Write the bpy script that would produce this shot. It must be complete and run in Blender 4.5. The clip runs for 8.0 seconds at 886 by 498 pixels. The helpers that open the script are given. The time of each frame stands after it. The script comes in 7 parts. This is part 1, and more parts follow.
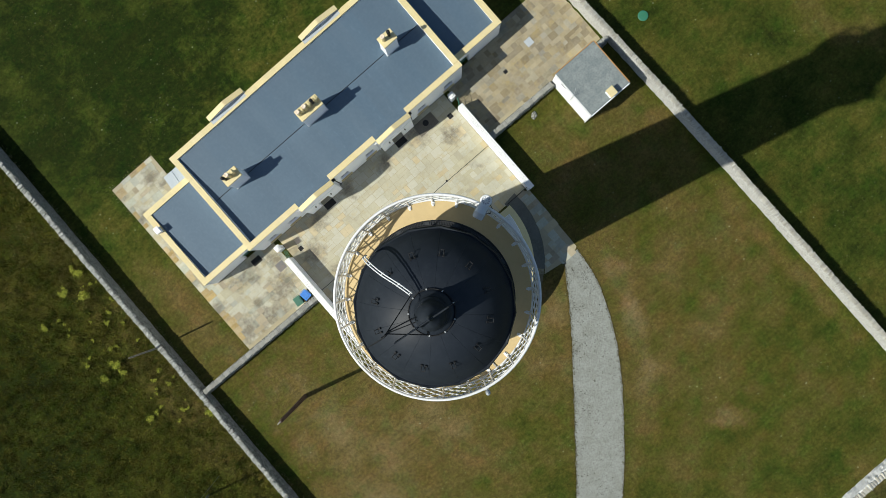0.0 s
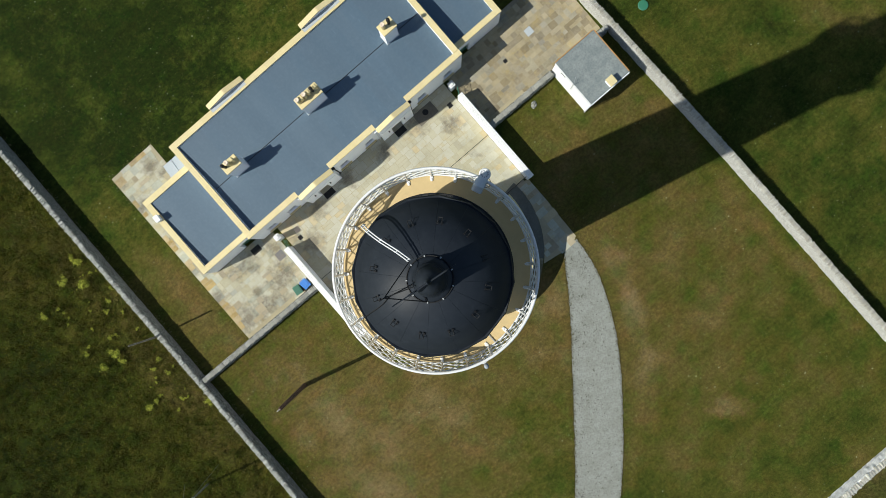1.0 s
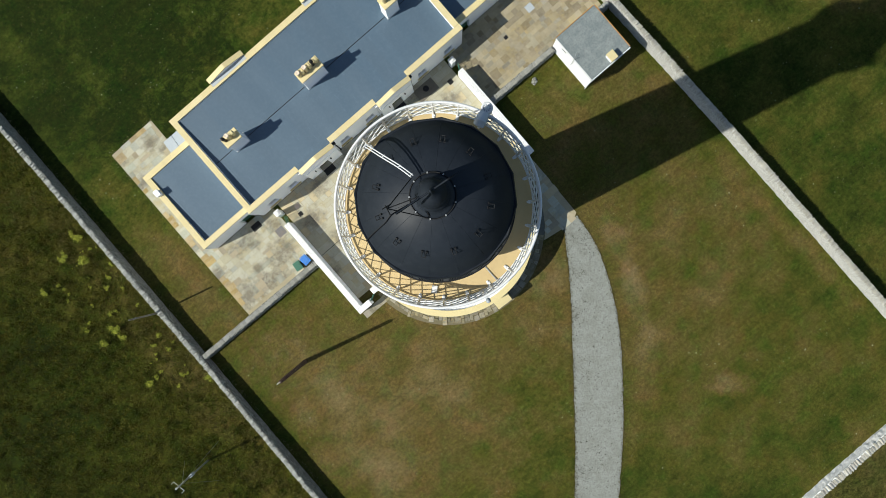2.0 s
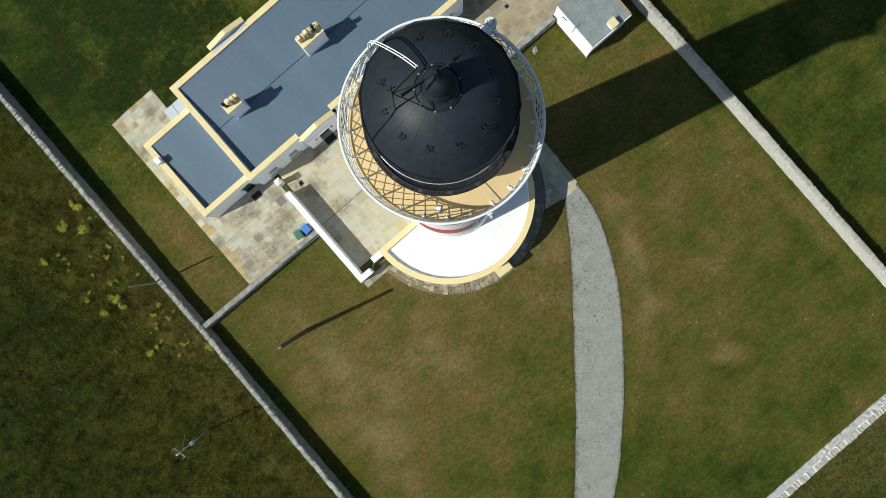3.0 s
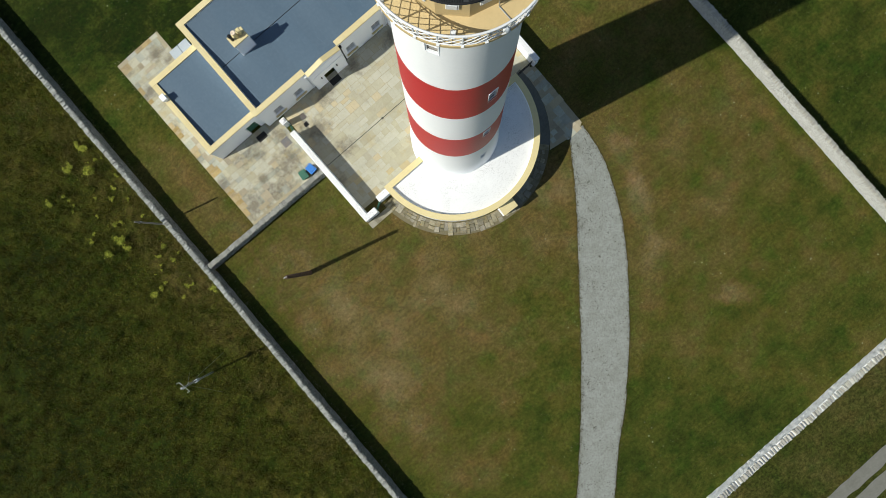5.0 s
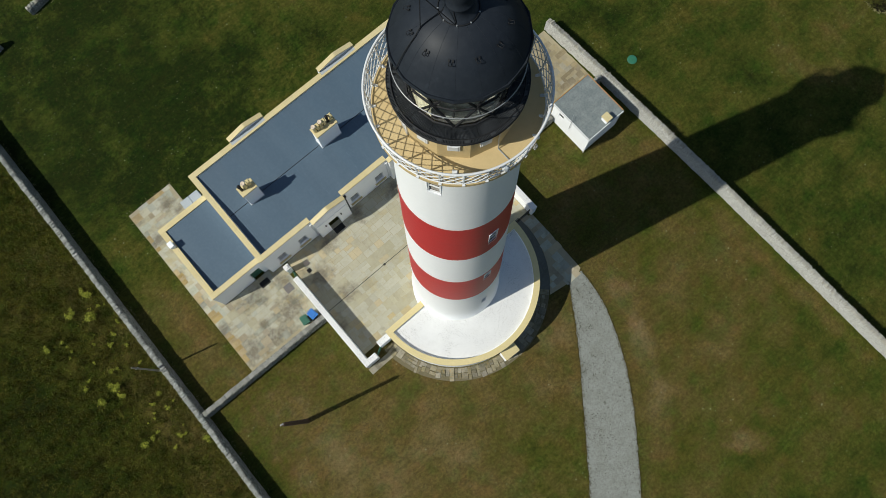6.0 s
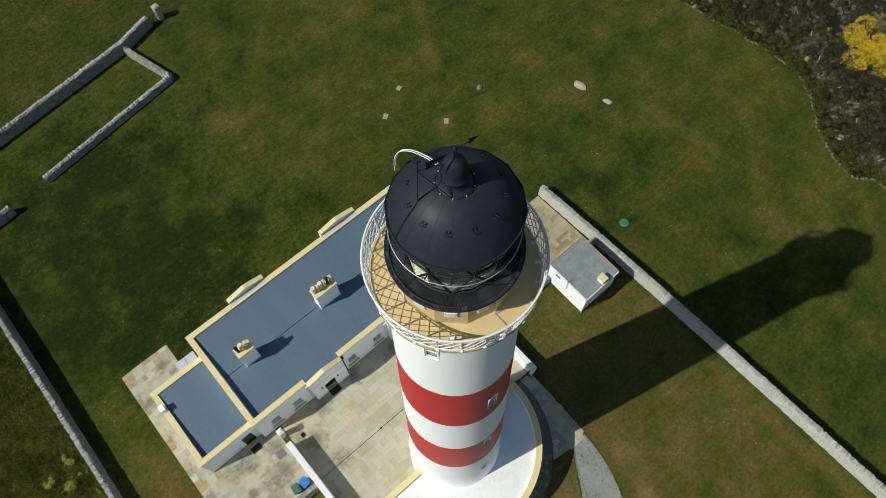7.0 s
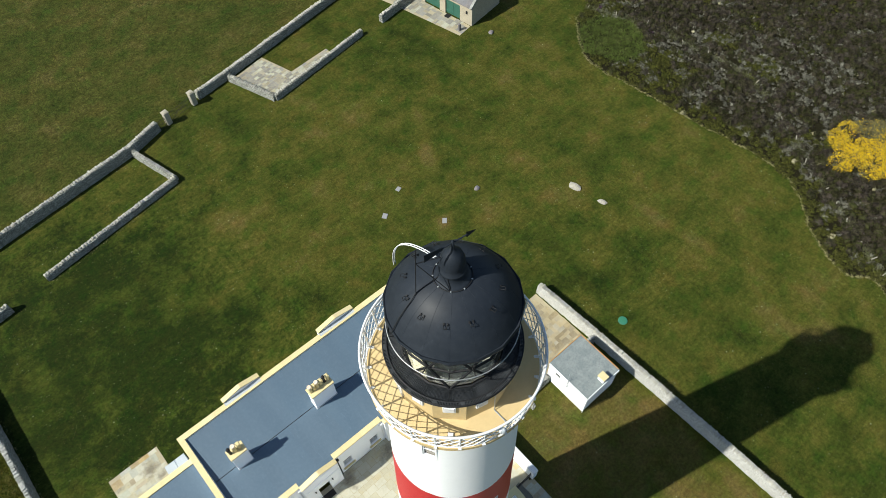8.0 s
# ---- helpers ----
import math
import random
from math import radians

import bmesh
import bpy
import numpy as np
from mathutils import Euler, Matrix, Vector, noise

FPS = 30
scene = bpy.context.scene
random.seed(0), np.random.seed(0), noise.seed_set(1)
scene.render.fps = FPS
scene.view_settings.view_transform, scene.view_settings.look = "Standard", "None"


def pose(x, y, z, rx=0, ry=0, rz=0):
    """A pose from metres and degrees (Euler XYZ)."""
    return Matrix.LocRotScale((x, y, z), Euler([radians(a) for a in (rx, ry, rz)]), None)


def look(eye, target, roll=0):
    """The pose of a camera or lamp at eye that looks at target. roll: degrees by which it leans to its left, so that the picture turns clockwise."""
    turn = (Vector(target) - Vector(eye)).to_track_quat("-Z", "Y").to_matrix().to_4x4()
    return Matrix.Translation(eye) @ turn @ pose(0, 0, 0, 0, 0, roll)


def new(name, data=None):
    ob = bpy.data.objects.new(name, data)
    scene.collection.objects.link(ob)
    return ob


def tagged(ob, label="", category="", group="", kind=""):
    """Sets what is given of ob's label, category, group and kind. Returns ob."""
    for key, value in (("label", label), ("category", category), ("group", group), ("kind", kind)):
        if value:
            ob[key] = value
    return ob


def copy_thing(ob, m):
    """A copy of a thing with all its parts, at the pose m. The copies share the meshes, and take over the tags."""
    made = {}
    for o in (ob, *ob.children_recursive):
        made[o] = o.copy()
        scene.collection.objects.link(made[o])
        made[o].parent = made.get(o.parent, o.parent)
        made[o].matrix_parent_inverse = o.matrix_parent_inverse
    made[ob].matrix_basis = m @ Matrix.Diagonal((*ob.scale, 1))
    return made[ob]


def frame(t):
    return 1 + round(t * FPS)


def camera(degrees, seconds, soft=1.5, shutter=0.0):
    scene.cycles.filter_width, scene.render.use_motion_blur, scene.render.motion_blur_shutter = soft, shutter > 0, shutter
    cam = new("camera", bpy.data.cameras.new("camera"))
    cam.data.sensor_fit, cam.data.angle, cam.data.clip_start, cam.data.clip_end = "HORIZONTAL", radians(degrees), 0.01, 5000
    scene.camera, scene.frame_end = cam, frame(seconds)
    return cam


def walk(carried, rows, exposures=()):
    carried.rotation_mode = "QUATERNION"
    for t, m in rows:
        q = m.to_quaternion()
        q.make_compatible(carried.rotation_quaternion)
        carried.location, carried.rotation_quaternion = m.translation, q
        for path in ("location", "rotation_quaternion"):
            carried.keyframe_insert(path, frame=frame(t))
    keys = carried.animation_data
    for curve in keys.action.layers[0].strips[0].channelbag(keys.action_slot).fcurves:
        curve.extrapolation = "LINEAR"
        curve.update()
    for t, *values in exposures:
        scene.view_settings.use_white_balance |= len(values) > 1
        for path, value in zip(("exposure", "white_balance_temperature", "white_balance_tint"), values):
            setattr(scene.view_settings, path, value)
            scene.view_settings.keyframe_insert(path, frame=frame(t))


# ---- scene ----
from mathutils import geometry

# World: tower axis at the origin, x along the keepers' house, y towards its garden side.
cam = camera(64.69, 8.0, soft=0.75)
walk(cam, [
    (0.0, pose(1.356, 0.820, 56.656, -0.526, 1.045, -40.918)),
    (0.5, pose(1.268, 0.688, 56.670, -0.684, 1.050, -40.866)),
    (1.0, pose(0.936, 0.278, 56.680, -0.703, 1.040, -40.817)),
    (1.5, pose(0.357, -0.348, 56.686, -0.720, 1.022, -40.776)),
    (3.0, pose(-1.922, -2.736, 56.694, -0.937, 0.922, -40.718)),
    (3.5, pose(-2.932, -3.761, 56.710, -0.962, 0.882, -40.716)),
    (4.0, pose(-4.020, -4.850, 56.731, -0.950, 0.837, -40.720)),
    (4.2, pose(-4.423, -5.250, 56.738, -0.960, 0.822, -40.725)),
    (4.9, pose(-5.760, -6.480, 56.738, -0.600, 0.830, -40.770)),
    (5.3, pose(-6.227, -6.900, 56.729, 2.939, 0.849, -40.808)),
    (5.5, pose(-6.320, -6.990, 56.714, 5.576, 0.859, -40.844)),
    (6.0, pose(-6.323, -6.994, 56.672, 12.196, 0.881, -40.952)),
    (6.5, pose(-6.186, -6.866, 56.651, 18.409, 0.888, -41.055)),
    (7.0, pose(-6.085, -6.798, 56.657, 24.986, 0.857, -41.132)),
    (7.5, pose(-6.104, -6.848, 56.680, 31.397, 0.807, -41.184)),
    (8.0, pose(-6.236, -6.990, 56.707, 33.165, 0.761, -41.218)),
], exposures=[(0.0, 0.32), (3.5, 0.34), (4.2, 0.30), (5.5, 0.06), (6.0, -0.09), (6.5, -0.08), (7.0, 0.04), (7.5, 0.33), (8.0, 0.66)])

# ---- sky and sun ----
SUN_ELEVATION, SHADOW_TURN = radians(45.5), radians(-15.0)
sky = bpy.data.worlds.new("sky")
scene.world = sky
sky.use_nodes = True
wt = sky.node_tree
st = wt.nodes.new("ShaderNodeTexSky")
st.sky_type, st.sun_disc, st.sun_elevation = "NISHITA", False, SUN_ELEVATION
st.sun_rotation = radians(90) - (SHADOW_TURN + math.pi)
tint = wt.nodes.new("ShaderNodeMix")
tint.data_type, tint.blend_type = "RGBA", "MULTIPLY"
tint.inputs[0].default_value, tint.inputs[7].default_value = 1.0, (0.95, 1.02, 0.99, 1)
wt.links.new(st.outputs[0], tint.inputs[6])
wt.links.new(tint.outputs[2], wt.nodes["Background"].inputs[0])
wt.nodes["Background"].inputs[1].default_value = 0.070
sun_data = bpy.data.lights.new("sun", "SUN")
sun_data.energy, sun_data.angle, sun_data.color = 4.2, radians(0.53), (0.985, 0.962, 0.855)
sun = new("sun", sun_data)
sun.matrix_world = look((0, 0, 80), (math.cos(SHADOW_TURN) * math.cos(SUN_ELEVATION), math.sin(SHADOW_TURN) * math.cos(SUN_ELEVATION), 80 - math.sin(SUN_ELEVATION)))


# ---- materials ----
# Damp stains on the flags: place and reach.
STAINS = (((-11.3, 7.3), 1.1), ((-14.1, 6.3), 0.9), ((-16.0, 6.5), 1.1), ((-14.3, 10.0), 0.6), ((-13.0, 9.7), 0.7), ((-16.8, 9.2), 0.7), ((-7.2, 5.2), 0.7), ((-7.9, 7.7), 0.9), ((-12.2, 7.1), 0.9), ((-14.1, 7.6), 0.5), ((-9.4, 3.4), 0.6), ((-16.3, 19.0), 0.8), ((-14.0, 21.2), 0.7), ((-5.8, 9.6), 0.8), ((-2.5, 9.8), 0.7), ((1.2, 9.5), 0.6), ((4.8, 9.6), 0.8), ((6.8, 7.6), 0.7), ((-16.8, 21.8), 0.6), ((-13.3, 20.0), 0.6), ((-16.9, 15.5), 0.6), ((-16.9, 12.4), 0.5), ((-10.6, 9.5), 0.7), ((-15.2, 5.6), 0.7), ((-12.6, 5.6), 0.6))


def graph(name):
    m = bpy.data.materials.new(name)
    m.use_nodes = True
    return m, m.node_tree.nodes, m.node_tree.links, m.node_tree.nodes["Principled BSDF"]


def noise_node(n, l, vec, scale, detail=5.0, rough=0.6):
    t = n.new("ShaderNodeTexNoise")
    t.inputs["Scale"].default_value, t.inputs["Detail"].default_value, t.inputs["Roughness"].default_value = scale, detail, rough
    l.new(vec, t.inputs["Vector"])
    return t.outputs["Fac"]


def ramp(n, l, fac, lo, hi, a=(0, 0, 0, 1), b=(1, 1, 1, 1)):
    r = n.new("ShaderNodeValToRGB")
    r.color_ramp.elements[0].position, r.color_ramp.elements[1].position = lo, hi
    r.color_ramp.elements[0].color, r.color_ramp.elements[1].color = a, b
    l.new(fac, r.inputs[0])
    return r.outputs[0]


def mix(n, l, fac, a, b, how="MIX"):
    x = n.new("ShaderNodeMix")
    x.data_type, x.blend_type = "RGBA", how
    for sock, v in ((x.inputs[0], fac), (x.inputs[6], a), (x.inputs[7], b)):
        if isinstance(v, (int, float)):
            sock.default_value = v
        elif isinstance(v, tuple):
            sock.default_value = v if len(v) == 4 else (*v, 1)
        else:
            l.new(v, sock)
    return x.outputs[2]


def value(n, l, how, a, b):
    x = n.new("ShaderNodeMath")
    x.operation = how
    for sock, v in ((x.inputs[0], a), (x.inputs[1], b)):
        if isinstance(v, (int, float)):
            sock.default_value = v
        else:
            l.new(v, sock)
    return x.outputs[0]


def bump(n, l, bsdf, height, strength, distance):
    b = n.new("ShaderNodeBump")
    b.inputs["Strength"].default_value, b.inputs["Distance"].default_value = strength, distance
    l.new(height, b.inputs["Height"])
    l.new(b.outputs[0], bsdf.inputs["Normal"])


def surface(name, base, stain, grain, rough=0.8, metal=0.0, broad=0.5, fine=9.0, relief=0.3, depth=0.01, amount=0.55, vary=0.0, streak=None, gloss=0.5, moss=None, scratch=None, spots=None):
    """A painted or stony surface: broad stains, fine grain and relief; vary shades each piece by chance."""
    m, n, l, b = graph(name)
    pos = n.new("ShaderNodeNewGeometry").outputs["Position"]
    vec = pos
    if streak:
        mp = n.new("ShaderNodeMapping")
        mp.inputs["Scale"].default_value = streak
        l.new(pos, mp.inputs["Vector"])
        vec = mp.outputs[0]
    big = ramp(n, l, noise_node(n, l, vec, broad, 6, 0.65), 0.42, 0.72)
    small = noise_node(n, l, pos, fine, 8, 0.7)
    col = mix(n, l, value(n, l, "MULTIPLY", big, amount), base, stain)
    col = mix(n, l, value(n, l, "MULTIPLY", ramp(n, l, small, 0.45, 0.75), 0.6), col, grain)
    if spots:
        vo = n.new("ShaderNodeTexVoronoi")
        vo.inputs["Scale"].default_value = 15.0
        l.new(pos, vo.inputs["Vector"])
        dots = ramp(n, l, vo.outputs["Distance"], 0.20, 0.36, (1, 1, 1, 1), (0, 0, 0, 1))
        dots = value(n, l, "MULTIPLY", dots, ramp(n, l, noise_node(n, l, pos, 0.55, 5, 0.7), 0.43, 0.58))
        col = mix(n, l, value(n, l, "MULTIPLY", dots, 0.75), col, spots)
    if scratch:
        mp = n.new("ShaderNodeMapping")
        mp.inputs["Scale"].default_value = scratch
        l.new(pos, mp.inputs["Vector"])
        lines = ramp(n, l, noise_node(n, l, mp.outputs[0], 1.0, 3, 0.5), 0.64, 0.72)
        col = mix(n, l, value(n, l, "MULTIPLY", lines, 0.10), col, tuple(min(1, c * 2.3) for c in grain))
    if moss:
        where = value(n, l, "MULTIPLY", noise_node(n, l, pos, 0.33, 3, 0.5), 0.62)
        for (px, py), reach in STAINS:
            far = n.new("ShaderNodeVectorMath")
            far.operation = "DISTANCE"
            far.inputs[1].default_value = (px, py, 0.04)
            l.new(pos, far.inputs[0])
            where = value(n, l, "MAXIMUM", where, value(n, l, "SUBTRACT", 0.62, value(n, l, "MULTIPLY", far.outputs["Value"], 0.15 / reach)))
        where = value(n, l, "ADD", where, value(n, l, "MULTIPLY", value(n, l, "SUBTRACT", noise_node(n, l, pos, 1.5, 7, 0.8), 0.5), 0.8))
        col = mix(n, l, value(n, l, "MULTIPLY", ramp(n, l, where, 0.40, 0.60), 0.85), col, moss)
        where = noise_node(n, l, pos, 0.8, 6, 0.7)
        col = mix(n, l, value(n, l, "MULTIPLY", ramp(n, l, where, 0.54, 0.66), 0.35), col, (0.40, 0.30, 0.11))
    if vary:
        rnd = n.new("ShaderNodeObjectInfo").outputs["Random"]
        hsv = n.new("ShaderNodeHueSaturation")
        l.new(value(n, l, "ADD", value(n, l, "MULTIPLY", rnd, vary), 1 - vary / 2), hsv.inputs["Value"])
        l.new(value(n, l, "ADD", value(n, l, "MULTIPLY", value(n, l, "FRACT", value(n, l, "MULTIPLY", rnd, 17.3), 0), vary), 1 - vary / 2), hsv.inputs["Saturation"])
        l.new(col, hsv.inputs["Color"])
        col = hsv.outputs[0]
    l.new(col, b.inputs["Base Color"])
    b.inputs["Roughness"].default_value, b.inputs["Metallic"].default_value = rough, metal
    b.inputs["Specular IOR Level"].default_value = gloss
    if relief:
        bump(n, l, b, small, relief, depth)
    return m


def lawn_material(name, deep, green, olive, dry, patches=(), fleck=0.5, grain=1.0):
    """Turf: patches from deep green through olive to dry brown, with grain, tufts and pale flecks."""
    m, n, l, b = graph(name)
    pos = n.new("ShaderNodeNewGeometry").outputs["Position"]
    broad = noise_node(n, l, pos, 0.075, 4, 0.55)
    mid = noise_node(n, l, pos, 0.30, 6, 0.62)
    fine = noise_node(n, l, pos, 1.9, 8, 0.72)
    tiny = noise_node(n, l, pos, 4.2, 4, 0.72)
    grit = noise_node(n, l, pos, 15.0, 3, 0.7)
    f = value(n, l, "ADD", value(n, l, "MULTIPLY", broad, 0.40), value(n, l, "MULTIPLY", mid, 0.50))
    f = value(n, l, "ADD", f, value(n, l, "MULTIPLY", fine, 0.18))
    for (px, py), turn, (rx, ry), lift in patches:
        mp = n.new("ShaderNodeMapping")
        mp.vector_type = "TEXTURE"
        mp.inputs["Location"].default_value, mp.inputs["Rotation"].default_value, mp.inputs["Scale"].default_value = (px, py, 0), (0, 0, radians(turn)), (rx, ry, 1)
        l.new(pos, mp.inputs["Vector"])
        far = n.new("ShaderNodeVectorMath")
        far.operation = "LENGTH"
        l.new(mp.outputs[0], far.inputs[0])
        near = n.new("ShaderNodeMapRange")
        near.interpolation_type = "SMOOTHSTEP"
        near.inputs["From Min"].default_value, near.inputs["From Max"].default_value = 0.25, 1.0
        near.inputs["To Min"].default_value, near.inputs["To Max"].default_value = lift, 0.0
        l.new(value(n, l, "ADD", far.outputs["Value"], value(n, l, "MULTIPLY", value(n, l, "SUBTRACT", fine, 0.5), 0.9)), near.inputs["Value"])
        f = value(n, l, "ADD", f, near.outputs[0])
    r = n.new("ShaderNodeValToRGB")
    el = r.color_ramp.elements
    el[0].position, el[1].position = 0.36, 0.76
    el[0].color, el[1].color = (*deep, 1), (*dry, 1)
    for at, c in ((0.48, green), (0.60, olive), (0.97, tuple(v * k for v, k in zip(dry, (1.6, 1.6, 2.4))))):
        e = el.new(at)
        e.color = (*c, 1)
    l.new(f, r.inputs[0])
    col = r.outputs[0]
    # soft blotches of greener and of browner turf
    for scale, at, tone, most in ((0.42, 3.0, (1.13, 0.95, 1.02), 0.8), (0.55, 19.0, (0.72, 1.0, 0.80), 0.85), (1.1, 41.0, (1.22, 1.10, 1.15), 0.6), (0.95, 57.0, (0.70, 0.80, 0.72), 0.55)):
        mp = n.new("ShaderNodeMapping")
        mp.inputs["Location"].default_value = (at, 2 * at, 0)
        l.new(pos, mp.inputs["Vector"])
        blot = ramp(n, l, noise_node(n, l, mp.outputs[0], scale, 4, 0.55), 0.50, 0.68)
        col = mix(n, l, value(n, l, "MULTIPLY", blot, most), col, mix(n, l, 1.0, col, tone, "MULTIPLY"))
    for turn, stretch in ((35, (0.35, 2.2, 1.0)), (-40, (0.12, 2.6, 1.0))):
        mp = n.new("ShaderNodeMapping")
        mp.inputs["Rotation"].default_value, mp.inputs["Scale"].default_value = (0, 0, radians(turn)), stretch
        l.new(pos, mp.inputs["Vector"])
        scratch = ramp(n, l, noise_node(n, l, mp.outputs[0], 1.0, 4, 0.6), 0.35, 0.65, (0.95, 0.95, 0.95, 1), (1.06, 1.06, 1.05, 1))
        col = mix(n, l, 1.0, col, scratch, "MULTIPLY")
    col = mix(n, l, 1.0, col, ramp(n, l, grit, 0.36, 0.64, (1 - 0.30 * grain,) * 3 + (1,), (1 + 0.32 * grain,) * 3 + (1,)), "MULTIPLY")
    straw = ramp(n, l, noise_node(n, l, pos, 2.7, 5, 0.8), 0.56, 0.70)
    col = mix(n, l, value(n, l, "MULTIPLY", straw, 0.22), col, dry)
    shade = ramp(n, l, tiny, 0.36, 0.66, (1 - 0.28 * grain,) * 3 + (1,), (1 + 0.25 * grain,) * 3 + (1,))
    col = mix(n, l, 1.0, col, shade, "MULTIPLY")
    shade = ramp(n, l, fine, 0.32, 0.68, (1 - 0.20 * grain,) * 3 + (1,), (1 + 0.16 * grain,) * 3 + (1,))
    col = mix(n, l, 1.0, col, shade, "MULTIPLY")
    for scale, lo, hi, tone in ((1.3, 0.04, 0.10, (0.34, 0.37, 0.24)), (2.1, 0.06, 0.14, (0.20, 0.23, 0.11)), (0.55, 0.014, 0.042, (0.46, 0.48, 0.36))):
        vo = n.new("ShaderNodeTexVoronoi")
        vo.inputs["Scale"].default_value = scale
        l.new(pos, vo.inputs["Vector"])
        dots = ramp(n, l, vo.outputs["Distance"], lo, hi, (1, 1, 1, 1), (0, 0, 0, 1))
        patchy = ramp(n, l, noise_node(n, l, pos, 0.23 * scale, 3, 0.5), 0.52, 0.64)
        col = mix(n, l, value(n, l, "MULTIPLY", value(n, l, "MULTIPLY", dots, patchy), fleck), col, tone)
    l.new(col, b.inputs["Base Color"])
    b.inputs["Roughness"].default_value = 0.95
    b.inputs["Specular IOR Level"].default_value = 0.1
    bump(n, l, b, value(n, l, "ADD", fine, value(n, l, "MULTIPLY", tiny, 0.6)), 0.35, 0.06)
    return m


def rubble(name, base, dark, joint, scale=(3.6, 3.6, 6.5), wide=0.11, soil=0.5, relief=0.9):
    """Coursed rubble: single stones of varied tone between deep dark joints."""
    m, n, l, b = graph(name)
    pos = n.new("ShaderNodeNewGeometry").outputs["Position"]
    mp = n.new("ShaderNodeMapping")
    mp.inputs["Scale"].default_value = scale
    l.new(pos, mp.inputs["Vector"])
    cell, edge = n.new("ShaderNodeTexVoronoi"), n.new("ShaderNodeTexVoronoi")
    edge.feature = "DISTANCE_TO_EDGE"
    for v in (cell, edge):
        v.inputs["Scale"].default_value = 1.0
        l.new(mp.outputs[0], v.inputs["Vector"])
    grain = noise_node(n, l, pos, 9.0, 8, 0.7)
    sep = n.new("ShaderNodeSeparateColor")
    l.new(cell.outputs["Color"], sep.inputs[0])
    col = mix(n, l, sep.outputs[0], base, dark)
    col = mix(n, l, value(n, l, "MULTIPLY", ramp(n, l, grain, 0.4, 0.75), soil), col, tuple(c * 0.6 for c in dark))
    gap = ramp(n, l, edge.outputs["Distance"], 0.02, wide, (1, 1, 1, 1), (0, 0, 0, 1))
    col = mix(n, l, value(n, l, "MULTIPLY", gap, 0.85), col, joint)
    l.new(col, b.inputs["Base Color"])
    b.inputs["Roughness"].default_value = 0.92
    b.inputs["Specular IOR Level"].default_value = 0.2
    bump(n, l, b, value(n, l, "SUBTRACT", value(n, l, "MULTIPLY", grain, 0.4), gap), relief, 0.05)
    return m


def glass_material():
    m, n, l, b = graph("window_glass")
    b.inputs["Base Color"].default_value = (0.9, 0.95, 0.95, 1)
    b.inputs["Roughness"].default_value, b.inputs["Transmission Weight"].default_value, b.inputs["IOR"].default_value = 0.02, 1.0, 1.45
    return m


# Worn, scorched and darker parts of the lawn: place, turn, half sizes, how far towards dry brown (+) or deep green (-).
TURF = (
    ((-3.0, -13.0), 0, (26, 23), 0.14), ((2.0, -9.5), 8, (9, 4), 0.06), ((14, -18), 0, (13, 19), 0.072), ((-5, -25), -41, (17, 7), -0.07), ((-13, 33), 0, (24, 22), -0.18), ((1, 34), -10, (12, 8), 0.09), ((8, 29), 0, (6, 5), 0.05), ((-19.2, 13), 90, (20, 4.0), 0.12), ((-17.5, -8), 90, (18, 4.8), 0.14), ((37, 10), 0, (14, 32), 0.015), ((42, 30), 20, (9, 16), 0.02), ((17, -22), 0, (7, 10), -0.015), ((30, -16), 0, (12, 16), -0.04), ((-13, -6), 0, (11, 13), 0.13), ((27, 12), 0, (7, 12), -0.05),
    ((8.75, -24.2), -40, (2.6, 1.4), 0.26), ((19.95, 23.8), 40, (1.5, 1.1), 0.2), ((24.1, 31.0), 62, (3.2, 1.4), 0.13), ((26.9, 36.2), 70, (3.5, 0.8), 0.07), ((15.0, 18.5), 0, (3, 2), -0.05),
    ((36.1, 8.6), -82, (7.5, 1.2), 0.12), ((34.7, -4.4), -60, (4.5, 2.2), 0.09), ((14.5, 1.0), 0, (8, 7), 0.15), ((9.5, -10.0), 74, (5.5, 1.4), 0.14), ((7.4, -14.5), 63, (4.5, 1.5), 0.13), ((4.6, -19.2), 52, (5, 1.5), 0.12), ((12.6, -17.5), 30, (3, 2), 0.07), ((15, -11), 0, (2.5, 3), 0.06), ((0, -2), 0, (10.5, 10.5), 0.05),
    ((20.4, -13), 91, (22, 1.1), 0.10), ((12.5, 34.5), 75, (4.5, 2.0), 0.08), ((3.3, 37.8), 0, (4, 3), 0.05), ((-18.5, 10), 90, (8, 1.8), 0.10), ((16.5, -20.1), 0, (3, 2), 0.05),
)
LAWN = lawn_material("mown_lawn", (0.0125, 0.0215, 0.003), (0.0310, 0.0435, 0.0062), (0.0575, 0.0605, 0.0105), (0.094, 0.0735, 0.0225), TURF, 0.5, 1.0)
MEADOW = lawn_material("rough_meadow", (0.010, 0.0165, 0.0015), (0.023, 0.034, 0.003), (0.046, 0.048, 0.006), (0.075, 0.062, 0.016), (((-40, 4), 0, (17, 34), -0.08), ((-24.2, 6), 90, (26, 3.2), 0.19), ((-29.0, -14), 118, (14, 1.0), 0.12)), 0.12, 1.7)
VERGE = lawn_material("rough_verge", (0.017, 0.025, 0.004), (0.033, 0.040, 0.007), (0.053, 0.052, 0.013), (0.085, 0.069, 0.027), (((-6, -40), 0, (12, 5), -0.05), ((12, -38), 0, (8, 3), 0.05)), 0.0, 1.6)
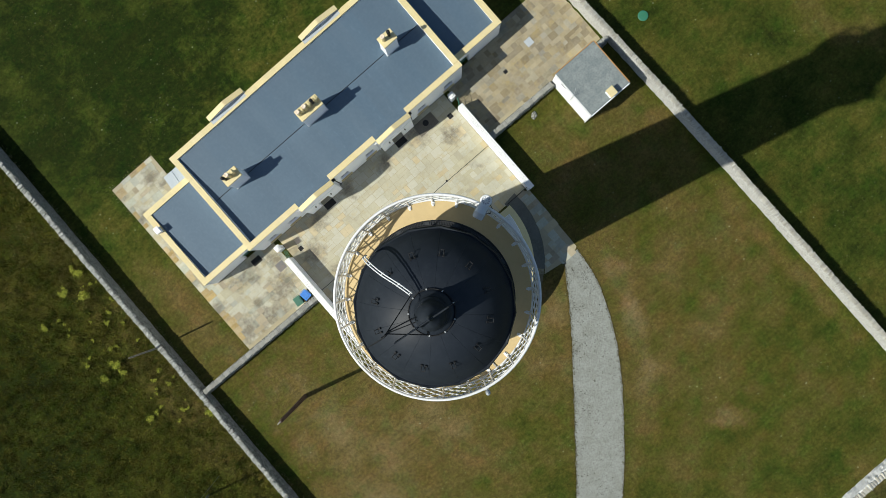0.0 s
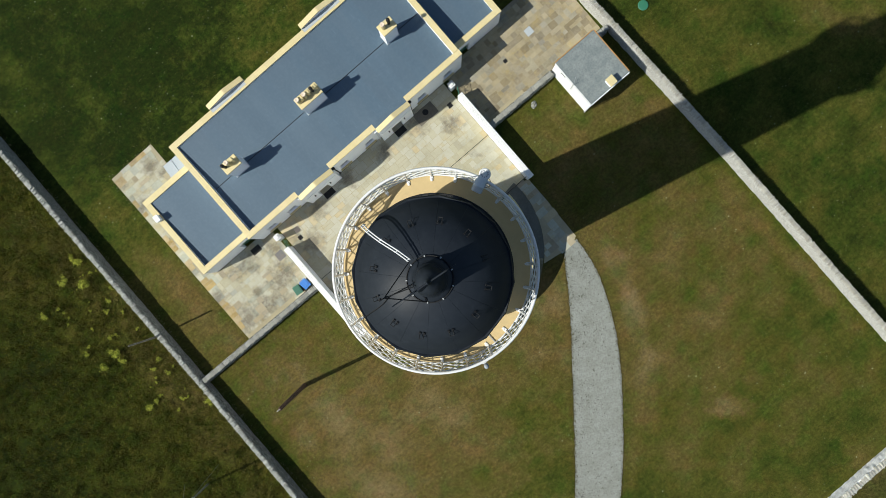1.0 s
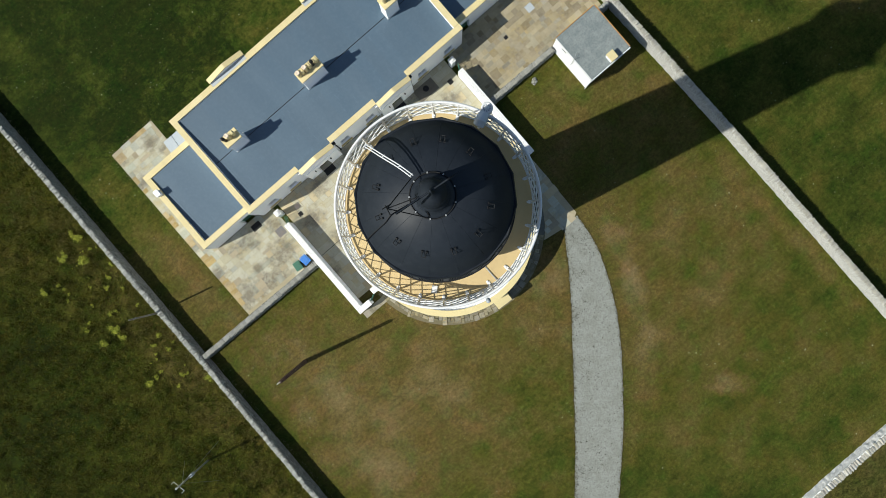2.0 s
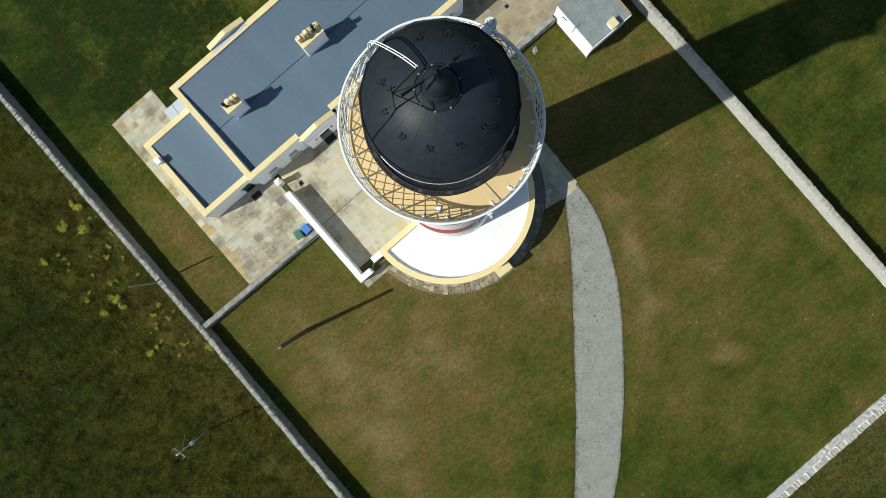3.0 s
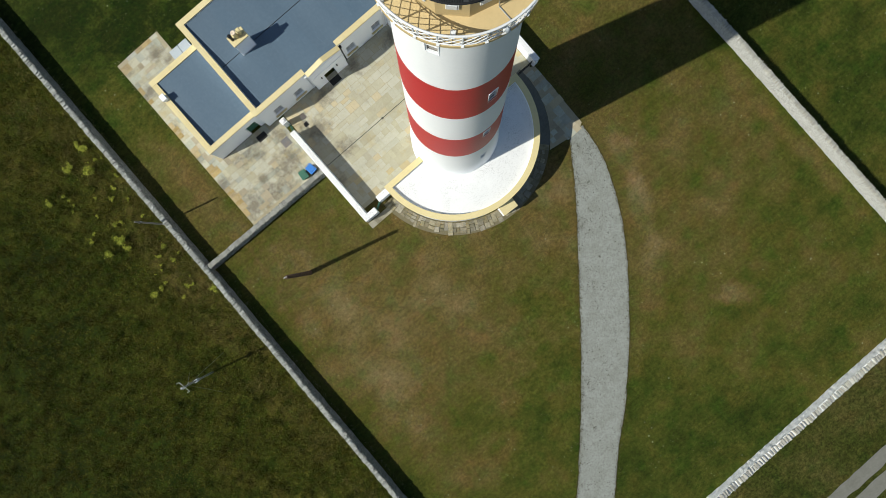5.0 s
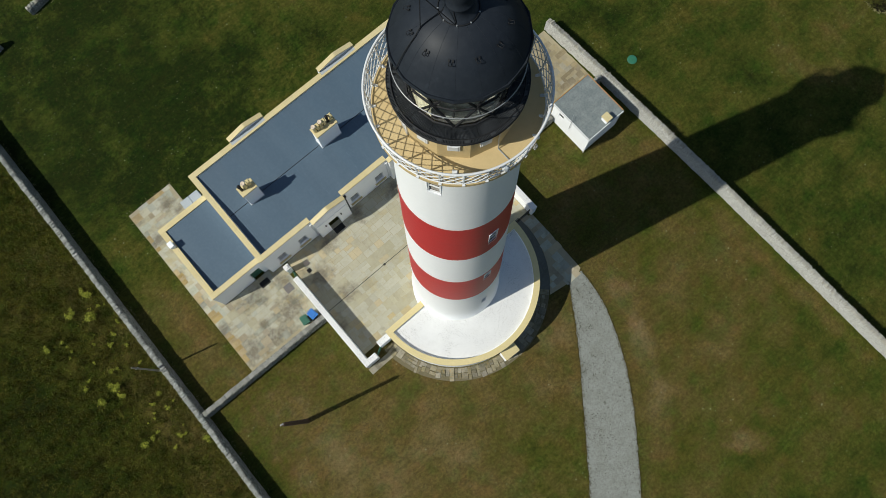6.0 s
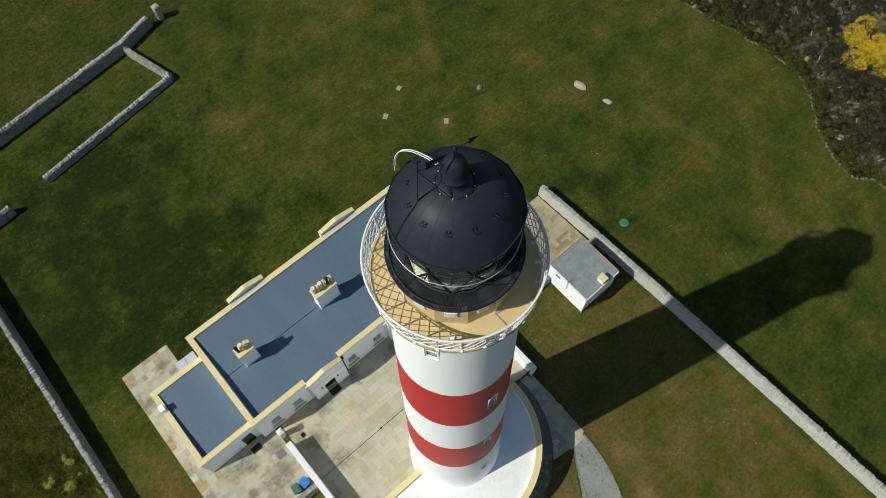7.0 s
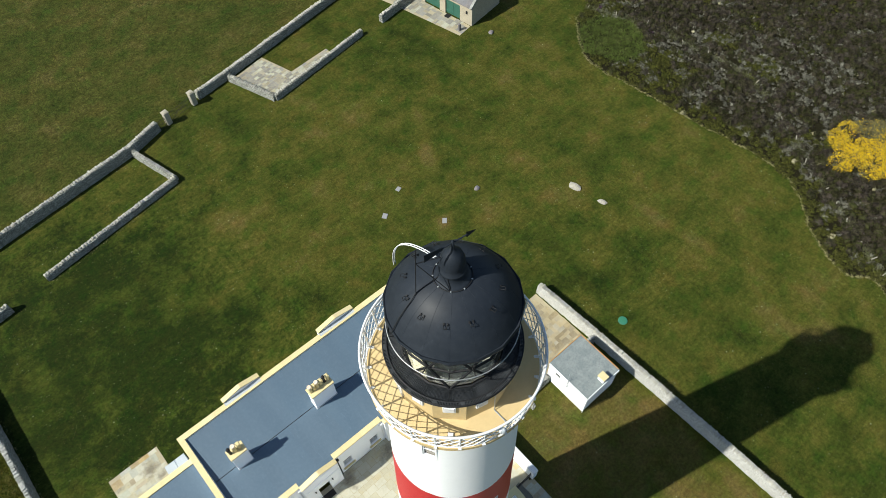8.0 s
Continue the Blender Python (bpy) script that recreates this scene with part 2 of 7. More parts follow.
PASTURE = lawn_material("pasture", (0.024, 0.036, 0.006), (0.036, 0.047, 0.008), (0.054, 0.056, 0.012), (0.095, 0.078, 0.028), (((-20, 62), 10, (14, 5), 0.06), ((0, 70), 0, (8, 3), 0.07)), 0.0, 1.6)
HEATH = surface("heath_soil", (0.012, 0.011, 0.006), (0.022, 0.020, 0.011), (0.030, 0.030, 0.016), 0.98, 0, 0.35, 6.0, 0.9, 0.1, 0.8, gloss=0.03)
GRAVEL = surface("gravel", (0.245, 0.26, 0.24), (0.17, 0.175, 0.15), (0.10, 0.105, 0.085), 0.95, 0, 0.9, 5.5, 1.0, 0.05, 0.7)
WHITE = surface("white_masonry_paint", (0.90, 0.92, 0.94), (0.87, 0.89, 0.915), (0.85, 0.87, 0.895), 0.55, 0, 0.5, 4.5, 0.5, 0.03, 0.35)
WHITE_WORN = surface("worn_white_paint", (0.74, 0.745, 0.745), (0.68, 0.685, 0.685), (0.62, 0.62, 0.61), 0.7, 0, 0.9, 7.0, 0.4, 0.02, 0.5, spots=(0.12, 0.115, 0.11))
RED = surface("red_masonry_paint", (0.50, 0.024, 0.028), (0.44, 0.024, 0.028), (0.47, 0.045, 0.048), 0.5, 0, 0.9, 3.2, 0.35, 0.03, 0.6, streak=(0.5, 0.5, 5.0))
CREAM = surface("cream_paint", (0.64, 0.545, 0.295), (0.57, 0.475, 0.25), (0.53, 0.445, 0.235), 0.6, 0, 0.8, 7.0, 0.25, 0.006, 0.5, vary=0.08)
BUFF = surface("buff_deck_paint", (0.56, 0.43, 0.222), (0.52, 0.395, 0.20), (0.48, 0.365, 0.185), 0.6, 0, 0.7, 5.0, 0.2, 0.005, 0.4)
# the blue lift in this black is sky reflection mixed into the paint colour
BLACK = surface("black_gloss_paint", (0.0150, 0.0195, 0.0270), (0.022, 0.0275, 0.0365), (0.027, 0.033, 0.042), 0.50, 0, 1.1, 5.0, 0.10, 0.004, 0.8, gloss=0.19, scratch=(5.0, 5.0, 1.0))
IRON = surface("black_iron", (0.011, 0.012, 0.014), (0.02, 0.02, 0.022), (0.03, 0.03, 0.03), 0.6, 0, 2.0, 12.0, 0.2, 0.003, gloss=0.25)
RAIL = surface("white_iron_paint", (0.72, 0.74, 0.76), (0.64, 0.66, 0.68), (0.52, 0.54, 0.55), 0.45, 0, 3.0, 15.0, 0.1, 0.002, 0.3)
ROOF = surface("grey_blue_roof_sheet", (0.064, 0.107, 0.154), (0.080, 0.127, 0.176), (0.092, 0.139, 0.190), 0.62, 0, 0.35, 5.0, 0.10, 0.004, 0.7, vary=0.05, streak=(1.6, 0.3, 1), scratch=(10.0, 1.4, 1.0))
FELT = surface("grey_roof_felt", (0.17, 0.20, 0.205), (0.27, 0.30, 0.295), (0.075, 0.085, 0.085), 0.9, 0, 1.3, 7.0, 0.8, 0.02, 0.8)
FLAG = surface("sandstone_flags", (0.40, 0.375, 0.27), (0.30, 0.28, 0.195), (0.45, 0.425, 0.315), 0.85, 0, 0.45, 6.0, 0.4, 0.01, 0.8, vary=0.14, moss=(0.145, 0.125, 0.09))
FLAG_PALE = surface("pale_flags", (0.43, 0.415, 0.325), (0.335, 0.32, 0.24), (0.475, 0.465, 0.38), 0.85, 0, 0.45, 6.0, 0.4, 0.01, 0.8, vary=0.12, moss=(0.145, 0.125, 0.09))
FLAG_HONEY = surface("honey_flags", (0.44, 0.37, 0.22), (0.35, 0.29, 0.18), (0.49, 0.42, 0.28), 0.85, 0, 0.5, 6.0, 0.4, 0.01, 0.7, vary=0.2, moss=(0.18, 0.155, 0.11))
FLAG_DARK = surface("stained_flags", (0.36, 0.31, 0.21), (0.23, 0.20, 0.145), (0.42, 0.37, 0.27), 0.85, 0, 0.4, 6.0, 0.4, 0.01, 0.8, vary=0.3)
FLAG_GREY = surface("grey_flags", (0.36, 0.365, 0.295), (0.25, 0.255, 0.20), (0.44, 0.44, 0.375), 0.85, 0, 0.5, 6.0, 0.4, 0.01, 0.8, vary=0.26, moss=(0.14, 0.125, 0.09))
FLAG_SLATE = surface("dark_grey_flags", (0.22, 0.215, 0.19), (0.15, 0.145, 0.125), (0.30, 0.29, 0.26), 0.85, 0, 0.5, 6.0, 0.4, 0.01, 0.8, vary=0.3)
FLAG_LICHEN = surface("lichened_flags", (0.36, 0.275, 0.13), (0.25, 0.175, 0.075), (0.42, 0.36, 0.23), 0.9, 0, 1.6, 6.0, 0.4, 0.01, 0.9, vary=0.3)
FLAG_BROWN = surface("brown_flags", (0.25, 0.21, 0.135), (0.14, 0.115, 0.075), (0.30, 0.265, 0.185), 0.9, 0, 0.9, 6.0, 0.5, 0.012, 0.85, vary=0.24, moss=(0.145, 0.115, 0.072))
FLAG_TAN = surface("tan_flags", (0.32, 0.275, 0.18), (0.22, 0.185, 0.12), (0.37, 0.335, 0.24), 0.9, 0, 0.9, 6.0, 0.5, 0.012, 0.85, vary=0.25, moss=(0.155, 0.125, 0.08))
# dark ground tone that stands in for shade at the round store's foot
STORE_SHADE = surface("dark_damp_concrete", (0.12, 0.12, 0.105), (0.075, 0.08, 0.06), (0.17, 0.165, 0.14), 0.9, 0, 0.9, 7.0, 0.4, 0.01, 0.8)
SETT = surface("brown_setts", (0.285, 0.26, 0.19), (0.165, 0.15, 0.11), (0.36, 0.335, 0.26), 0.85, 0, 0.4, 6.0, 0.4, 0.012, 0.8, vary=0.38)
MORTAR = surface("sandy_joints", (0.34, 0.30, 0.20), (0.24, 0.205, 0.135), (0.40, 0.36, 0.25), 0.95, 0, 0.8, 10.0, 0.5, 0.01)
# face tone raised and cope tone lowered to even out shade and sun
STONE = rubble("grey_dry_stone", (0.44, 0.45, 0.41), (0.25, 0.255, 0.225), (0.07, 0.07, 0.06))
COPE = surface("lichened_cope_stone", (0.35, 0.36, 0.34), (0.21, 0.215, 0.195), (0.12, 0.12, 0.105), 0.9, 0, 2.4, 9.0, 0.9, 0.04, 0.85, vary=0.5)
PALE_STONE = rubble("limewashed_dry_stone", (0.84, 0.85, 0.85), (0.76, 0.765, 0.76), (0.52, 0.51, 0.49), (5.5, 5.5, 8.0), 0.05, 0.15, 0.35)
LIME_STONE = rubble("pale_dry_stone", (0.60, 0.60, 0.575), (0.47, 0.465, 0.44), (0.28, 0.275, 0.255), (5.0, 5.0, 7.5), 0.09, 0.35, 0.7)
SLAB = surface("grey_slab_stone", (0.25, 0.25, 0.225), (0.165, 0.165, 0.145), (0.32, 0.315, 0.285), 0.9, 0, 2.4, 9.0, 0.7, 0.03, 0.8, vary=0.35)
PALE_COPE = surface("pale_cope_stone", (0.45, 0.435, 0.38), (0.33, 0.315, 0.265), (0.19, 0.18, 0.15), 0.9, 0, 1.6, 9.0, 0.7, 0.03, 0.6, vary=0.4)
KERB_SOIL = surface("mossy_soil", (0.14, 0.12, 0.07), (0.095, 0.09, 0.04), (0.19, 0.165, 0.105), 0.95, 0, 1.2, 9.0, 0.8, 0.02)
KERB = surface("dark_edge_stone", (0.23, 0.205, 0.145), (0.10, 0.10, 0.06), (0.33, 0.305, 0.225), 0.9, 0, 1.9, 8.0, 0.8, 0.03, 0.95, vary=0.6, spots=(0.40, 0.25, 0.08))
TIMBER = surface("dark_pole_timber", (0.075, 0.042, 0.026), (0.05, 0.03, 0.02), (0.11, 0.07, 0.045), 0.8, 0, 1.5, 20.0, 0.4, 0.005)
FENCE = surface("weathered_fence_timber", (0.27, 0.255, 0.22), (0.20, 0.185, 0.155), (0.34, 0.32, 0.28), 0.9, 0, 2.0, 20.0, 0.4, 0.005)
GREY = surface("galvanised_steel", (0.42, 0.44, 0.46), (0.34, 0.36, 0.38), (0.52, 0.54, 0.56), 0.45, 0.6, 3.0, 20.0, 0.1, 0.002)
GREEN = surface("green_paint", (0.03, 0.13, 0.085), (0.025, 0.11, 0.07), (0.05, 0.16, 0.11), 0.55, 0, 1.5, 9.0, 0.2, 0.003)
TEAL = surface("green_cover_plastic", (0.025, 0.155, 0.09), (0.022, 0.13, 0.08), (0.04, 0.18, 0.11), 0.6, 0, 2.0, 9.0, 0.2, 0.003)
BLUE = surface("blue_plastic", (0.03, 0.17, 0.52), (0.03, 0.15, 0.46), (0.06, 0.22, 0.58), 0.45, 0, 2.0, 9.0, 0.1, 0.002)
DARK = surface("dark_door_paint", (0.022, 0.028, 0.026), (0.03, 0.035, 0.032), (0.04, 0.044, 0.04), 0.5, 0, 2.0, 9.0, 0.2, 0.003)
RUBBER = surface("black_rubber_mat", (0.012, 0.012, 0.012), (0.02, 0.02, 0.02), (0.03, 0.03, 0.03), 0.9, 0, 3.0, 30.0, 0.5, 0.005)
LEAD = surface("blue_grey_lead", (0.32, 0.36, 0.40), (0.26, 0.30, 0.34), (0.40, 0.44, 0.47), 0.6, 0, 2.0, 10.0, 0.2, 0.004)
SLATE = surface("slate_roof", (0.13, 0.13, 0.14), (0.22, 0.16, 0.10), (0.09, 0.09, 0.10), 0.75, 0, 0.8, 6.0, 0.4, 0.01, 0.5, vary=0.3)
ORANGE = surface("orange_lichen_timber", (0.42, 0.20, 0.05), (0.28, 0.14, 0.05), (0.5, 0.27, 0.08), 0.85, 0, 1.5, 10.0, 0.4, 0.005)
CLAY = surface("buff_clay_pot", (0.72, 0.60, 0.47), (0.62, 0.50, 0.38), (0.76, 0.66, 0.54), 0.8, 0, 3.0, 14.0, 0.2, 0.003)
GLASS = glass_material()


# ---- mesh helpers ----
def box(bm, x0, x1, y0, y1, z0, z1, m=None, bevel=0.0):
    got = bmesh.ops.create_cube(bm, size=1.0, matrix=Matrix.Translation(((x0 + x1) / 2, (y0 + y1) / 2, (z0 + z1) / 2)) @ Matrix.Diagonal((x1 - x0, y1 - y0, z1 - z0, 1)))
    vs = got["verts"]
    if bevel:
        es = list({e for v in vs for e in v.link_edges})
        vs = list({v for f in bmesh.ops.bevel(bm, geom=es, offset=bevel, segments=1, affect="EDGES")["faces"] for v in f.verts} | {v for v in vs if v.is_valid})
    if m:
        bmesh.ops.transform(bm, matrix=m, verts=vs)
    return vs


def fill(bm, poly, z):
    """A flat face over any polygon, turned upwards."""
    vs = [bm.verts.new((x, y, z)) for x, y in poly]
    for tri in geometry.tessellate_polygon([[Vector((x, y, 0)) for x, y in poly]]):
        a, b, c = (vs[k] for k in tri)
        up = (b.co - a.co).cross(c.co - a.co).z
        if abs(up) > 1e-7:
            bm.faces.new((a, b, c) if up > 0 else (a, c, b))


def prism(bm, poly, z0, z1):
    lo = [bm.verts.new((x, y, z0)) for x, y in poly]
    hi = [bm.verts.new((x, y, z1)) for x, y in poly]
    k = len(poly)
    bm.faces.new(hi)
    bm.faces.new(lo[::-1])
    for i in range(k):
        bm.faces.new((lo[i], lo[(i + 1) % k], hi[(i + 1) % k], hi[i]))


def lathe(bm, profile, angles, closed=True, cap=False):
    """Turns (radius, height) pairs round the z axis through the given angles in degrees."""
    rings = [[bm.verts.new((r * math.cos(radians(a)), r * math.sin(radians(a)), z)) for a in angles] for r, z in profile]
    k = len(angles)
    for lo, hi in zip(rings, rings[1:]):
        for i in range(k if closed else k - 1):
            bm.faces.new((lo[i], lo[(i + 1) % k], hi[(i + 1) % k], hi[i]))
    if cap:
        bm.faces.new(rings[-1])
    return rings


def tube(bm, points, radius, sides=6, closed=False):
    pts = [Vector(p) for p in points]
    rings = []
    for i, p in enumerate(pts):
        a = pts[i - 1] if i or closed else p
        c = pts[(i + 1) % len(pts)] if i + 1 < len(pts) or closed else p
        q = (c - a).to_track_quat("Z", "Y")
        rings.append([bm.verts.new(p + q @ Vector((radius * math.cos(math.tau * k / sides), radius * math.sin(math.tau * k / sides), 0))) for k in range(sides)])
    pairs = list(zip(rings, rings[1:])) + ([(rings[-1], rings[0])] if closed else [])
    for lo, hi in pairs:
        for k in range(sides):
            bm.faces.new((lo[k], lo[(k + 1) % sides], hi[(k + 1) % sides], hi[k]))
    if not closed:
        bm.faces.new(rings[0][::-1])
        bm.faces.new(rings[-1])


def finish(name, bm, material, smooth=False):
    bmesh.ops.recalc_face_normals(bm, faces=bm.faces)
    me = bpy.data.meshes.new(name)
    bm.to_mesh(me)
    bm.free()
    for mm in material if isinstance(material, (list, tuple)) else [material]:
        me.materials.append(mm)
    if smooth:
        me.shade_smooth()
    return me


def part(name, bm, material, parent, label="", m=None, smooth=False):
    ob = new(name, finish(name, bm, material, smooth) if isinstance(bm, bmesh.types.BMesh) else bm)
    ob.parent = parent
    if m:
        ob.matrix_basis = m
    if label:
        tagged(ob, label)
    return ob


def thing(name, label, category, m=None, group="", kind=""):
    ob = new(name)
    ob.empty_display_size = 0.3
    if m:
        ob.matrix_basis = m
    return tagged(ob, label, category, group, kind)


def solid(name, bm, material, label, category, m=None, group="", kind="", smooth=False):
    ob = new(name, finish(name, bm, material, smooth))
    if m:
        ob.matrix_basis = m
    return tagged(ob, label, category, group, kind)


def wall_run(bm, p0, p1, thick, z0, z1, openings=()):
    """A wall from p0 to p1, its thickness to the left, with openings (from, to, sill, head) right through it."""
    d = Vector((p1[0] - p0[0], p1[1] - p0[1], 0))
    m = Matrix.Translation((p0[0], p0[1], 0)) @ Matrix.Rotation(math.atan2(d.y, d.x), 4, "Z")
    s = 0.0
    for a, b, zb, zt in sorted(openings):
        box(bm, s, a, 0, thick, z0, z1, m)
        if zb > z0 + 0.01:
            box(bm, a, b, 0, thick, z0, zb, m)
        if zt < z1 - 0.01:
            box(bm, a, b, 0, thick, zt, z1, m)
        s = b
    box(bm, s, d.length, 0, thick, z0, z1, m)


def inside(poly, x, y):
    hit = False
    for (xa, ya), (xb, yb) in zip(poly, poly[1:] + poly[:1]):
        if (ya > y) != (yb > y) and x < (xb - xa) * (y - ya) / (yb - ya) + xa:
            hit = not hit
    return hit


FULL = lambda k: [360 * i / k for i in range(k)]


# ---- ground ----
def sheet(name, poly, z, material, label, category, kind="structure"):
    bm = bmesh.new()
    fill(bm, poly, z)
    return solid(name, bm, material, label, category, kind=kind)


def curve_through(points, k):
    """A smooth line through points."""
    out = []
    p = [points[0]] + list(points) + [points[-1]]
    for i in range(1, len(p) - 2):
        for j in range(k):
            t = j / k
            out.append(tuple(0.5 * (2 * p[i][a] + (p[i + 1][a] - p[i - 1][a]) * t + (2 * p[i - 1][a] - 5 * p[i][a] + 4 * p[i + 1][a] - p[i + 2][a]) * t * t + (3 * p[i][a] - p[i - 1][a] - 3 * p[i + 1][a] + p[i + 2][a]) * t ** 3) for a in (0, 1)))
    return out + [points[-1]]


sheet("ground", [(-400, -400), (400, -400), (400, 400), (-400, 400)], 0.0, LAWN, "mown green lawn with dry brown patches", "lawn")
sheet("meadow", [(-300, -300), (-22.2, -300), (-22.2, 49), (-60, 44), (-300, 30)], 0.012, MEADOW, "rough dark green meadow outside the wall", "meadow")
sheet("pasture", [(-300, 30), (-60, 44), (-13.97, 50.4), (0.8, 52.4), (8, 54.8), (14.7, 56), (29.2, 58.6), (60, 64), (60, 300), (-300, 300)], 0.010, PASTURE, "short olive green pasture beyond the stone wall", "pasture")
sheet("verge", [(-21.9, -300), (300, -300), (300, -35.2), (21.8, -35.2), (-21.9, -36.1)], 0.010, VERGE, "rough brown-green verge outside the wall", "verge")

PATH_LEFT = [(7.0, -6.0), (6.02, -7.48), (4.44, -9.73), (2.19, -12.63), (0.46, -14.75), (-1.83, -17.62), (-4.76, -21.16), (-9.35, -26.23), (-14, -31), (-17.6, -35.6)]
PATH_RIGHT = [(8.47, -5.97), (8.18, -8.13), (7.71, -9.84), (6.46, -12.69), (4.82, -15.48), (2.55, -18.5), (-0.4, -22.0), (-4.11, -25.73), (-6.98, -28.25), (-14.2, -35.6)]
def strip(name, left, right, z, material, label, category):
    """A ribbon of ground between two lines of as many points."""
    bm = bmesh.new()
    rows = [(bm.verts.new((*p, z)), bm.verts.new((*q, z))) for p, q in zip(left, right)]
    for (a0, b0), (a1, b1) in zip(rows, rows[1:]):
        bm.faces.new((a0, b0, b1, a1))
    return solid(name, bm, material, label, category, kind="structure")


def resample(points, k):
    along = [0.0]
    for (xa, ya), (xb, yb) in zip(points, points[1:]):
        along.append(along[-1] + math.hypot(xb - xa, yb - ya))
    at = np.linspace(0, along[-1], k)
    return list(zip(np.interp(at, along, [p[0] for p in points]), np.interp(at, along, [p[1] for p in points])))


def rough_line(points, k, amount, seed):
    return [(x + amount * (noise.noise((x * 0.9, y * 0.9, seed)) + 0.6 * noise.noise((x * 3.1, y * 3.1, seed))), y + amount * (noise.noise((x * 0.9, y * 0.9, seed + 7)) + 0.6 * noise.noise((x * 3.1, y * 3.1, seed + 7)))) for x, y in resample(curve_through(points, 8), k)]


strip("path", rough_line(PATH_LEFT, 420, 0.07, 1), rough_line(PATH_RIGHT, 420, 0.07, 2), 0.02, GRAVEL, "curved grey gravel path across the lawn", "path")

RUT = surface("worn_track_gravel", (0.145, 0.145, 0.125), (0.105, 0.105, 0.085), (0.19, 0.185, 0.165), 0.95, 0, 0.9, 5.5, 0.8, 0.03, 0.7)
for near, far in ((-41.45, -42.55), (-42.95, -44.1)):
    strip("track", rough_line([(-30, near - 1.2), (0, near - 0.3), (5.5, near - 0.1), (10.8, near + 0.1), (40, near + 1.2), (120, near + 4)], 300, 0.10, 5), rough_line([(-30, far - 1.2), (0, far - 0.3), (5.5, far - 0.1), (10.8, far + 0.1), (40, far + 1.2), (120, far + 4)], 300, 0.10, 6), 0.02, RUT, "worn grey rut of the track outside the wall", "track")

HEATH_EDGE = [(70, 52), (55.85, 37.43), (52.13, 35.71), (48.2, 31.0), (47.7, 27.5), (48.38, 23.32), (49.13, 15.96), (50.21, 7.62), (49.38, 3.31), (45.69, -1.35), (44.0, -5.45), (45.33, -7.87), (44.84, -9.45), (44.0, -14), (45, -40)]
EDGE = rough_line(HEATH_EDGE, 260, 0.22, 3)
strip("heath", EDGE, [(x + 160, y) for x, y in EDGE], 0.02, HEATH, "dark brown heathland of heather and lichen", "heath")


# ---- lighthouse ----
def band(z0, z1, material, name, parent, label, radius, windows=(), segs=72):
    """A ring of the tapering tower, with deep window openings (angle, half width in metres, sill, head)."""
    bm = bmesh.new()
    angles, levels = set(FULL(segs)), {z0, z1}
    cells = []
    for ang, half, zb, zt in windows:
        ang %= 360
        da = math.degrees(half / radius(zb))
        angles = {a for a in angles if not (ang - da - 1.5 < a < ang + da + 1.5)} | {ang - da, ang + da}
        levels |= {zb, zt}
        cells.append((ang - da, ang + da, zb, zt))
    z = z0
    while z < z1 - 0.7:
        z += 0.6
        if all(abs(z - v) > 0.15 for v in levels):
            levels.add(z)
    angles, levels = sorted(angles), sorted(levels)
    grid = [[bm.verts.new((radius(z) * math.cos(radians(a)), radius(z) * math.sin(radians(a)), z)) for a in angles] for z in levels]
    k = len(angles)
    for i in range(len(levels) - 1):
        for j in range(k):
            mid_z, mid_a = (levels[i] + levels[i + 1]) / 2, (angles[j] + (angles[(j + 1) % k] if j + 1 < k else 360)) / 2
            if any(a0 - 0.01 < mid_a < a1 + 0.01 and zb < mid_z < zt for a0, a1, zb, zt in cells):
                continue
            bm.faces.new((grid[i][j], grid[i][(j + 1) % k], grid[i + 1][(j + 1) % k], grid[i + 1][j]))
    for a0, a1, zb, zt in cells:
        ring = []
        for z, a in ((zb, a0), (zb, a1), (zt, a1), (zt, a0)):
            r = radius(z)
            ring.append((Vector((r * math.cos(radians(a)), r * math.sin(radians(a)), z)), Vector(((r - 0.2) * math.cos(radians(a)), (r - 0.2) * math.sin(radians(a)), z))))
        vs = [(bm.verts.new(o), bm.verts.new(i)) for o, i in ring]
        for q in range(4):
            bm.faces.new((vs[q][0], vs[(q + 1) % 4][0], vs[(q + 1) % 4][1], vs[q][1]))
    return part(name, bm, material, parent, label, smooth=True)


PANE = surface("dusty_window_pane", (0.24, 0.205, 0.165), (0.19, 0.165, 0.135), (0.30, 0.27, 0.23), 0.25, 0, 2.0, 8.0, 0.05, 0.002)


def tower_window(parent, ang, half, zb, zt, radius):
    m = Matrix.Rotation(radians(ang), 4, "Z") @ Matrix.Translation((radius((zb + zt) / 2) - 0.07, 0, 0))
    w = part("window", finish_frame(half, zb, zt), RAIL, parent, "small white-framed tower window", m)
    bm = bmesh.new()
    box(bm, -0.03, -0.012, -half + 0.03, half - 0.03, zb + 0.03, zt - 0.03)
    part("pane", bm, PANE, w, "dull grey window pane")
    bm = bmesh.new()
    for y0, y1, z0, z1 in ((-half - 0.035, -half, zb - 0.04, zt + 0.035), (half, half + 0.035, zb - 0.04, zt + 0.035), (-half, half, zt, zt + 0.035)):
        box(bm, -0.14, 0.078, y0, y1, z0, z1, bevel=0.006)
    part("surround", bm, WHITE, w, "white painted surround")
    bm = bmesh.new()
    box(bm, -0.10, 0.095, -half - 0.04, half + 0.04, zb - 0.09, zb - 0.044, bevel=0.012)
    part("sill", bm, RAIL, w)


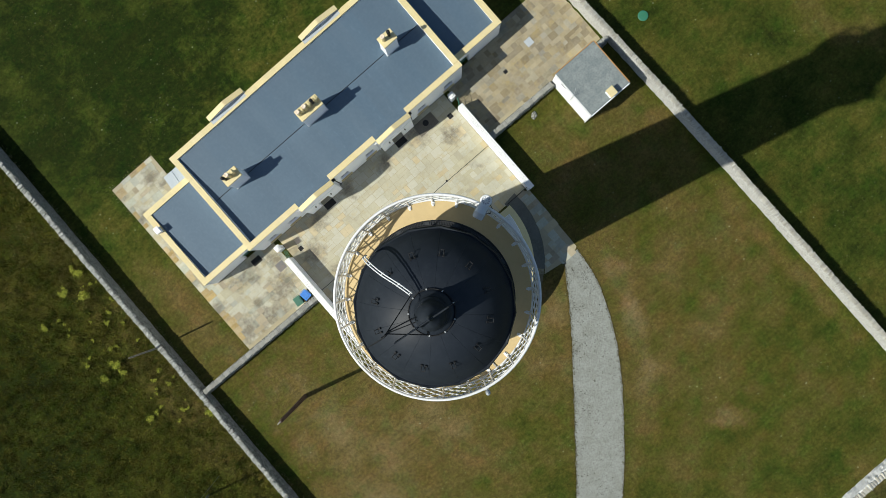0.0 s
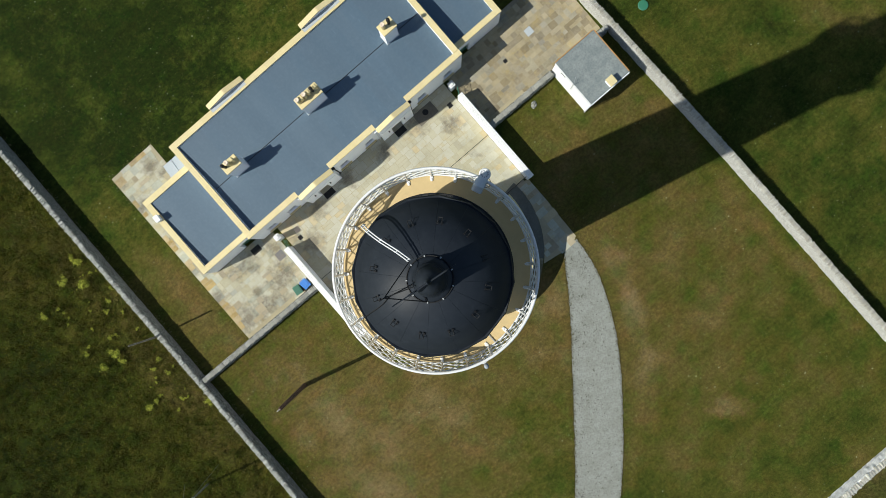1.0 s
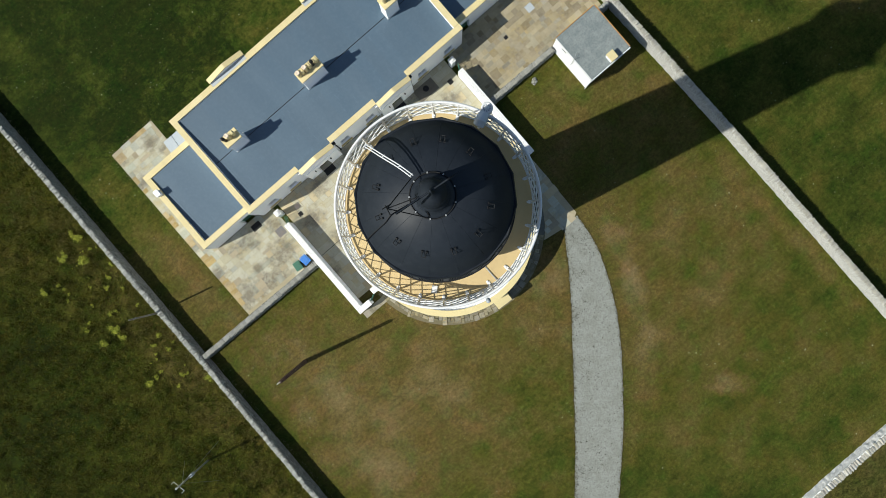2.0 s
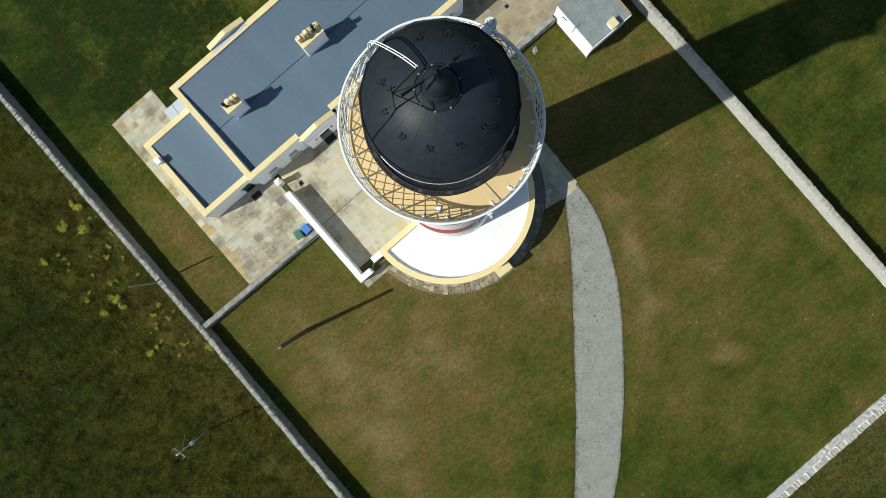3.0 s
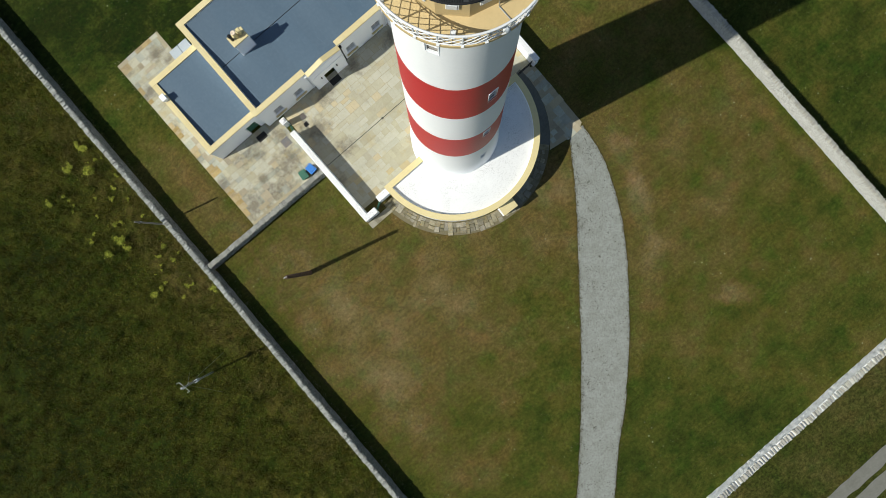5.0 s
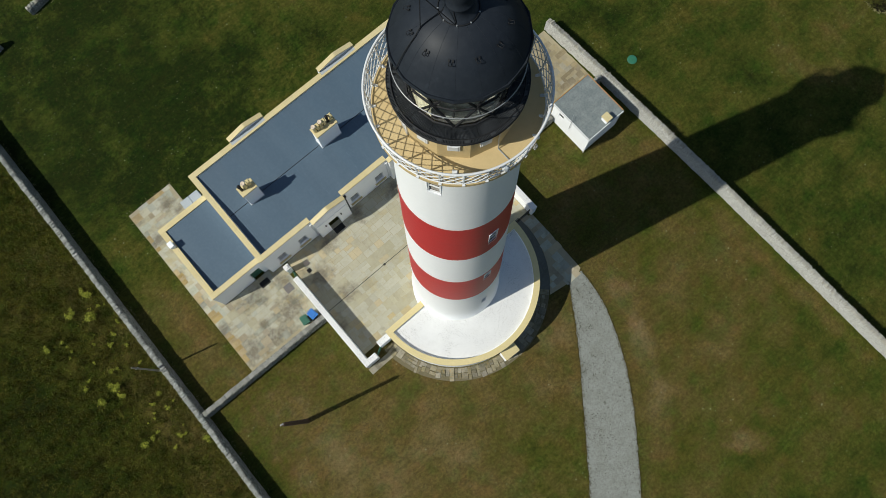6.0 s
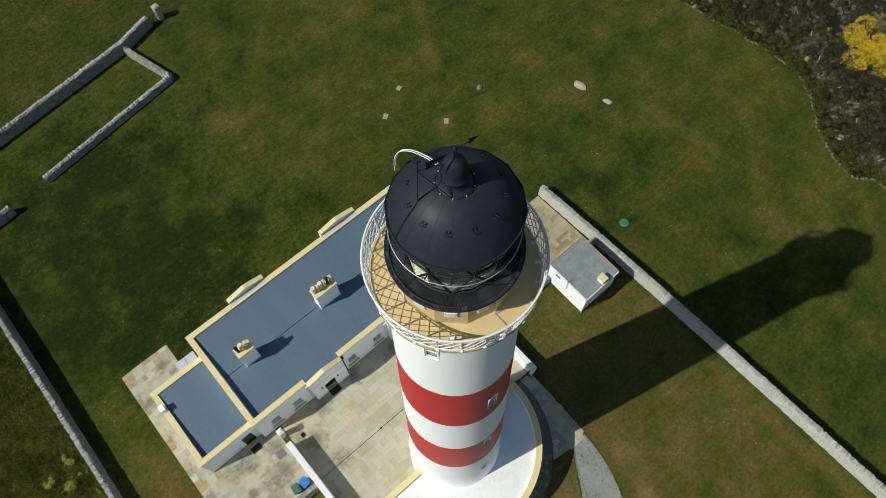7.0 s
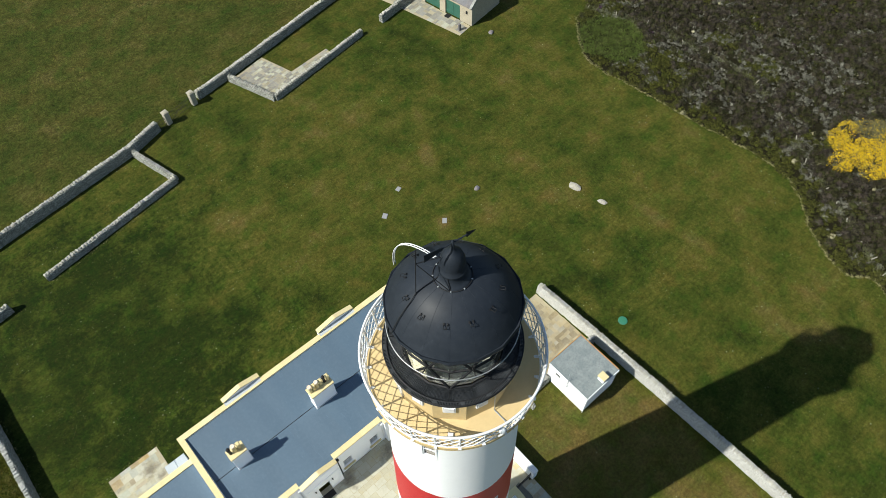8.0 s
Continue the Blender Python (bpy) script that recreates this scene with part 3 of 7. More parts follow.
def finish_frame(half, zb, zt):
    bm = bmesh.new()
    for y0, y1, z0, z1 in ((-half, -half + 0.045, zb, zt), (half - 0.045, half, zb, zt), (-half + 0.045, half - 0.045, zb, zb + 0.045), (-half + 0.045, half - 0.045, zt - 0.045, zt), (-half + 0.045, half - 0.045, (zb + zt) / 2 - 0.014, (zb + zt) / 2 + 0.014)):
        box(bm, 0, 0.05, y0, y1, z0, z1)
    return finish("window", bm, RAIL)


TOWER = thing("lighthouse", "tall white lighthouse with two red bands and black lantern", "lighthouse", pose(-0.05, 0, 0))


def tower_radius(z):
    flare = 0.13 * max(0.0, 1 - (z - 3.2) / 1.0) ** 2 if z > 3.2 else 0.13
    return 3.34 - 0.0285 * (z - 1.2) + flare


for za, zb, mm, nm, lb, wins in (
    (0.0, 11.7, WHITE, "white_band", "white painted masonry of the foot", ((-92.4, 0.19, 7.0, 8.4), (-178, 0.20, 4.0, 5.0))),
    (11.7, 17.55, RED, "red_band", "lower red painted band", ((-92.4, 0.22, 15.8, 17.2),)),
    (17.55, 23.1, WHITE, "white_band", "white painted masonry", ()),
    (23.1, 28.6, RED, "red_band", "upper red painted band", ((-92, 0.23, 24.6, 26.2),)),
    (28.6, 35.0, WHITE, "white_band", "white painted masonry below the gallery", ((-150.9, 0.24, 33.1, 34.3),)),
):
    band(za, zb, mm, nm, TOWER, lb, tower_radius, wins)
    for w in wins:
        tower_window(TOWER, *w, tower_radius)

# gallery: corbel, deck and lattice railing
DECK_Z = 35.72
bm = bmesh.new()
lathe(bm, [(1.5, 34.85), (2.36, 34.85), (2.42, 35.02), (2.62, 35.2), (2.74, 35.27), (2.74, 35.48), (2.84, 35.54), (2.84, DECK_Z), (1.5, DECK_Z + 0.03)], FULL(96))
part("gallery", bm, BUFF, TOWER, "buff painted gallery deck with moulded edge", smooth=False)
RAIL_R0, RAIL_R1, RAIL_TOP, POSTS = 2.80, 2.90, 36.95, 24


def ring_points(r, z, k=96):
    return [(r * math.cos(math.tau * i / k), r * math.sin(math.tau * i / k), z) for i in range(k)]


for nm, r, z, rad in (("top_rail", RAIL_R1, RAIL_TOP, 0.042), ("bottom_rail", RAIL_R0 + 0.01, DECK_Z + 0.10, 0.025), ("middle_rail", RAIL_R1 - 0.02, RAIL_TOP - 0.16, 0.018)):
    bm = bmesh.new()
    tube(bm, ring_points(r, z), rad, 8, True)
    part(nm, bm, RAIL, TOWER, "white iron gallery rail", smooth=True)
bm = bmesh.new()
tube(bm, [(RAIL_R0 - 0.02, 0, DECK_Z - 0.02), (RAIL_R0 + 0.03, 0, DECK_Z + 0.5), (RAIL_R1, 0, RAIL_TOP)], 0.03, 6)
box(bm, RAIL_R0 - 0.17, RAIL_R0 - 0.08, -0.035, 0.035, DECK_Z - 0.01, DECK_Z + 0.05, bevel=0.012)
box(bm, RAIL_R0 - 0.12, RAIL_R0 + 0.08, -0.05, 0.05, DECK_Z - 0.01, DECK_Z + 0.03)
post_mesh = finish("post", bm, RAIL)
for i in range(POSTS):
    part("post", post_mesh, None, TOWER, m=Matrix.Rotation(math.tau * (i + 0.5) / POSTS, 4, "Z"))
SLATS = 48
span = math.tau / SLATS * 2.6
for sign in (1, -1):
    bm = bmesh.new()
    line = []
    for j in range(6):
        t = j / 5
        r = RAIL_R0 + 0.012 + sign * 0.012 + (RAIL_R1 - 0.04 - RAIL_R0) * t
        line.append((r * math.cos(sign * span * t), r * math.sin(sign * span * t), DECK_Z + 0.10 + (RAIL_TOP - 0.2 - DECK_Z) * t))
    tube(bm, line, 0.016, 4)
    lattice_mesh = finish("lattice_bar", bm, RAIL)
    for i in range(SLATS):
        part("lattice_bar", lattice_mesh, None, TOWER, m=Matrix.Rotation(math.tau * i / SLATS, 4, "Z"))

# lantern base wall, service walkway, glazing and dome
bm = bmesh.new()
lathe(bm, [(1.98, DECK_Z + 0.01), (1.98, 37.17), (1.92, 37.245), (1.3, 37.245)], [30 * i for i in range(12)])
part("lantern_base", bm, BUFF, TOWER, "buff twelve-sided lantern base wall")
bm = bmesh.new()
box(bm, 1.88, 1.97, -0.20, 0.20, 36.42, 36.84, bevel=0.015)
box(bm, 1.97, 1.985, -0.14, 0.14, 36.48, 36.78)
hatch = finish("vent_hatch", bm, RAIL)
for i in range(11):
    part("vent_hatch", hatch, None, TOWER, "white square vent hatch" if not i else "", Matrix.Rotation(radians(195 + 30 * i), 4, "Z"))
bm = bmesh.new()
box(bm, 1.88, 1.97, -0.36, 0.36, DECK_Z + 0.06, 36.98, bevel=0.01)
box(bm, 1.97, 2.0, 0.24, 0.28, 36.35, 36.45)
part("lantern_door", bm, RAIL, TOWER, "white lantern door", Matrix.Rotation(radians(165), 4, "Z"))
WALK_Z = 37.38
# added dark sheet: gives the walkway gaps their shade by colour
bm = bmesh.new()
lathe(bm, [(1.50, 37.265), (2.165, 37.265), (2.165, 37.275), (1.50, 37.275)], FULL(64))
part("drip_tray", bm, surface("grey_weathered_zinc", (0.045, 0.052, 0.064), (0.03, 0.035, 0.043), (0.10, 0.11, 0.125), 0.6, 0, 2.0, 9.0, 0.2, 0.004, 0.9), TOWER, "dark sheet added below the walkway mesh to darken its gaps")
bm = bmesh.new()
for r in [1.59 + 0.0345 * i for i in range(14)]:
    tube(bm, ring_points(r, WALK_Z, 96), 0.0085, 3, True)
for i in range(300):
    a = math.tau * i / 300
    tube(bm, [(1.56 * math.cos(a), 1.56 * math.sin(a), WALK_Z), (2.05 * math.cos(a + 0.035), 2.05 * math.sin(a + 0.035), WALK_Z)], 0.0085, 3)
# paler than black_iron: light reflected by the grating is put into its colour
WALK_IRON = surface("worn_black_grating", (0.030, 0.034, 0.038), (0.045, 0.049, 0.054), (0.06, 0.065, 0.07), 0.5, 0, 2.0, 12.0, 0.2, 0.003, gloss=0.4)
tagged(part("walkway_mesh", bm, WALK_IRON, TOWER, "black open mesh service walkway"), kind="stuff")
for i in range(16):
    bm = bmesh.new()
    tube(bm, [(1.56, 0, WALK_Z - 0.04), (2.1, 0, WALK_Z - 0.04)], 0.02, 4)
    part("walkway_bearer", bm, IRON, TOWER, m=Matrix.Rotation(radians(22.5 * i), 4, "Z"))
for r, z, rad in ((2.17, 37.40, 0.026), (2.05, 37.40, 0.030), (2.17, 37.30, 0.020)):
    bm = bmesh.new()
    tube(bm, ring_points(r, z, 96), rad, 6, True)
    part("walkway_rim", bm, IRON, TOWER, smooth=True)
bm = bmesh.new()
box(bm, 2.04, 2.17, -0.011, 0.011, 37.28, 37.415)
slot = finish("grille_bar", bm, WALK_IRON)
bm = bmesh.new()
box(bm, 2.04, 2.175, -0.075, 0.075, 37.28, 37.42, bevel=0.01)
solid_piece = finish("grille_plate", bm, WALK_IRON)
for i in range(16):
    part("grille_plate", solid_piece, None, TOWER, m=Matrix.Rotation(radians(22.5 * i + 11.25), 4, "Z"))
    for k in range(15):
        part("grille_bar", slot, None, TOWER, m=Matrix.Rotation(radians(22.5 * i + 11.25 + 2.6 + 17.3 * k / 14), 4, "Z"))
G_R, G_Z0, G_Z1 = 1.62, 37.36, 39.75
zm = (G_Z0 + G_Z1) / 2


def glazing_bar(points, radius, closed=False):
    bm = bmesh.new()
    tube(bm, points, radius, 5, closed)
    part("glazing_bar", bm, IRON, TOWER)


for i in range(16):
    a0, a1 = radians(22.5 * i), radians(22.5 * (i + 1))
    up = i % 2 == 0
    for z0, z1 in ((G_Z0, zm), (zm, G_Z1)):
        s, e = (a0, a1) if up else (a1, a0)
        glazing_bar([(G_R * math.cos(s), G_R * math.sin(s), z0), (G_R * math.cos(e), G_R * math.sin(e), z1)], 0.042)
        up = not up
for z in (G_Z0 + 0.03, zm, G_Z1):
    glazing_bar([(G_R * math.cos(radians(22.5 * i)), G_R * math.sin(radians(22.5 * i)), z) for i in range(16)], 0.042, True)
bm = bmesh.new()
lathe(bm, [(G_R - 0.05, G_Z0), (G_R - 0.05, G_Z1)], [22.5 * i for i in range(16)])
lathe(bm, [(G_R - 0.062, G_Z0), (G_R - 0.062, G_Z1)], [22.5 * i for i in range(16)])
glazing = part("glazing", bm, GLASS, TOWER, "clear lantern glazing")
glazing.visible_shadow = False
OPTIC = surface("optic_glass_brass", (0.55, 0.55, 0.52), (0.62, 0.61, 0.57), (0.25, 0.24, 0.2), 0.35, 0.2, 2.0, 8.0, 0.2, 0.004)
bm = bmesh.new()
lathe(bm, [(0.01, 37.3), (0.55, 37.3), (0.55, 37.6), (0.25, 37.75), (0.25, 38.1), (0.5, 38.2), (0.62, 38.5), (0.66, 38.75), (0.62, 39.0), (0.5, 39.3), (0.3, 39.4), (0.01, 39.42)], FULL(24))
part("optic", bm, OPTIC, TOWER, "grey lantern optic on its pedestal", smooth=True)
bm = bmesh.new()
lathe(bm, [(0.01, 37.42), (1.52, 37.42)], FULL(32))
part("lantern_floor", bm, surface("lantern_floor_paint", (0.09, 0.088, 0.082), (0.05, 0.05, 0.048), (0.20, 0.195, 0.18), 0.6, 0, 1.2, 6.0, 0.2, 0.005, 0.9), TOWER, "dark painted lantern floor")
# added curved cream panel just inside the west glazing
bm = bmesh.new()
lathe(bm, [(1.42, 37.44), (1.42, 39.55), (1.40, 39.55), (1.40, 37.44)], [150 + 4 * i for i in range(13)], False)
part("lantern_blind", bm, surface("cream_blind_cloth", (0.62, 0.57, 0.43), (0.52, 0.47, 0.34), (0.68, 0.64, 0.52), 0.9, 0, 2.0, 9.0, 0.2, 0.004, streak=(6, 6, 0.3)), TOWER, "cream curved panel inside the west side of the lantern")
bm = bmesh.new()
lathe(bm, [(1.0, 37.43), (1.06, 37.43), (1.06, 37.75), (1.0, 37.75)], FULL(32))
part("inner_parapet", bm, OPTIC, TOWER, "grey drum inside the lantern")
bm = bmesh.new()
tube(bm, ring_points(1.96, 38.80, 80), 0.017, 6, True)
part("hand_rail", bm, GREY, TOWER, "pale grab rail round the glazing", smooth=True)
bm = bmesh.new()
tube(bm, [(G_R, 0, 38.72), (1.96, 0, 38.80)], 0.016, 5)
stay = finish("rail_stay", bm, IRON)
for i in range(16):
    part("rail_stay", stay, None, TOWER, m=Matrix.Rotation(radians(22.5 * i), 4, "Z"))

DOME = [(1.95, 39.86), (1.90, 39.94), (1.82, 40.08), (1.72, 40.25), (1.62, 40.39), (1.50, 40.54), (1.37, 40.68), (1.22, 40.80), (1.05, 40.91), (0.86, 41.00), (0.68, 41.06), (0.53, 41.10)]
bm = bmesh.new()
lathe(bm, DOME, [22.5 / 4 * i for i in range(64)])
part("dome", bm, BLACK, TOWER, "black lantern dome", smooth=True)
bm = bmesh.new()
lathe(bm, [(1.55, 39.70), (1.92, 39.70), (2.00, 39.75), (2.02, 39.84), (1.99, 39.92), (1.95, 39.90), (1.90, 39.86)], [22.5 * i for i in range(16)])
part("gutter", bm, BLACK, TOWER, "black sixteen-sided dome gutter")
for i in range(16):
    a = radians(22.5 * i)
    bm = bmesh.new()
    tube(bm, [(r * math.cos(a), r * math.sin(a), z + 0.001) for r, z in DOME], 0.0035, 4)
    part("dome_seam", bm, BLACK, TOWER)
bm = bmesh.new()
lathe(bm, [(0.55, 41.06), (0.54, 41.11), (0.45, 41.16), (0.38, 41.26), (0.34, 41.40), (0.36, 41.44), (0.385, 41.47), (0.375, 41.52), (0.33, 41.56), (0.335, 41.72), (0.325, 41.90), (0.275, 42.06), (0.18, 42.18), (0.09, 42.25), (0.05, 42.36), (0.03, 42.64), (0.005, 42.66)], FULL(40))
part("ventilator", bm, BLACK, TOWER, "glossy black ball ventilator", smooth=True)
bm = bmesh.new()
tube(bm, [(-0.55, 0, 42.25), (0.55, 0, 42.25)], 0.024, 6)
for s in (1, -1):
    vs = [bm.verts.new(p) for p in ((0.48, s * 0.012, 42.13), (0.48, s * 0.012, 42.37), (0.84, 0, 42.25))]
    bm.faces.new(vs)
prism_pts = [(-0.98, 42.08), (-0.35, 42.18), (-0.35, 42.32), (-0.98, 42.42)]
lo = [bm.verts.new((x, -0.012, z)) for x, z in prism_pts]
hi = [bm.verts.new((x, 0.012, z)) for x, z in prism_pts]
bm.faces.new(lo), bm.faces.new(hi[::-1])
for i in range(4):
    bm.faces.new((lo[i], lo[(i + 1) % 4], hi[(i + 1) % 4], hi[i]))
part("wind_vane", bm, BLACK, TOWER, "black arrow wind vane", Matrix.Translation((0, 0, 42.56)) @ Matrix.Rotation(radians(-7), 4, "Z") @ Matrix.Scale(0.86, 4) @ Matrix.Translation((0, 0, -42.25)))
bm = bmesh.new()
for y in (-0.07, 0.07):
    tube(bm, [(0, y, 0), (0.10, y, 0.10), (0.16, y, 0.10)], 0.014, 4)
tube(bm, [(0.16, -0.08, 0.10), (0.16, 0.08, 0.10)], 0.016, 4)
box(bm, -0.05, 0.05, -0.11, -0.04, -0.01, 0.015)
box(bm, -0.05, 0.05, 0.04, 0.11, -0.01, 0.015)
step = finish("foot_step", bm, IRON)
for i in range(12):
    part("foot_step", step, None, TOWER, m=Matrix.Rotation(radians(-170 + 30 * i), 4, "Z") @ Matrix.Translation((1.29, 0, 40.765)) @ Matrix.Rotation(radians(40), 4, "Y") @ Matrix.Scale(0.66, 4))
bm = bmesh.new()
box(bm, -0.022, 0.022, -0.016, 0.016, 0, 0.05, bevel=0.005)
bolt = finish("vent_bolt", bm, GREY)
for k in range(9):
    part("vent_bolt", bolt, None, TOWER, m=Matrix.Rotation(radians(23 + 40 * k), 4, "Z") @ Matrix.Translation((0.53, 0, 41.10)))
def curve_3d(p, k=5):
    """A smooth line through points in space."""
    q = [Vector(v) for v in [p[0], *p, p[-1]]]
    out = []
    for i in range(1, len(q) - 2):
        for j in range(k):
            t = j / k
            out.append(0.5 * (2 * q[i] + (q[i + 1] - q[i - 1]) * t + (2 * q[i - 1] - 5 * q[i] + 4 * q[i + 1] - q[i + 2]) * t * t + (3 * q[i] - q[i - 1] - 3 * q[i + 1] + q[i + 2]) * t ** 3))
    return out + [q[-1]]


# arched white pipe rail over the dome, lightning conductor and stay frame
for off in (-0.03, 0.03):
    bm = bmesh.new()
    tube(bm, curve_3d([(-0.07 + off, 0.61, 41.30), (-0.15 + off, 0.96, 41.32), (-0.28 + off, 1.38, 41.25), (-0.375 + off, 1.74, 40.96), (-0.425 + off, 1.96, 40.52), (-0.455 + off, 2.01, 40.13), (-0.455 + off, 2.02, 39.75)]), 0.015, 6)
    part("ladder_rail", bm, RAIL, TOWER, "white arched ladder rail over the dome", smooth=True)
for x, y, z in ((-0.08, 0.65, 41.30), (-0.15, 0.96, 41.32), (-0.28, 1.38, 41.25), (-0.375, 1.74, 40.96), (-0.425, 1.96, 40.52)):
    bm = bmesh.new()
    tube(bm, [(x - 0.05, y, z), (x + 0.05, y, z)], 0.011, 5)
    part("ladder_rung", bm, RAIL, TOWER)
for line in (
    [(-1.024, 0.304, 40.88), (-0.923, 0.345, 42.17), (-0.88, 0.36, 42.72)], [(-0.923, 0.345, 42.17), (-0.30, 0.12, 42.10)],
    [(-0.923, 0.345, 42.17), (-0.375, -0.355, 41.09)], [(-0.923, 0.345, 42.17), (-0.09, 0.60, 41.28)],
    [(-0.99, 0.36, 42.55), (-0.80, 0.33, 42.50)], [(-0.375, -0.355, 41.09), (-0.33, -0.20, 41.30), (-0.30, -0.12, 41.48)],
):
    bm = bmesh.new()
    tube(bm, line, 0.013, 5)
    part("stay_bar", bm, IRON, TOWER)
bm = bmesh.new()
tube(bm, curve_3d([(-0.32, 0.14, 41.25), (-0.60, 0.22, 41.10), (-1.0, 0.30, 40.945), (-1.24, 0.27, 40.79), (-1.55, 0.29, 40.475), (-1.80, 0.31, 40.11), (-1.93, 0.31, 39.88)]), 0.014, 5)
part("conductor", bm, IRON, TOWER, "black lightning conductor down the dome")
bm = bmesh.new()
tube(bm, ring_points(0.53, 41.13, 48), 0.014, 6, True)
part("vent_hoop", bm, IRON, TOWER, "black hoop round the ventilator foot", smooth=True)


# the lantern sits on its base wall: lift and slim its parts together
CROWN = ("dome", "ventilator", "vent_bolt", "vent_hoop", "wind_vane", "foot_step", "ladder", "stay_bar", "conductor", "gutter")
GLAZED = ("walkway", "drip_tray", "grille", "glazing", "optic", "lantern_floor", "inner_parapet", "lantern_blind", "hand_rail", "rail_stay")
SLIM = Matrix.Translation((0, 0, 0.06)) @ Matrix.Diagonal((0.986, 0.986, 1, 1))
SHRINK = Matrix.Translation((0.015, -0.013, 0)) @ Matrix.Diagonal((0.988, 0.988, 1, 1))
RISE = Matrix.Translation((0, 0, 39.86)) @ Matrix.Diagonal((1, 1, 1.03, 1)) @ Matrix.Translation((0, 0, -39.86))
for o in list(TOWER.children):
    if o.name.startswith(CROWN):
        o.matrix_basis = (SHRINK if o.name.startswith(("dome", "gutter")) else Matrix()) @ SLIM @ RISE @ o.matrix_basis
    elif o.name.startswith(GLAZED):
        o.matrix_basis = SLIM @ o.matrix_basis
    elif o.name.startswith("lantern_base"):
        o.matrix_basis = Matrix.Translation((0, 0, DECK_Z)) @ Matrix.Diagonal((1, 1, 1.038, 1)) @ Matrix.Translation((0, 0, -DECK_Z))


def gallery_instrument():
    ob = thing("fog_detector", "pale blue-grey instrument with white ring head on the gallery rail", "instrument", pose(2.64, 1.10, 36.0, 0, 0, 22.5))
    tilt = Matrix.Translation((-0.42, 0, 0.93)) @ Matrix.Rotation(radians(84), 4, "Y")
    bm = bmesh.new()
    lathe(bm, [(0.01, 0), (0.13, 0.0), (0.15, 0.03), (0.15, 0.16), (0.165, 0.17), (0.165, 0.20), (0.15, 0.21), (0.15, 0.40), (0.12, 0.45), (0.01, 0.45)], FULL(24))
    body = part("body", bm, surface("pale_grey_enamel", (0.58, 0.62, 0.66), (0.50, 0.54, 0.58), (0.66, 0.70, 0.73), 0.5, 0, 3.0, 12.0, 0.1, 0.002), ob, "pale blue-grey drum body", tilt, True)
    for y in (-0.13, 0.13):
        bm = bmesh.new()
        box(bm, -0.04, 0.04, y - 0.035, y + 0.035, 0.03, 0.36, bevel=0.012)
        part("rib", bm, GREY, body)
    bm = bmesh.new()
    lathe(bm, [(0.01, 0.74), (0.15, 0.74), (0.17, 0.77), (0.17, 1.02), (0.155, 1.06), (0.12, 1.07), (0.115, 1.04), (0.07, 1.04), (0.06, 1.07), (0.01, 1.08)], FULL(28))
    head = part("head", bm, RAIL, ob, "white ring head", Matrix.Translation((0.14, 0, 0)), True)
    bm = bmesh.new()
    box(bm, -0.022, 0.022, -0.013, 0.013, 0, 0.012)
    eye = finish("lens", bm, LEAD)
    for k in range(9):
        part("lens", eye, None, head, m=Matrix.Rotation(k * 0.698, 4, "Z") @ Matrix.Translation((0.093, 0, 1.038)) @ Matrix.Rotation(0.6, 4, "Z"))
    bm = bmesh.new()
    box(bm, -0.10, 0.22, -0.05, 0.05, -0.10, 0.80, bevel=0.015)
    part("bracket", bm, GREY, ob)
    bm = bmesh.new()
    tube(bm, [(0.12, -0.12, 0.9), (0.02, -0.26, 0.96), (-0.12, -0.27, 0.92), (-0.2, -0.15, 0.9)], 0.012, 5)
    part("cable", bm, IRON, ob)


gallery_instrument()
lamp = thing("rail_lamp", "small white lamp on a bracket outside the gallery rail", "lamp", pose(-0.70, -2.86, 36.1, 0, 0, -103))
bm = bmesh.new()
lathe(bm, [(0.01, 0.60), (0.05, 0.62), (0.068, 0.70), (0.068, 0.90), (0.04, 0.97), (0.01, 0.98)], FULL(16))
part("lamp_head", bm, LEAD, lamp, "grey lamp head", m=Matrix.Translation((0.12, 0, 0)), smooth=True)
bm = bmesh.new()
tube(bm, [(-0.1, 0, -0.25), (0.05, 0, 0.3), (0.12, 0, 0.62)], 0.03, 6)
box(bm, -0.06, 0.06, -0.08, 0.08, 0.50, 0.66, bevel=0.01)
part("bracket", bm, RAIL, lamp)
bm = bmesh.new()
tube(bm, [(1.90, -0.62, 37.0), (1.92, -0.66, 36.2), (1.96, -0.68, DECK_Z + 0.03), (2.76, -0.9, DECK_Z + 0.03)], 0.022, 6)
part("cable", bm, GREY, TOWER, "grey conduit across the gallery deck", Matrix.Rotation(radians(-74), 4, "Z"))
bm = bmesh.new()
box(bm, -0.12, 0.12, -0.09, 0.09, 0, 0.06, bevel=0.015)
part("junction_box", bm, RAIL, TOWER, m=pose(-1.70, -1.78, DECK_Z + 0.02, 0, 0, 40))

# ---- round store at the foot of the tower ----
STORE_R, STORE_H = 6.63, 3.5
store = thing("store", "round white store building with flat roof round the tower foot", "building", pose(-0.31, -0.08, 0))


def arc(r, y_cut, k=72):
    a0 = math.asin(y_cut / r)
    return [(r * math.cos(a), r * math.sin(a)) for a in (math.pi - a0 + (math.pi + 2 * a0) * i / k for i in range(k + 1))]


def ring_wall(bm, outer, inner, z0, z1):
    k = len(outer)
    v = [[bm.verts.new((*p, z)) for p in ps] for ps, z in ((outer, z0), (outer, z1), (inner, z1), (inner, z0))]
    for i in range(k):
        j = (i + 1) % k
        for a in range(4):
            bm.faces.new((v[a][i], v[a][j], v[(a + 1) % 4][j], v[(a + 1) % 4][i]))


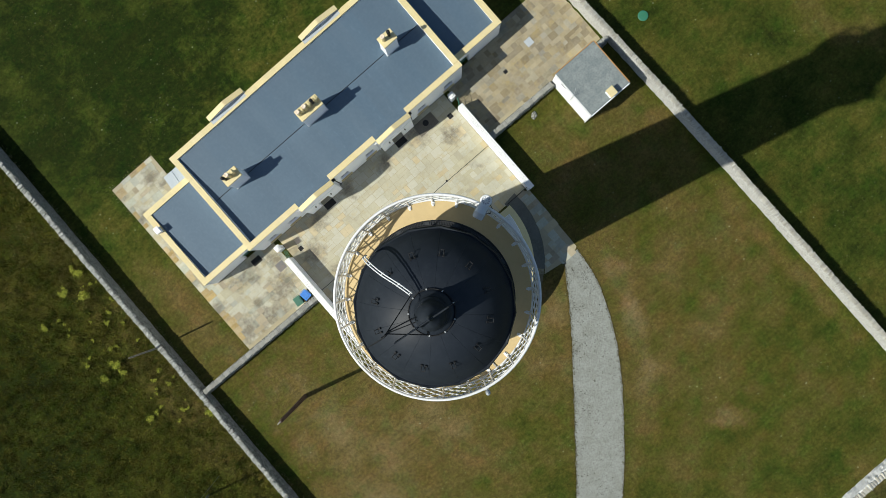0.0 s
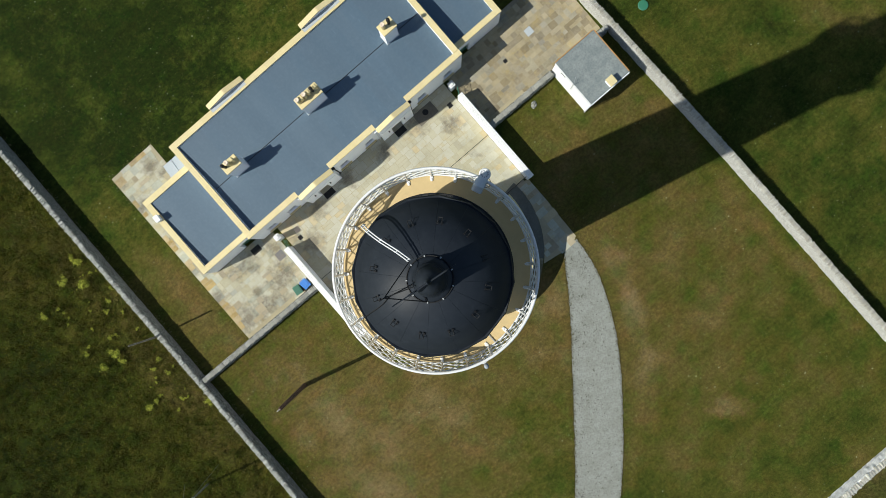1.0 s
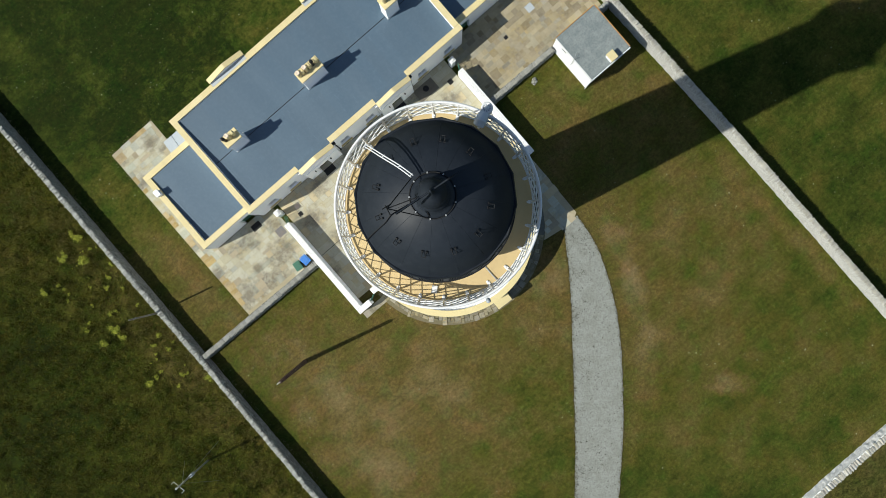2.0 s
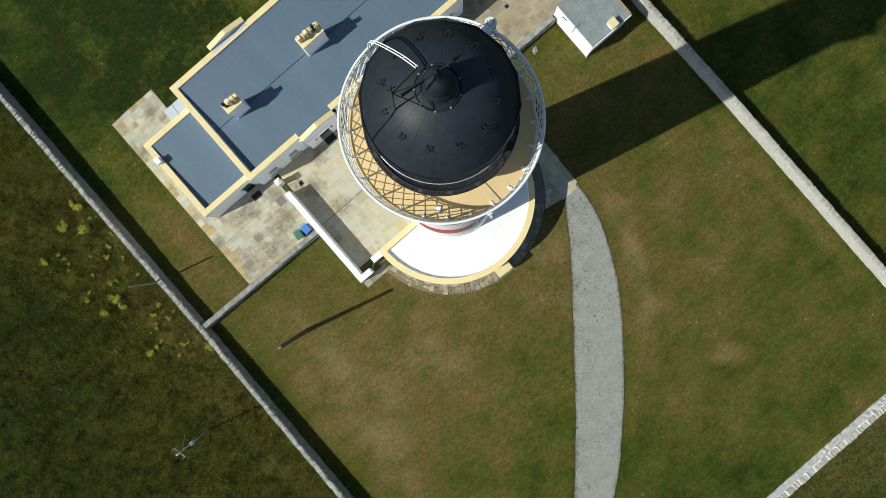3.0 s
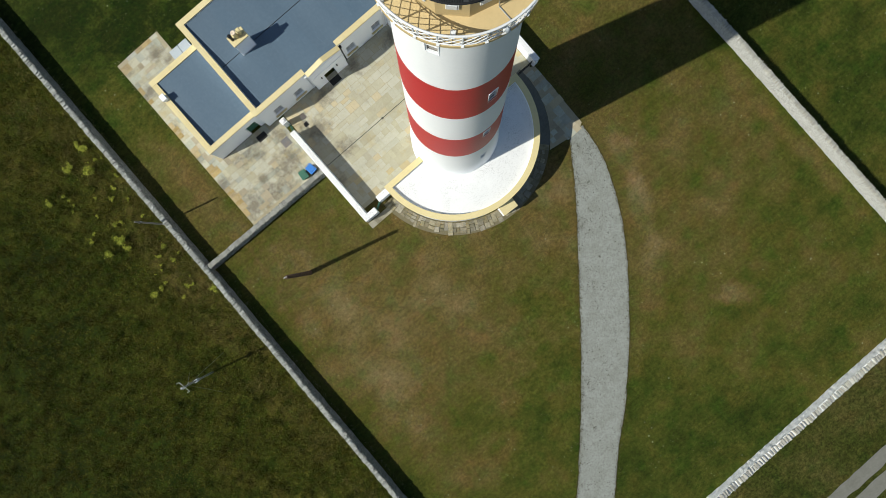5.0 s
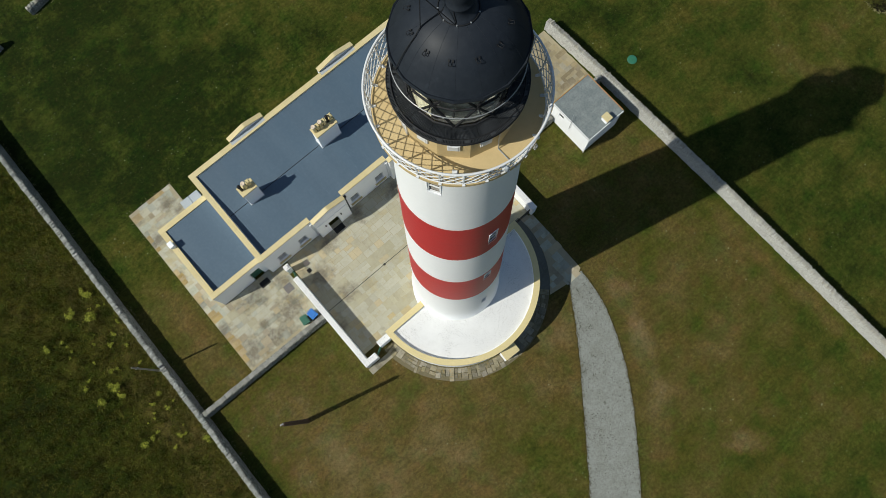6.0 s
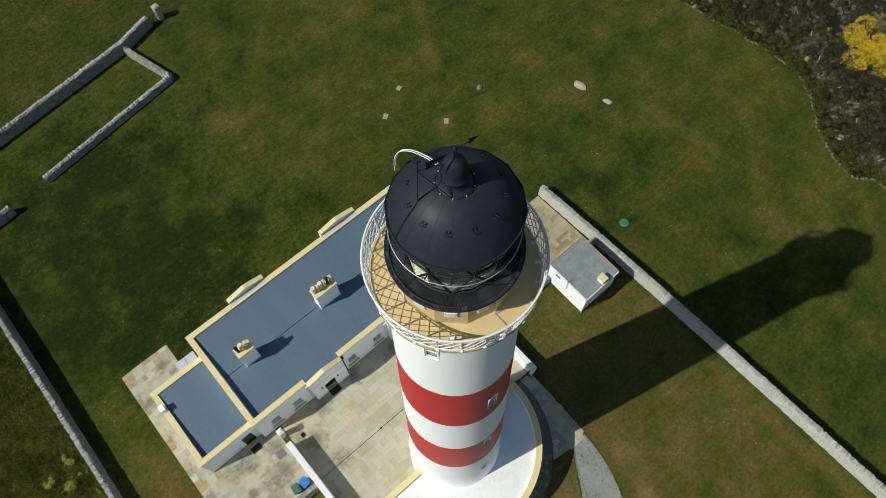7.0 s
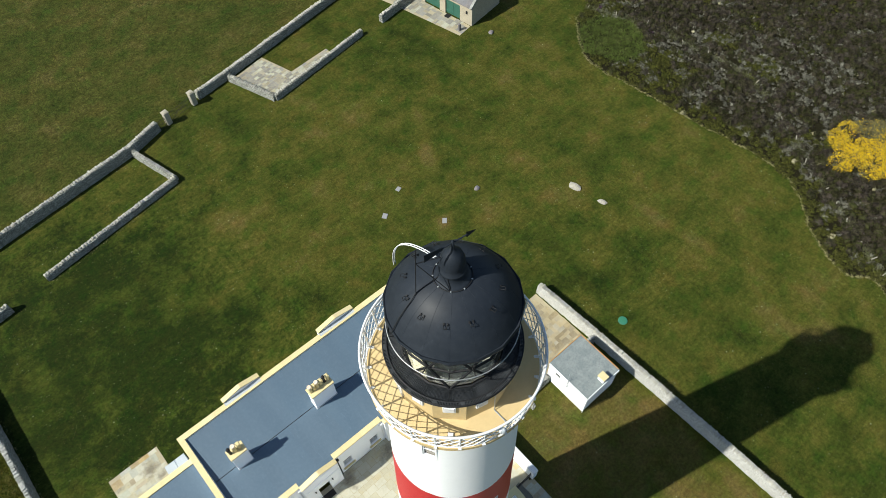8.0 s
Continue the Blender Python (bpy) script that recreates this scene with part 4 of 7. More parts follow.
bm = bmesh.new()
ring_wall(bm, arc(STORE_R - 0.06, 0.30), arc(STORE_R - 0.5, -0.14), 0, STORE_H - 0.16)
part("wall", bm, WHITE, store, "white painted curved wall")
bm = bmesh.new()
ring_wall(bm, arc(STORE_R, 0.36), arc(STORE_R - 0.46, -0.10), STORE_H - 0.16, STORE_H)
part("coping", bm, CREAM, store, "cream painted coping round the roof edge")
bm = bmesh.new()
prism(bm, arc(STORE_R - 0.48, -0.12), STORE_H - 0.5, STORE_H - 0.28)
part("roof", bm, WHITE_WORN, store, "white speckled flat roof")
bm = bmesh.new()
box(bm, -0.62, 0.62, -0.36, 0.36, 0, 1.98, bevel=0.02)
b_block = part("buttress", bm, WHITE, store, m=pose(-0.30, -6.98, 0, 0, 0, -3))
bm = bmesh.new()
box(bm, -0.66, 0.66, -0.40, 0.40, 1.98, 2.10, bevel=0.02)
part("cap", bm, CREAM, b_block, "cream cap")


# ---- keepers' house ----
def coping_run(parent, x0, y0, x1, y1, width, z, size=0.95, thick=0.14, name="coping_stone", z_end=None):
    """Cream coping stones laid end to end along a wall top."""
    d = Vector((x1 - x0, y1 - y0, 0))
    k = max(1, round(d.length / size))
    bm = bmesh.new()
    box(bm, 0.0012, d.length / k - 0.0012, -width / 2, width / 2, 0, thick, bevel=0.005)
    me = finish(name, bm, CREAM)
    ang = math.atan2(d.y, d.x)
    for i in range(k):
        climb = 0 if z_end is None else z_end - z
        p = Vector((x0, y0, z + climb * i / k)) + d * i / k
        part(name, me, None, parent, "cream painted coping stone" if i == 0 else "", Matrix.Translation(p) @ Matrix.Rotation(ang, 4, "Z") @ Matrix.Rotation(-math.atan2(climb, d.length), 4, "Y"))


def sash_window(parent, x, y, zb, zt, width, facing=-1):
    w = thing_part("window", parent, pose(x, y, 0))
    half = width / 2
    bm = bmesh.new()
    for x0, x1, z0, z1 in ((-half, -half + 0.07, zb, zt), (half - 0.07, half, zb, zt), (-half + 0.07, half - 0.07, zb, zb + 0.08), (-half + 0.07, half - 0.07, zt - 0.07, zt), (-half + 0.07, half - 0.07, (zb + zt) / 2 - 0.03, (zb + zt) / 2 + 0.03), (-0.02, 0.02, zb + 0.08, zt - 0.07)):
        box(bm, x0, x1, 0.14, 0.20, z0, z1)
    for z in (zb + (zt - zb) * 0.27, zb + (zt - zb) * 0.75):
        box(bm, -half + 0.07, half - 0.07, 0.15, 0.19, z - 0.012, z + 0.012)
    part("window_frame", bm, RAIL, w, "white sash window frame")
    bm = bmesh.new()
    box(bm, -half + 0.05, half - 0.05, 0.168, 0.174, zb + 0.05, zt - 0.05)
    part("pane", bm, GLASS, w)
    # dark sheet behind the pane gives the room's darkness by colour
    bm = bmesh.new()
    box(bm, -half + 0.02, half - 0.02, 0.36, 0.38, zb, zt)
    part("blind", bm, DARK, w, "dark sheet standing in for the unlit room")
    bm = bmesh.new()
    box(bm, -half - 0.14, half + 0.14, -0.14, 0.13, zb - 0.13, zb - 0.002, bevel=0.012)
    part("sill", bm, CREAM, w, "projecting cream stone sill")


def thing_part(name, parent, m):
    ob = new(name)
    ob.empty_display_size = 0.2
    ob.parent = parent
    ob.matrix_basis = m
    return ob


def plank_door(parent, x, y, width, height, material, label):
    d = thing_part("door", parent, pose(x, y, 0))
    bm = bmesh.new()
    k = 5
    for i in range(k):
        box(bm, -width / 2 + width * i / k + 0.004, -width / 2 + width * (i + 1) / k - 0.004, 0, 0.05, 0.05, height, bevel=0.006)
    part("leaf", bm, material, d, label)
    bm = bmesh.new()
    box(bm, width / 2 - 0.14, width / 2 - 0.04, -0.05, 0.0, 1.0, 1.12, bevel=0.01)
    part("handle", bm, GREY, d)
    return d


def chimney(parent, x0, x1, y0, y1, z0, z1, pots):
    c = thing_part("chimney", parent, pose((x0 + x1) / 2, (y0 + y1) / 2, 0))
    hx, hy = (x1 - x0) / 2, (y1 - y0) / 2
    bm = bmesh.new()
    box(bm, -hx, hx, -hy, hy, z0, z1 - 0.16, bevel=0.012)
    part("shaft", bm, WHITE, c, "white painted chimney stack")
    bm = bmesh.new()
    box(bm, -hx - 0.06, hx + 0.06, -hy - 0.06, hy + 0.06, z1 - 0.16, z1, bevel=0.02)
    part("cap", bm, CREAM, c, "cream chimney cap")
    bm = bmesh.new()
    box(bm, -hx - 0.05, hx + 0.05, -hy - 0.05, hy + 0.05, z0 - 0.02, z0 + 0.14, bevel=0.01)
    part("flashing", bm, LEAD, c, "grey lead flashing")
    for px, kind in pots:
        bm = bmesh.new()
        if kind == "black":
            lathe(bm, [(0.11, z1), (0.10, z1 + 0.62), (0.135, z1 + 0.64), (0.14, z1 + 0.90), (0.10, z1 + 0.98), (0.02, z1 + 1.0)], FULL(16), cap=True)
            part("chimney_pot", bm, IRON, c, "black metal chimney cowl", pose(px, 0.05, 0), True)
        elif kind == "square":
            box(bm, -0.12, 0.12, -0.13, 0.13, z1 - 0.01, z1 + 0.80, bevel=0.03)
            box(bm, -0.145, 0.145, -0.155, 0.155, z1 + 0.68, z1 + 0.76, bevel=0.015)
            part("chimney_pot", bm, CREAM, c, "cream square pot", pose(px, 0.05, 0))
        else:
            lathe(bm, [(0.17, z1 - 0.01), (0.13, z1 + 0.74), (0.15, z1 + 0.78)], FULL(16))
            pot = part("chimney_pot", bm, CREAM, c, "cream painted round pot", pose(px, 0.05, 0), True)
            bm = bmesh.new()
            lathe(bm, [(0.15, z1 + 0.78), (0.17, z1 + 0.80), (0.17, z1 + 0.92), (0.14, z1 + 0.95), (0.11, z1 + 0.93), (0.01, z1 + 0.92)], FULL(16))
            part("rim", bm, CLAY, pot, "pinkish bare clay rim", smooth=True)


def roof_sheets(parent, x0, x1, y0, y1, z, back, joint=None, width=1.06):
    """Grey roofing sheets laid side by side across the flat roof, falling gently to the front."""
    k = round((x1 - x0) / width)
    crease = z + 0.27 * (back - z)
    halves = [(y0, joint - 0.012, z, crease), (joint + 0.012, y1, crease, back)] if joint else [(y0, y1, z, back)]
    for i in range(k):
        xa, xb = x0 + (x1 - x0) * i / k, x0 + (x1 - x0) * (i + 1) / k
        lap = 0.002 * (i % 2)
        for ya, yb, za, zb in halves:
            bm = bmesh.new()
            vs = [bm.verts.new(p) for p in ((xa - 0.03 * (i % 2), ya, za + lap), (xb + 0.03 * (i % 2), ya, za + lap), (xb + 0.03 * (i % 2), yb, zb + lap), (xa - 0.03 * (i % 2), yb, zb + lap))]
            ws = [bm.verts.new(v.co - Vector((0, 0, 0.12))) for v in vs]
            bm.faces.new(vs), bm.faces.new(ws[::-1])
            for q in range(4):
                bm.faces.new((vs[q], ws[q], ws[(q + 1) % 4], vs[(q + 1) % 4]))
            part("roof_sheet", bm, ROOF, parent)


HX0, HX1, HY0, HY1, EAVES, RISE_BACK = -10.80, 10.40, 10.55, 19.70, 4.2, 0.12
house = thing("keepers_house", "long low white house with flat grey-blue roof and cream parapets", "house")


def lift_back(bm):
    """Raises a gable wall's top towards the back, where the roof is higher."""
    for v in bm.verts:
        if v.co.z > 1:
            v.co.z += RISE_BACK * (v.co.y - HY0) / (HY1 - HY0)


BAYS = ((-5.85, -2.70), (1.85, 4.95))
BACK_BAYS = ((-6.60, -3.30), (2.55, 6.05))
WINDOWS = (-9.30, -7.20, -1.75, 0.85, 6.30, 9.00)
DOORS = (-4.30, 3.35)
bm = bmesh.new()
holes = [(x - 0.42 - HX0, x + 0.42 - HX0, 0.85, 2.30) for x in WINDOWS] + [(x - 0.5 - HX0, x + 0.5 - HX0, 0.0, 2.15) for x in DOORS]
wall_run(bm, (HX0, HY0), (HX1, HY0), 0.45, 0, EAVES - 0.13, holes)
part("wall", bm, WHITE, house, "white painted courtyard wall")
bm = bmesh.new()
wall_run(bm, (HX1, HY1), (HX0, HY1), 0.45, 0, EAVES - 0.13 + RISE_BACK)
part("wall", bm, WHITE, house)
bm = bmesh.new()
wall_run(bm, (HX1, HY0 + 0.45), (HX1, HY1 - 0.45), 0.45, 0, EAVES - 0.13)
lift_back(bm)
part("wall", bm, WHITE, house)
bm = bmesh.new()
wall_run(bm, (HX0, HY1 - 0.45), (HX0, HY0 + 0.45), 0.45, 0, EAVES - 0.13)
lift_back(bm)
part("wall", bm, WHITE, house)
roof_sheets(house, HX0 + 0.44, HX1 - 0.44, HY0 + 0.44, HY1 - 0.44, 3.70, 4.16, 15.1)
W2 = 0.46
coping_run(house, HX0 + 0.20, HY1 - 0.42, HX0 + 0.20, HY0 + 0.42, W2, EAVES - 0.125 + RISE_BACK, z_end=EAVES - 0.125)
coping_run(house, HX1 - 0.22, HY0 + 0.45, HX1 - 0.22, HY1 - 0.45, W2, EAVES - 0.125, z_end=EAVES - 0.125 + RISE_BACK)
# front and back parapets, broken by the raised bays
for y, bays, lift in ((HY0 + 0.20, BAYS, 0), (HY1 - 0.20, BACK_BAYS, RISE_BACK)):
    cuts = [HX0 - 0.03] + [v for b in bays for v in b] + [HX1 + 0.03]
    for a, b in zip(cuts[::2], cuts[1::2]):
        coping_run(house, a, y, b, y, W2, EAVES - 0.12 + lift)


LEAD = surface("pale_lead_sheet", (0.40, 0.44, 0.47), (0.33, 0.365, 0.39), (0.46, 0.50, 0.53), 0.6, 0, 0.8, 6.0, 0.2, 0.005, 0.5)


def gable_bay(x0, x1, y_wall, out, door=None):
    """A shallow bay with a low pediment parapet; out is -1 towards the courtyard, 1 towards the garden."""
    y0, y1 = sorted((y_wall, y_wall + out * 0.42))
    top = EAVES + (RISE_BACK if out > 0 else 0)
    bay = thing_part("bay", house, pose(0, 0, 0))
    bm = bmesh.new()
    xm = (x0 + x1) / 2
    if door:
        wall_run(bm, (x0, y0), (x1, y0), y1 - y0 - 0.003, 0, top - 0.02, [(door - 0.5 - x0, door + 0.5 - x0, 0, 2.15)])
    else:
        box(bm, x0, x1, y0 + 0.003, y1, 0, top - 0.02)
    ys, ye = (y0, y0 + 0.36) if out < 0 else (y1 - 0.36, y1)
    flat = 0.04
    prof = [(x0, top - 0.02), (x1, top - 0.02), (x1, top + 0.10), (xm + flat, top + 0.48), (xm - flat, top + 0.48), (x0, top + 0.10)]
    lo = [bm.verts.new((x, ys + 0.04, z)) for x, z in prof]
    hi = [bm.verts.new((x, ye - 0.04, z)) for x, z in prof]
    bm.faces.new(lo), bm.faces.new(hi[::-1])
    for i in range(6):
        bm.faces.new((lo[i], lo[(i + 1) % 6], hi[(i + 1) % 6], hi[i]))
    part("bay_wall", bm, WHITE, bay, "white bay wall with low pediment")
    for a, b in (((x0 - 0.04, top + 0.10), (xm - flat, top + 0.48)), ((xm - flat, top + 0.48), (xm + flat, top + 0.48)), ((xm + flat, top + 0.48), (x1 + 0.04, top + 0.10))):
        bm = bmesh.new()
        lo = [bm.verts.new((x, ys - 0.02, z + dz)) for (x, z), dz in ((a, 0), (b, 0), (b, 0.12), (a, 0.12))]
        hi = [bm.verts.new((v.co.x, ye + 0.02, v.co.z)) for v in lo]
        bm.faces.new(lo), bm.faces.new(hi[::-1])
        for i in range(4):
            bm.faces.new((lo[i], lo[(i + 1) % 4], hi[(i + 1) % 4], hi[i]))
        part("bay_coping", bm, CREAM, bay, "cream sloping coping")
    bm = bmesh.new()
    ga, gb = sorted((y_wall - out * 0.44, y_wall + out * 0.08))
    if out > 0:
        # sheet coloured pale in place of the parapet's lit white inner face
        box(bm, x0 - 0.01, x1 + 0.01, ga + 0.185, gb, top - 0.14, top + 0.012, bevel=0.01)
        part("bay_gutter", bm, LEAD, bay, "pale sheet standing in for the lit inner face of the bay parapet")
        bm = bmesh.new()
        box(bm, x0 - 0.01, x1 + 0.01, ga, ga + 0.18, top - 0.14, top + 0.03, bevel=0.01)
        part("bay_kerb", bm, CREAM, bay, "cream kerb along the roof edge")
    else:
        box(bm, x0 - 0.01, x1 + 0.01, ga, gb, top - 0.14, top + 0.012, bevel=0.01)
        part("bay_gutter", bm, ROOF, bay, "grey-blue sheet behind the bay coping")
    if door is None:
        return
    bm = bmesh.new()
    box(bm, x0 + 0.06, x1 - 0.06, y0 - 0.05, y0 + 0.0, 3.05, 3.17, bevel=0.01)
    part("string_course", bm, WHITE, bay)
    for dx in (-0.78, 0.78):
        bm = bmesh.new()
        box(bm, door + dx - 0.05, door + dx + 0.05, y0 - 0.10, y0, 2.0, 2.22, bevel=0.012)
        part("wall_lamp", bm, IRON, bay, "small black wall lamp")


for (a, b), dx in zip(BAYS, DOORS):
    gable_bay(a, b, HY0, -1, dx)
    plank_door(house, dx, HY0 + 0.22, 1.0, 2.15, DARK, "dark painted plank door in a deep recess")
for a, b in BACK_BAYS:
    gable_bay(a, b, HY1, 1)
for x in WINDOWS:
    sash_window(house, x, HY0, 0.85, 2.30, 0.84)
chimney(house, -8.45, -7.20, 14.75, 15.52, 3.76, 6.17, ((-0.40, "black"), (-0.02, "clay"), (0.36, "square")))
chimney(house, -1.27, 0.65, 14.75, 15.58, 3.76, 6.17, ((-0.78, "clay"), (-0.47, "square"), (-0.16, "clay"), (0.16, "square"), (0.48, "black"), (0.79, "square")))
chimney(house, 6.70, 7.83, 14.82, 15.60, 3.76, 6.17, ((-0.28, "clay"), (0.24, "black")))
for a, b in ((-10.3, -8.5), (-7.15, -1.3), (0.7, 6.66), (7.9, 9.9)):
    bm = bmesh.new()
    tube(bm, [(a, 15.11, 3.835), (b, 15.11, 3.835)], 0.024, 6)
    part("ridge_cable", bm, IRON, house, "black cable along the roof ridge")
for a, b in BAYS:
    for x in (a - 0.16, b + 0.16):
        bm = bmesh.new()
        tube(bm, [(x, HY0 - 0.06, 0.05), (x, HY0 - 0.06, 3.7)], 0.045, 8)
        box(bm, x - 0.13, x + 0.13, HY0 - 0.18, HY0 - 0.002, 3.62, 3.9, bevel=0.02)
        part("downpipe", bm, RAIL if x < a else IRON, house, "downpipe with hopper head")


def annex(x0, x1, y0, y1, top, door_x, label, toward):
    an = thing("annex", label, "annex", group="low wings of the house")
    bm = bmesh.new()
    wall_run(bm, (x0, y0), (x1, y0), 0.4, 0, top - 0.13, [(door_x - 0.48 - x0, door_x + 0.48 - x0, 0, 2.05)])
    wall_run(bm, (x1, y1), (x0, y1), 0.4, 0, top - 0.13)
    xe = x0 if toward < 0 else x1 - 0.4
    box(bm, xe, xe + 0.4, y0 + 0.4, y1 - 0.4, 0, top - 0.13)
    part("wall", bm, WHITE, an, "white painted wall")
    roof_sheets(an, x0 + (0.38 if toward < 0 else 0.0), x1 - (0.38 if toward > 0 else 0.0), y0 + 0.38, y1 - 0.38, top - 0.40, top - 0.10, None, 1.1)
    xc = x0 + 0.2 if toward < 0 else x1 - 0.2
    coping_run(an, x0 - 0.03, y0 + 0.19, x1 + (0.03 if toward > 0 else 0), y0 + 0.19, 0.46, top - 0.13)
    coping_run(an, x0 - 0.03, y1 - 0.19, x1 + (0.03 if toward > 0 else 0), y1 - 0.19, 0.46, top - 0.13)
    coping_run(an, xc, y0 + 0.425, xc, y1 - 0.425, 0.46, top - 0.132)
    d = plank_door(an, door_x, y0 + 0.2, 0.96, 2.05, GREEN, "dark green plank door")
    return an


ANNEX_W = annex(-15.42, HX0 - 0.01, 11.00, 18.20, 3.2, -11.80, "low white west wing with flat grey-blue roof", -1)
annex(HX1 + 0.01, 14.95, 11.25, 18.20, 3.2, 11.25, "low white east wing with flat grey-blue roof", 1)
bm = bmesh.new()
box(bm, -0.17, 0.17, -0.24, 0.24, 3.18, 3.72, bevel=0.02)
box(bm, -0.20, 0.20, -0.27, 0.27, 3.66, 3.73, bevel=0.02)
part("vent_box", bm, WHITE, ANNEX_W, "white vent box on the parapet", pose(-15.25, 16.45, 0, 0, 0, 0))

# sloping hatch behind the west wing
hatch_ob = thing("cellar_hatch", "pale blue-grey sloping metal hatch beside the house", "hatch", pose(-12.15, 19.35, 0))
bm = bmesh.new()
lo = [(-0.85, -1.1, 0), (0.85, -1.1, 0), (0.85, 0.85, 0), (-0.85, 0.85, 0)]
vs = [bm.verts.new(p) for p in lo] + [bm.verts.new(p) for p in ((-0.85, -1.1, 1.3), (0.85, -1.1, 1.3), (0.85, 0.85, 0.55), (-0.85, 0.85, 0.55))]
for f in ((3, 2, 1, 0), (4, 5, 6, 7), (0, 1, 5, 4), (1, 2, 6, 5), (2, 3, 7, 6), (3, 0, 4, 7)):
    bm.faces.new([vs[i] for i in f])
part("housing", bm, WHITE, hatch_ob)
slope = Matrix.Translation((0, -0.12, 0.945)) @ Matrix.Rotation(math.atan2(-0.75, 1.95), 4, "X")
for x in (-0.44, 0.44):
    bm = bmesh.new()
    box(bm, x - 0.42, x + 0.42, -1.02, 1.05, 0.0, 0.04, slope, 0.01)
    part("leaf", bm, LEAD, hatch_ob, "pale metal hatch leaf")


# ---- boundary walls ----
def rendered_wall(name, label, pts, height, width, group):
    """A white rendered wall with a rounded, speckled top."""
    w = tagged(new(name), label, "wall", group, "structure")
    for (xa, ya), (xb, yb) in zip(pts, pts[1:]):
        d = math.hypot(xb - xa, yb - ya)
        m = Matrix.Translation((xa, ya, 0)) @ Matrix.Rotation(math.atan2(yb - ya, xb - xa), 4, "Z")
        bm = bmesh.new()
        box(bm, -width / 2, d + width / 2, -width / 2, width / 2, 0, height - 0.1, m)
        part("render", bm, WHITE, w)
        bm = bmesh.new()
        box(bm, -width / 2 - 0.03, d + width / 2 + 0.03, -width / 2 - 0.03, width / 2 + 0.03, height - 0.1, height, m, 0.03)
        part("cap", bm, WHITE_WORN, w, "speckled white wall top")
    return w


rendered_wall("wall_west", "white rendered courtyard wall", [(-9.62, 8.35), (-9.62, -0.42)], 1.6, 0.42, "courtyard walls")
rendered_wall("wall_southwest", "short white rendered wall at the gate", [(-9.15, -0.42), (-8.85, -0.42)], 1.6, 0.44, "courtyard walls")
rendered_wall("wall_stub", "short white wall joining the round store", [(-7.75, 0.12), (-6.95, 0.12)], 1.6, 0.46, "courtyard walls")
rendered_wall("wall_east", "white rendered courtyard wall", [(8.70, 8.55), (8.70, 0.40)], 1.55, 0.44, "courtyard walls")


def rough_block(seed, sx, sy, sz, material):
    """An uneven stone."""
    rng = random.Random(seed)
    bm = bmesh.new()
    bmesh.ops.create_cube(bm, size=1.0)
    bmesh.ops.bevel(bm, geom=list(bm.edges), offset=0.14, segments=1, affect="EDGES")
    for v in bm.verts:
        v.co = Vector((v.co.x * sx * rng.uniform(0.78, 1.16), v.co.y * sy * rng.uniform(0.80, 1.12), (v.co.z + 0.5) * sz * rng.uniform(0.84, 1.16)))
    return finish("cope_stone", bm, material)


COPES = [rough_block(i, 0.16, 0.40, 0.27, COPE) for i in range(8)]
SLAB_COPES = [rough_block(i + 40, 0.16, 0.40, 0.27, SLAB) for i in range(8)]
PALE_COPES = [rough_block(i + 20, 0.14, 0.36, 0.24, PALE_COPE) for i in range(8)]


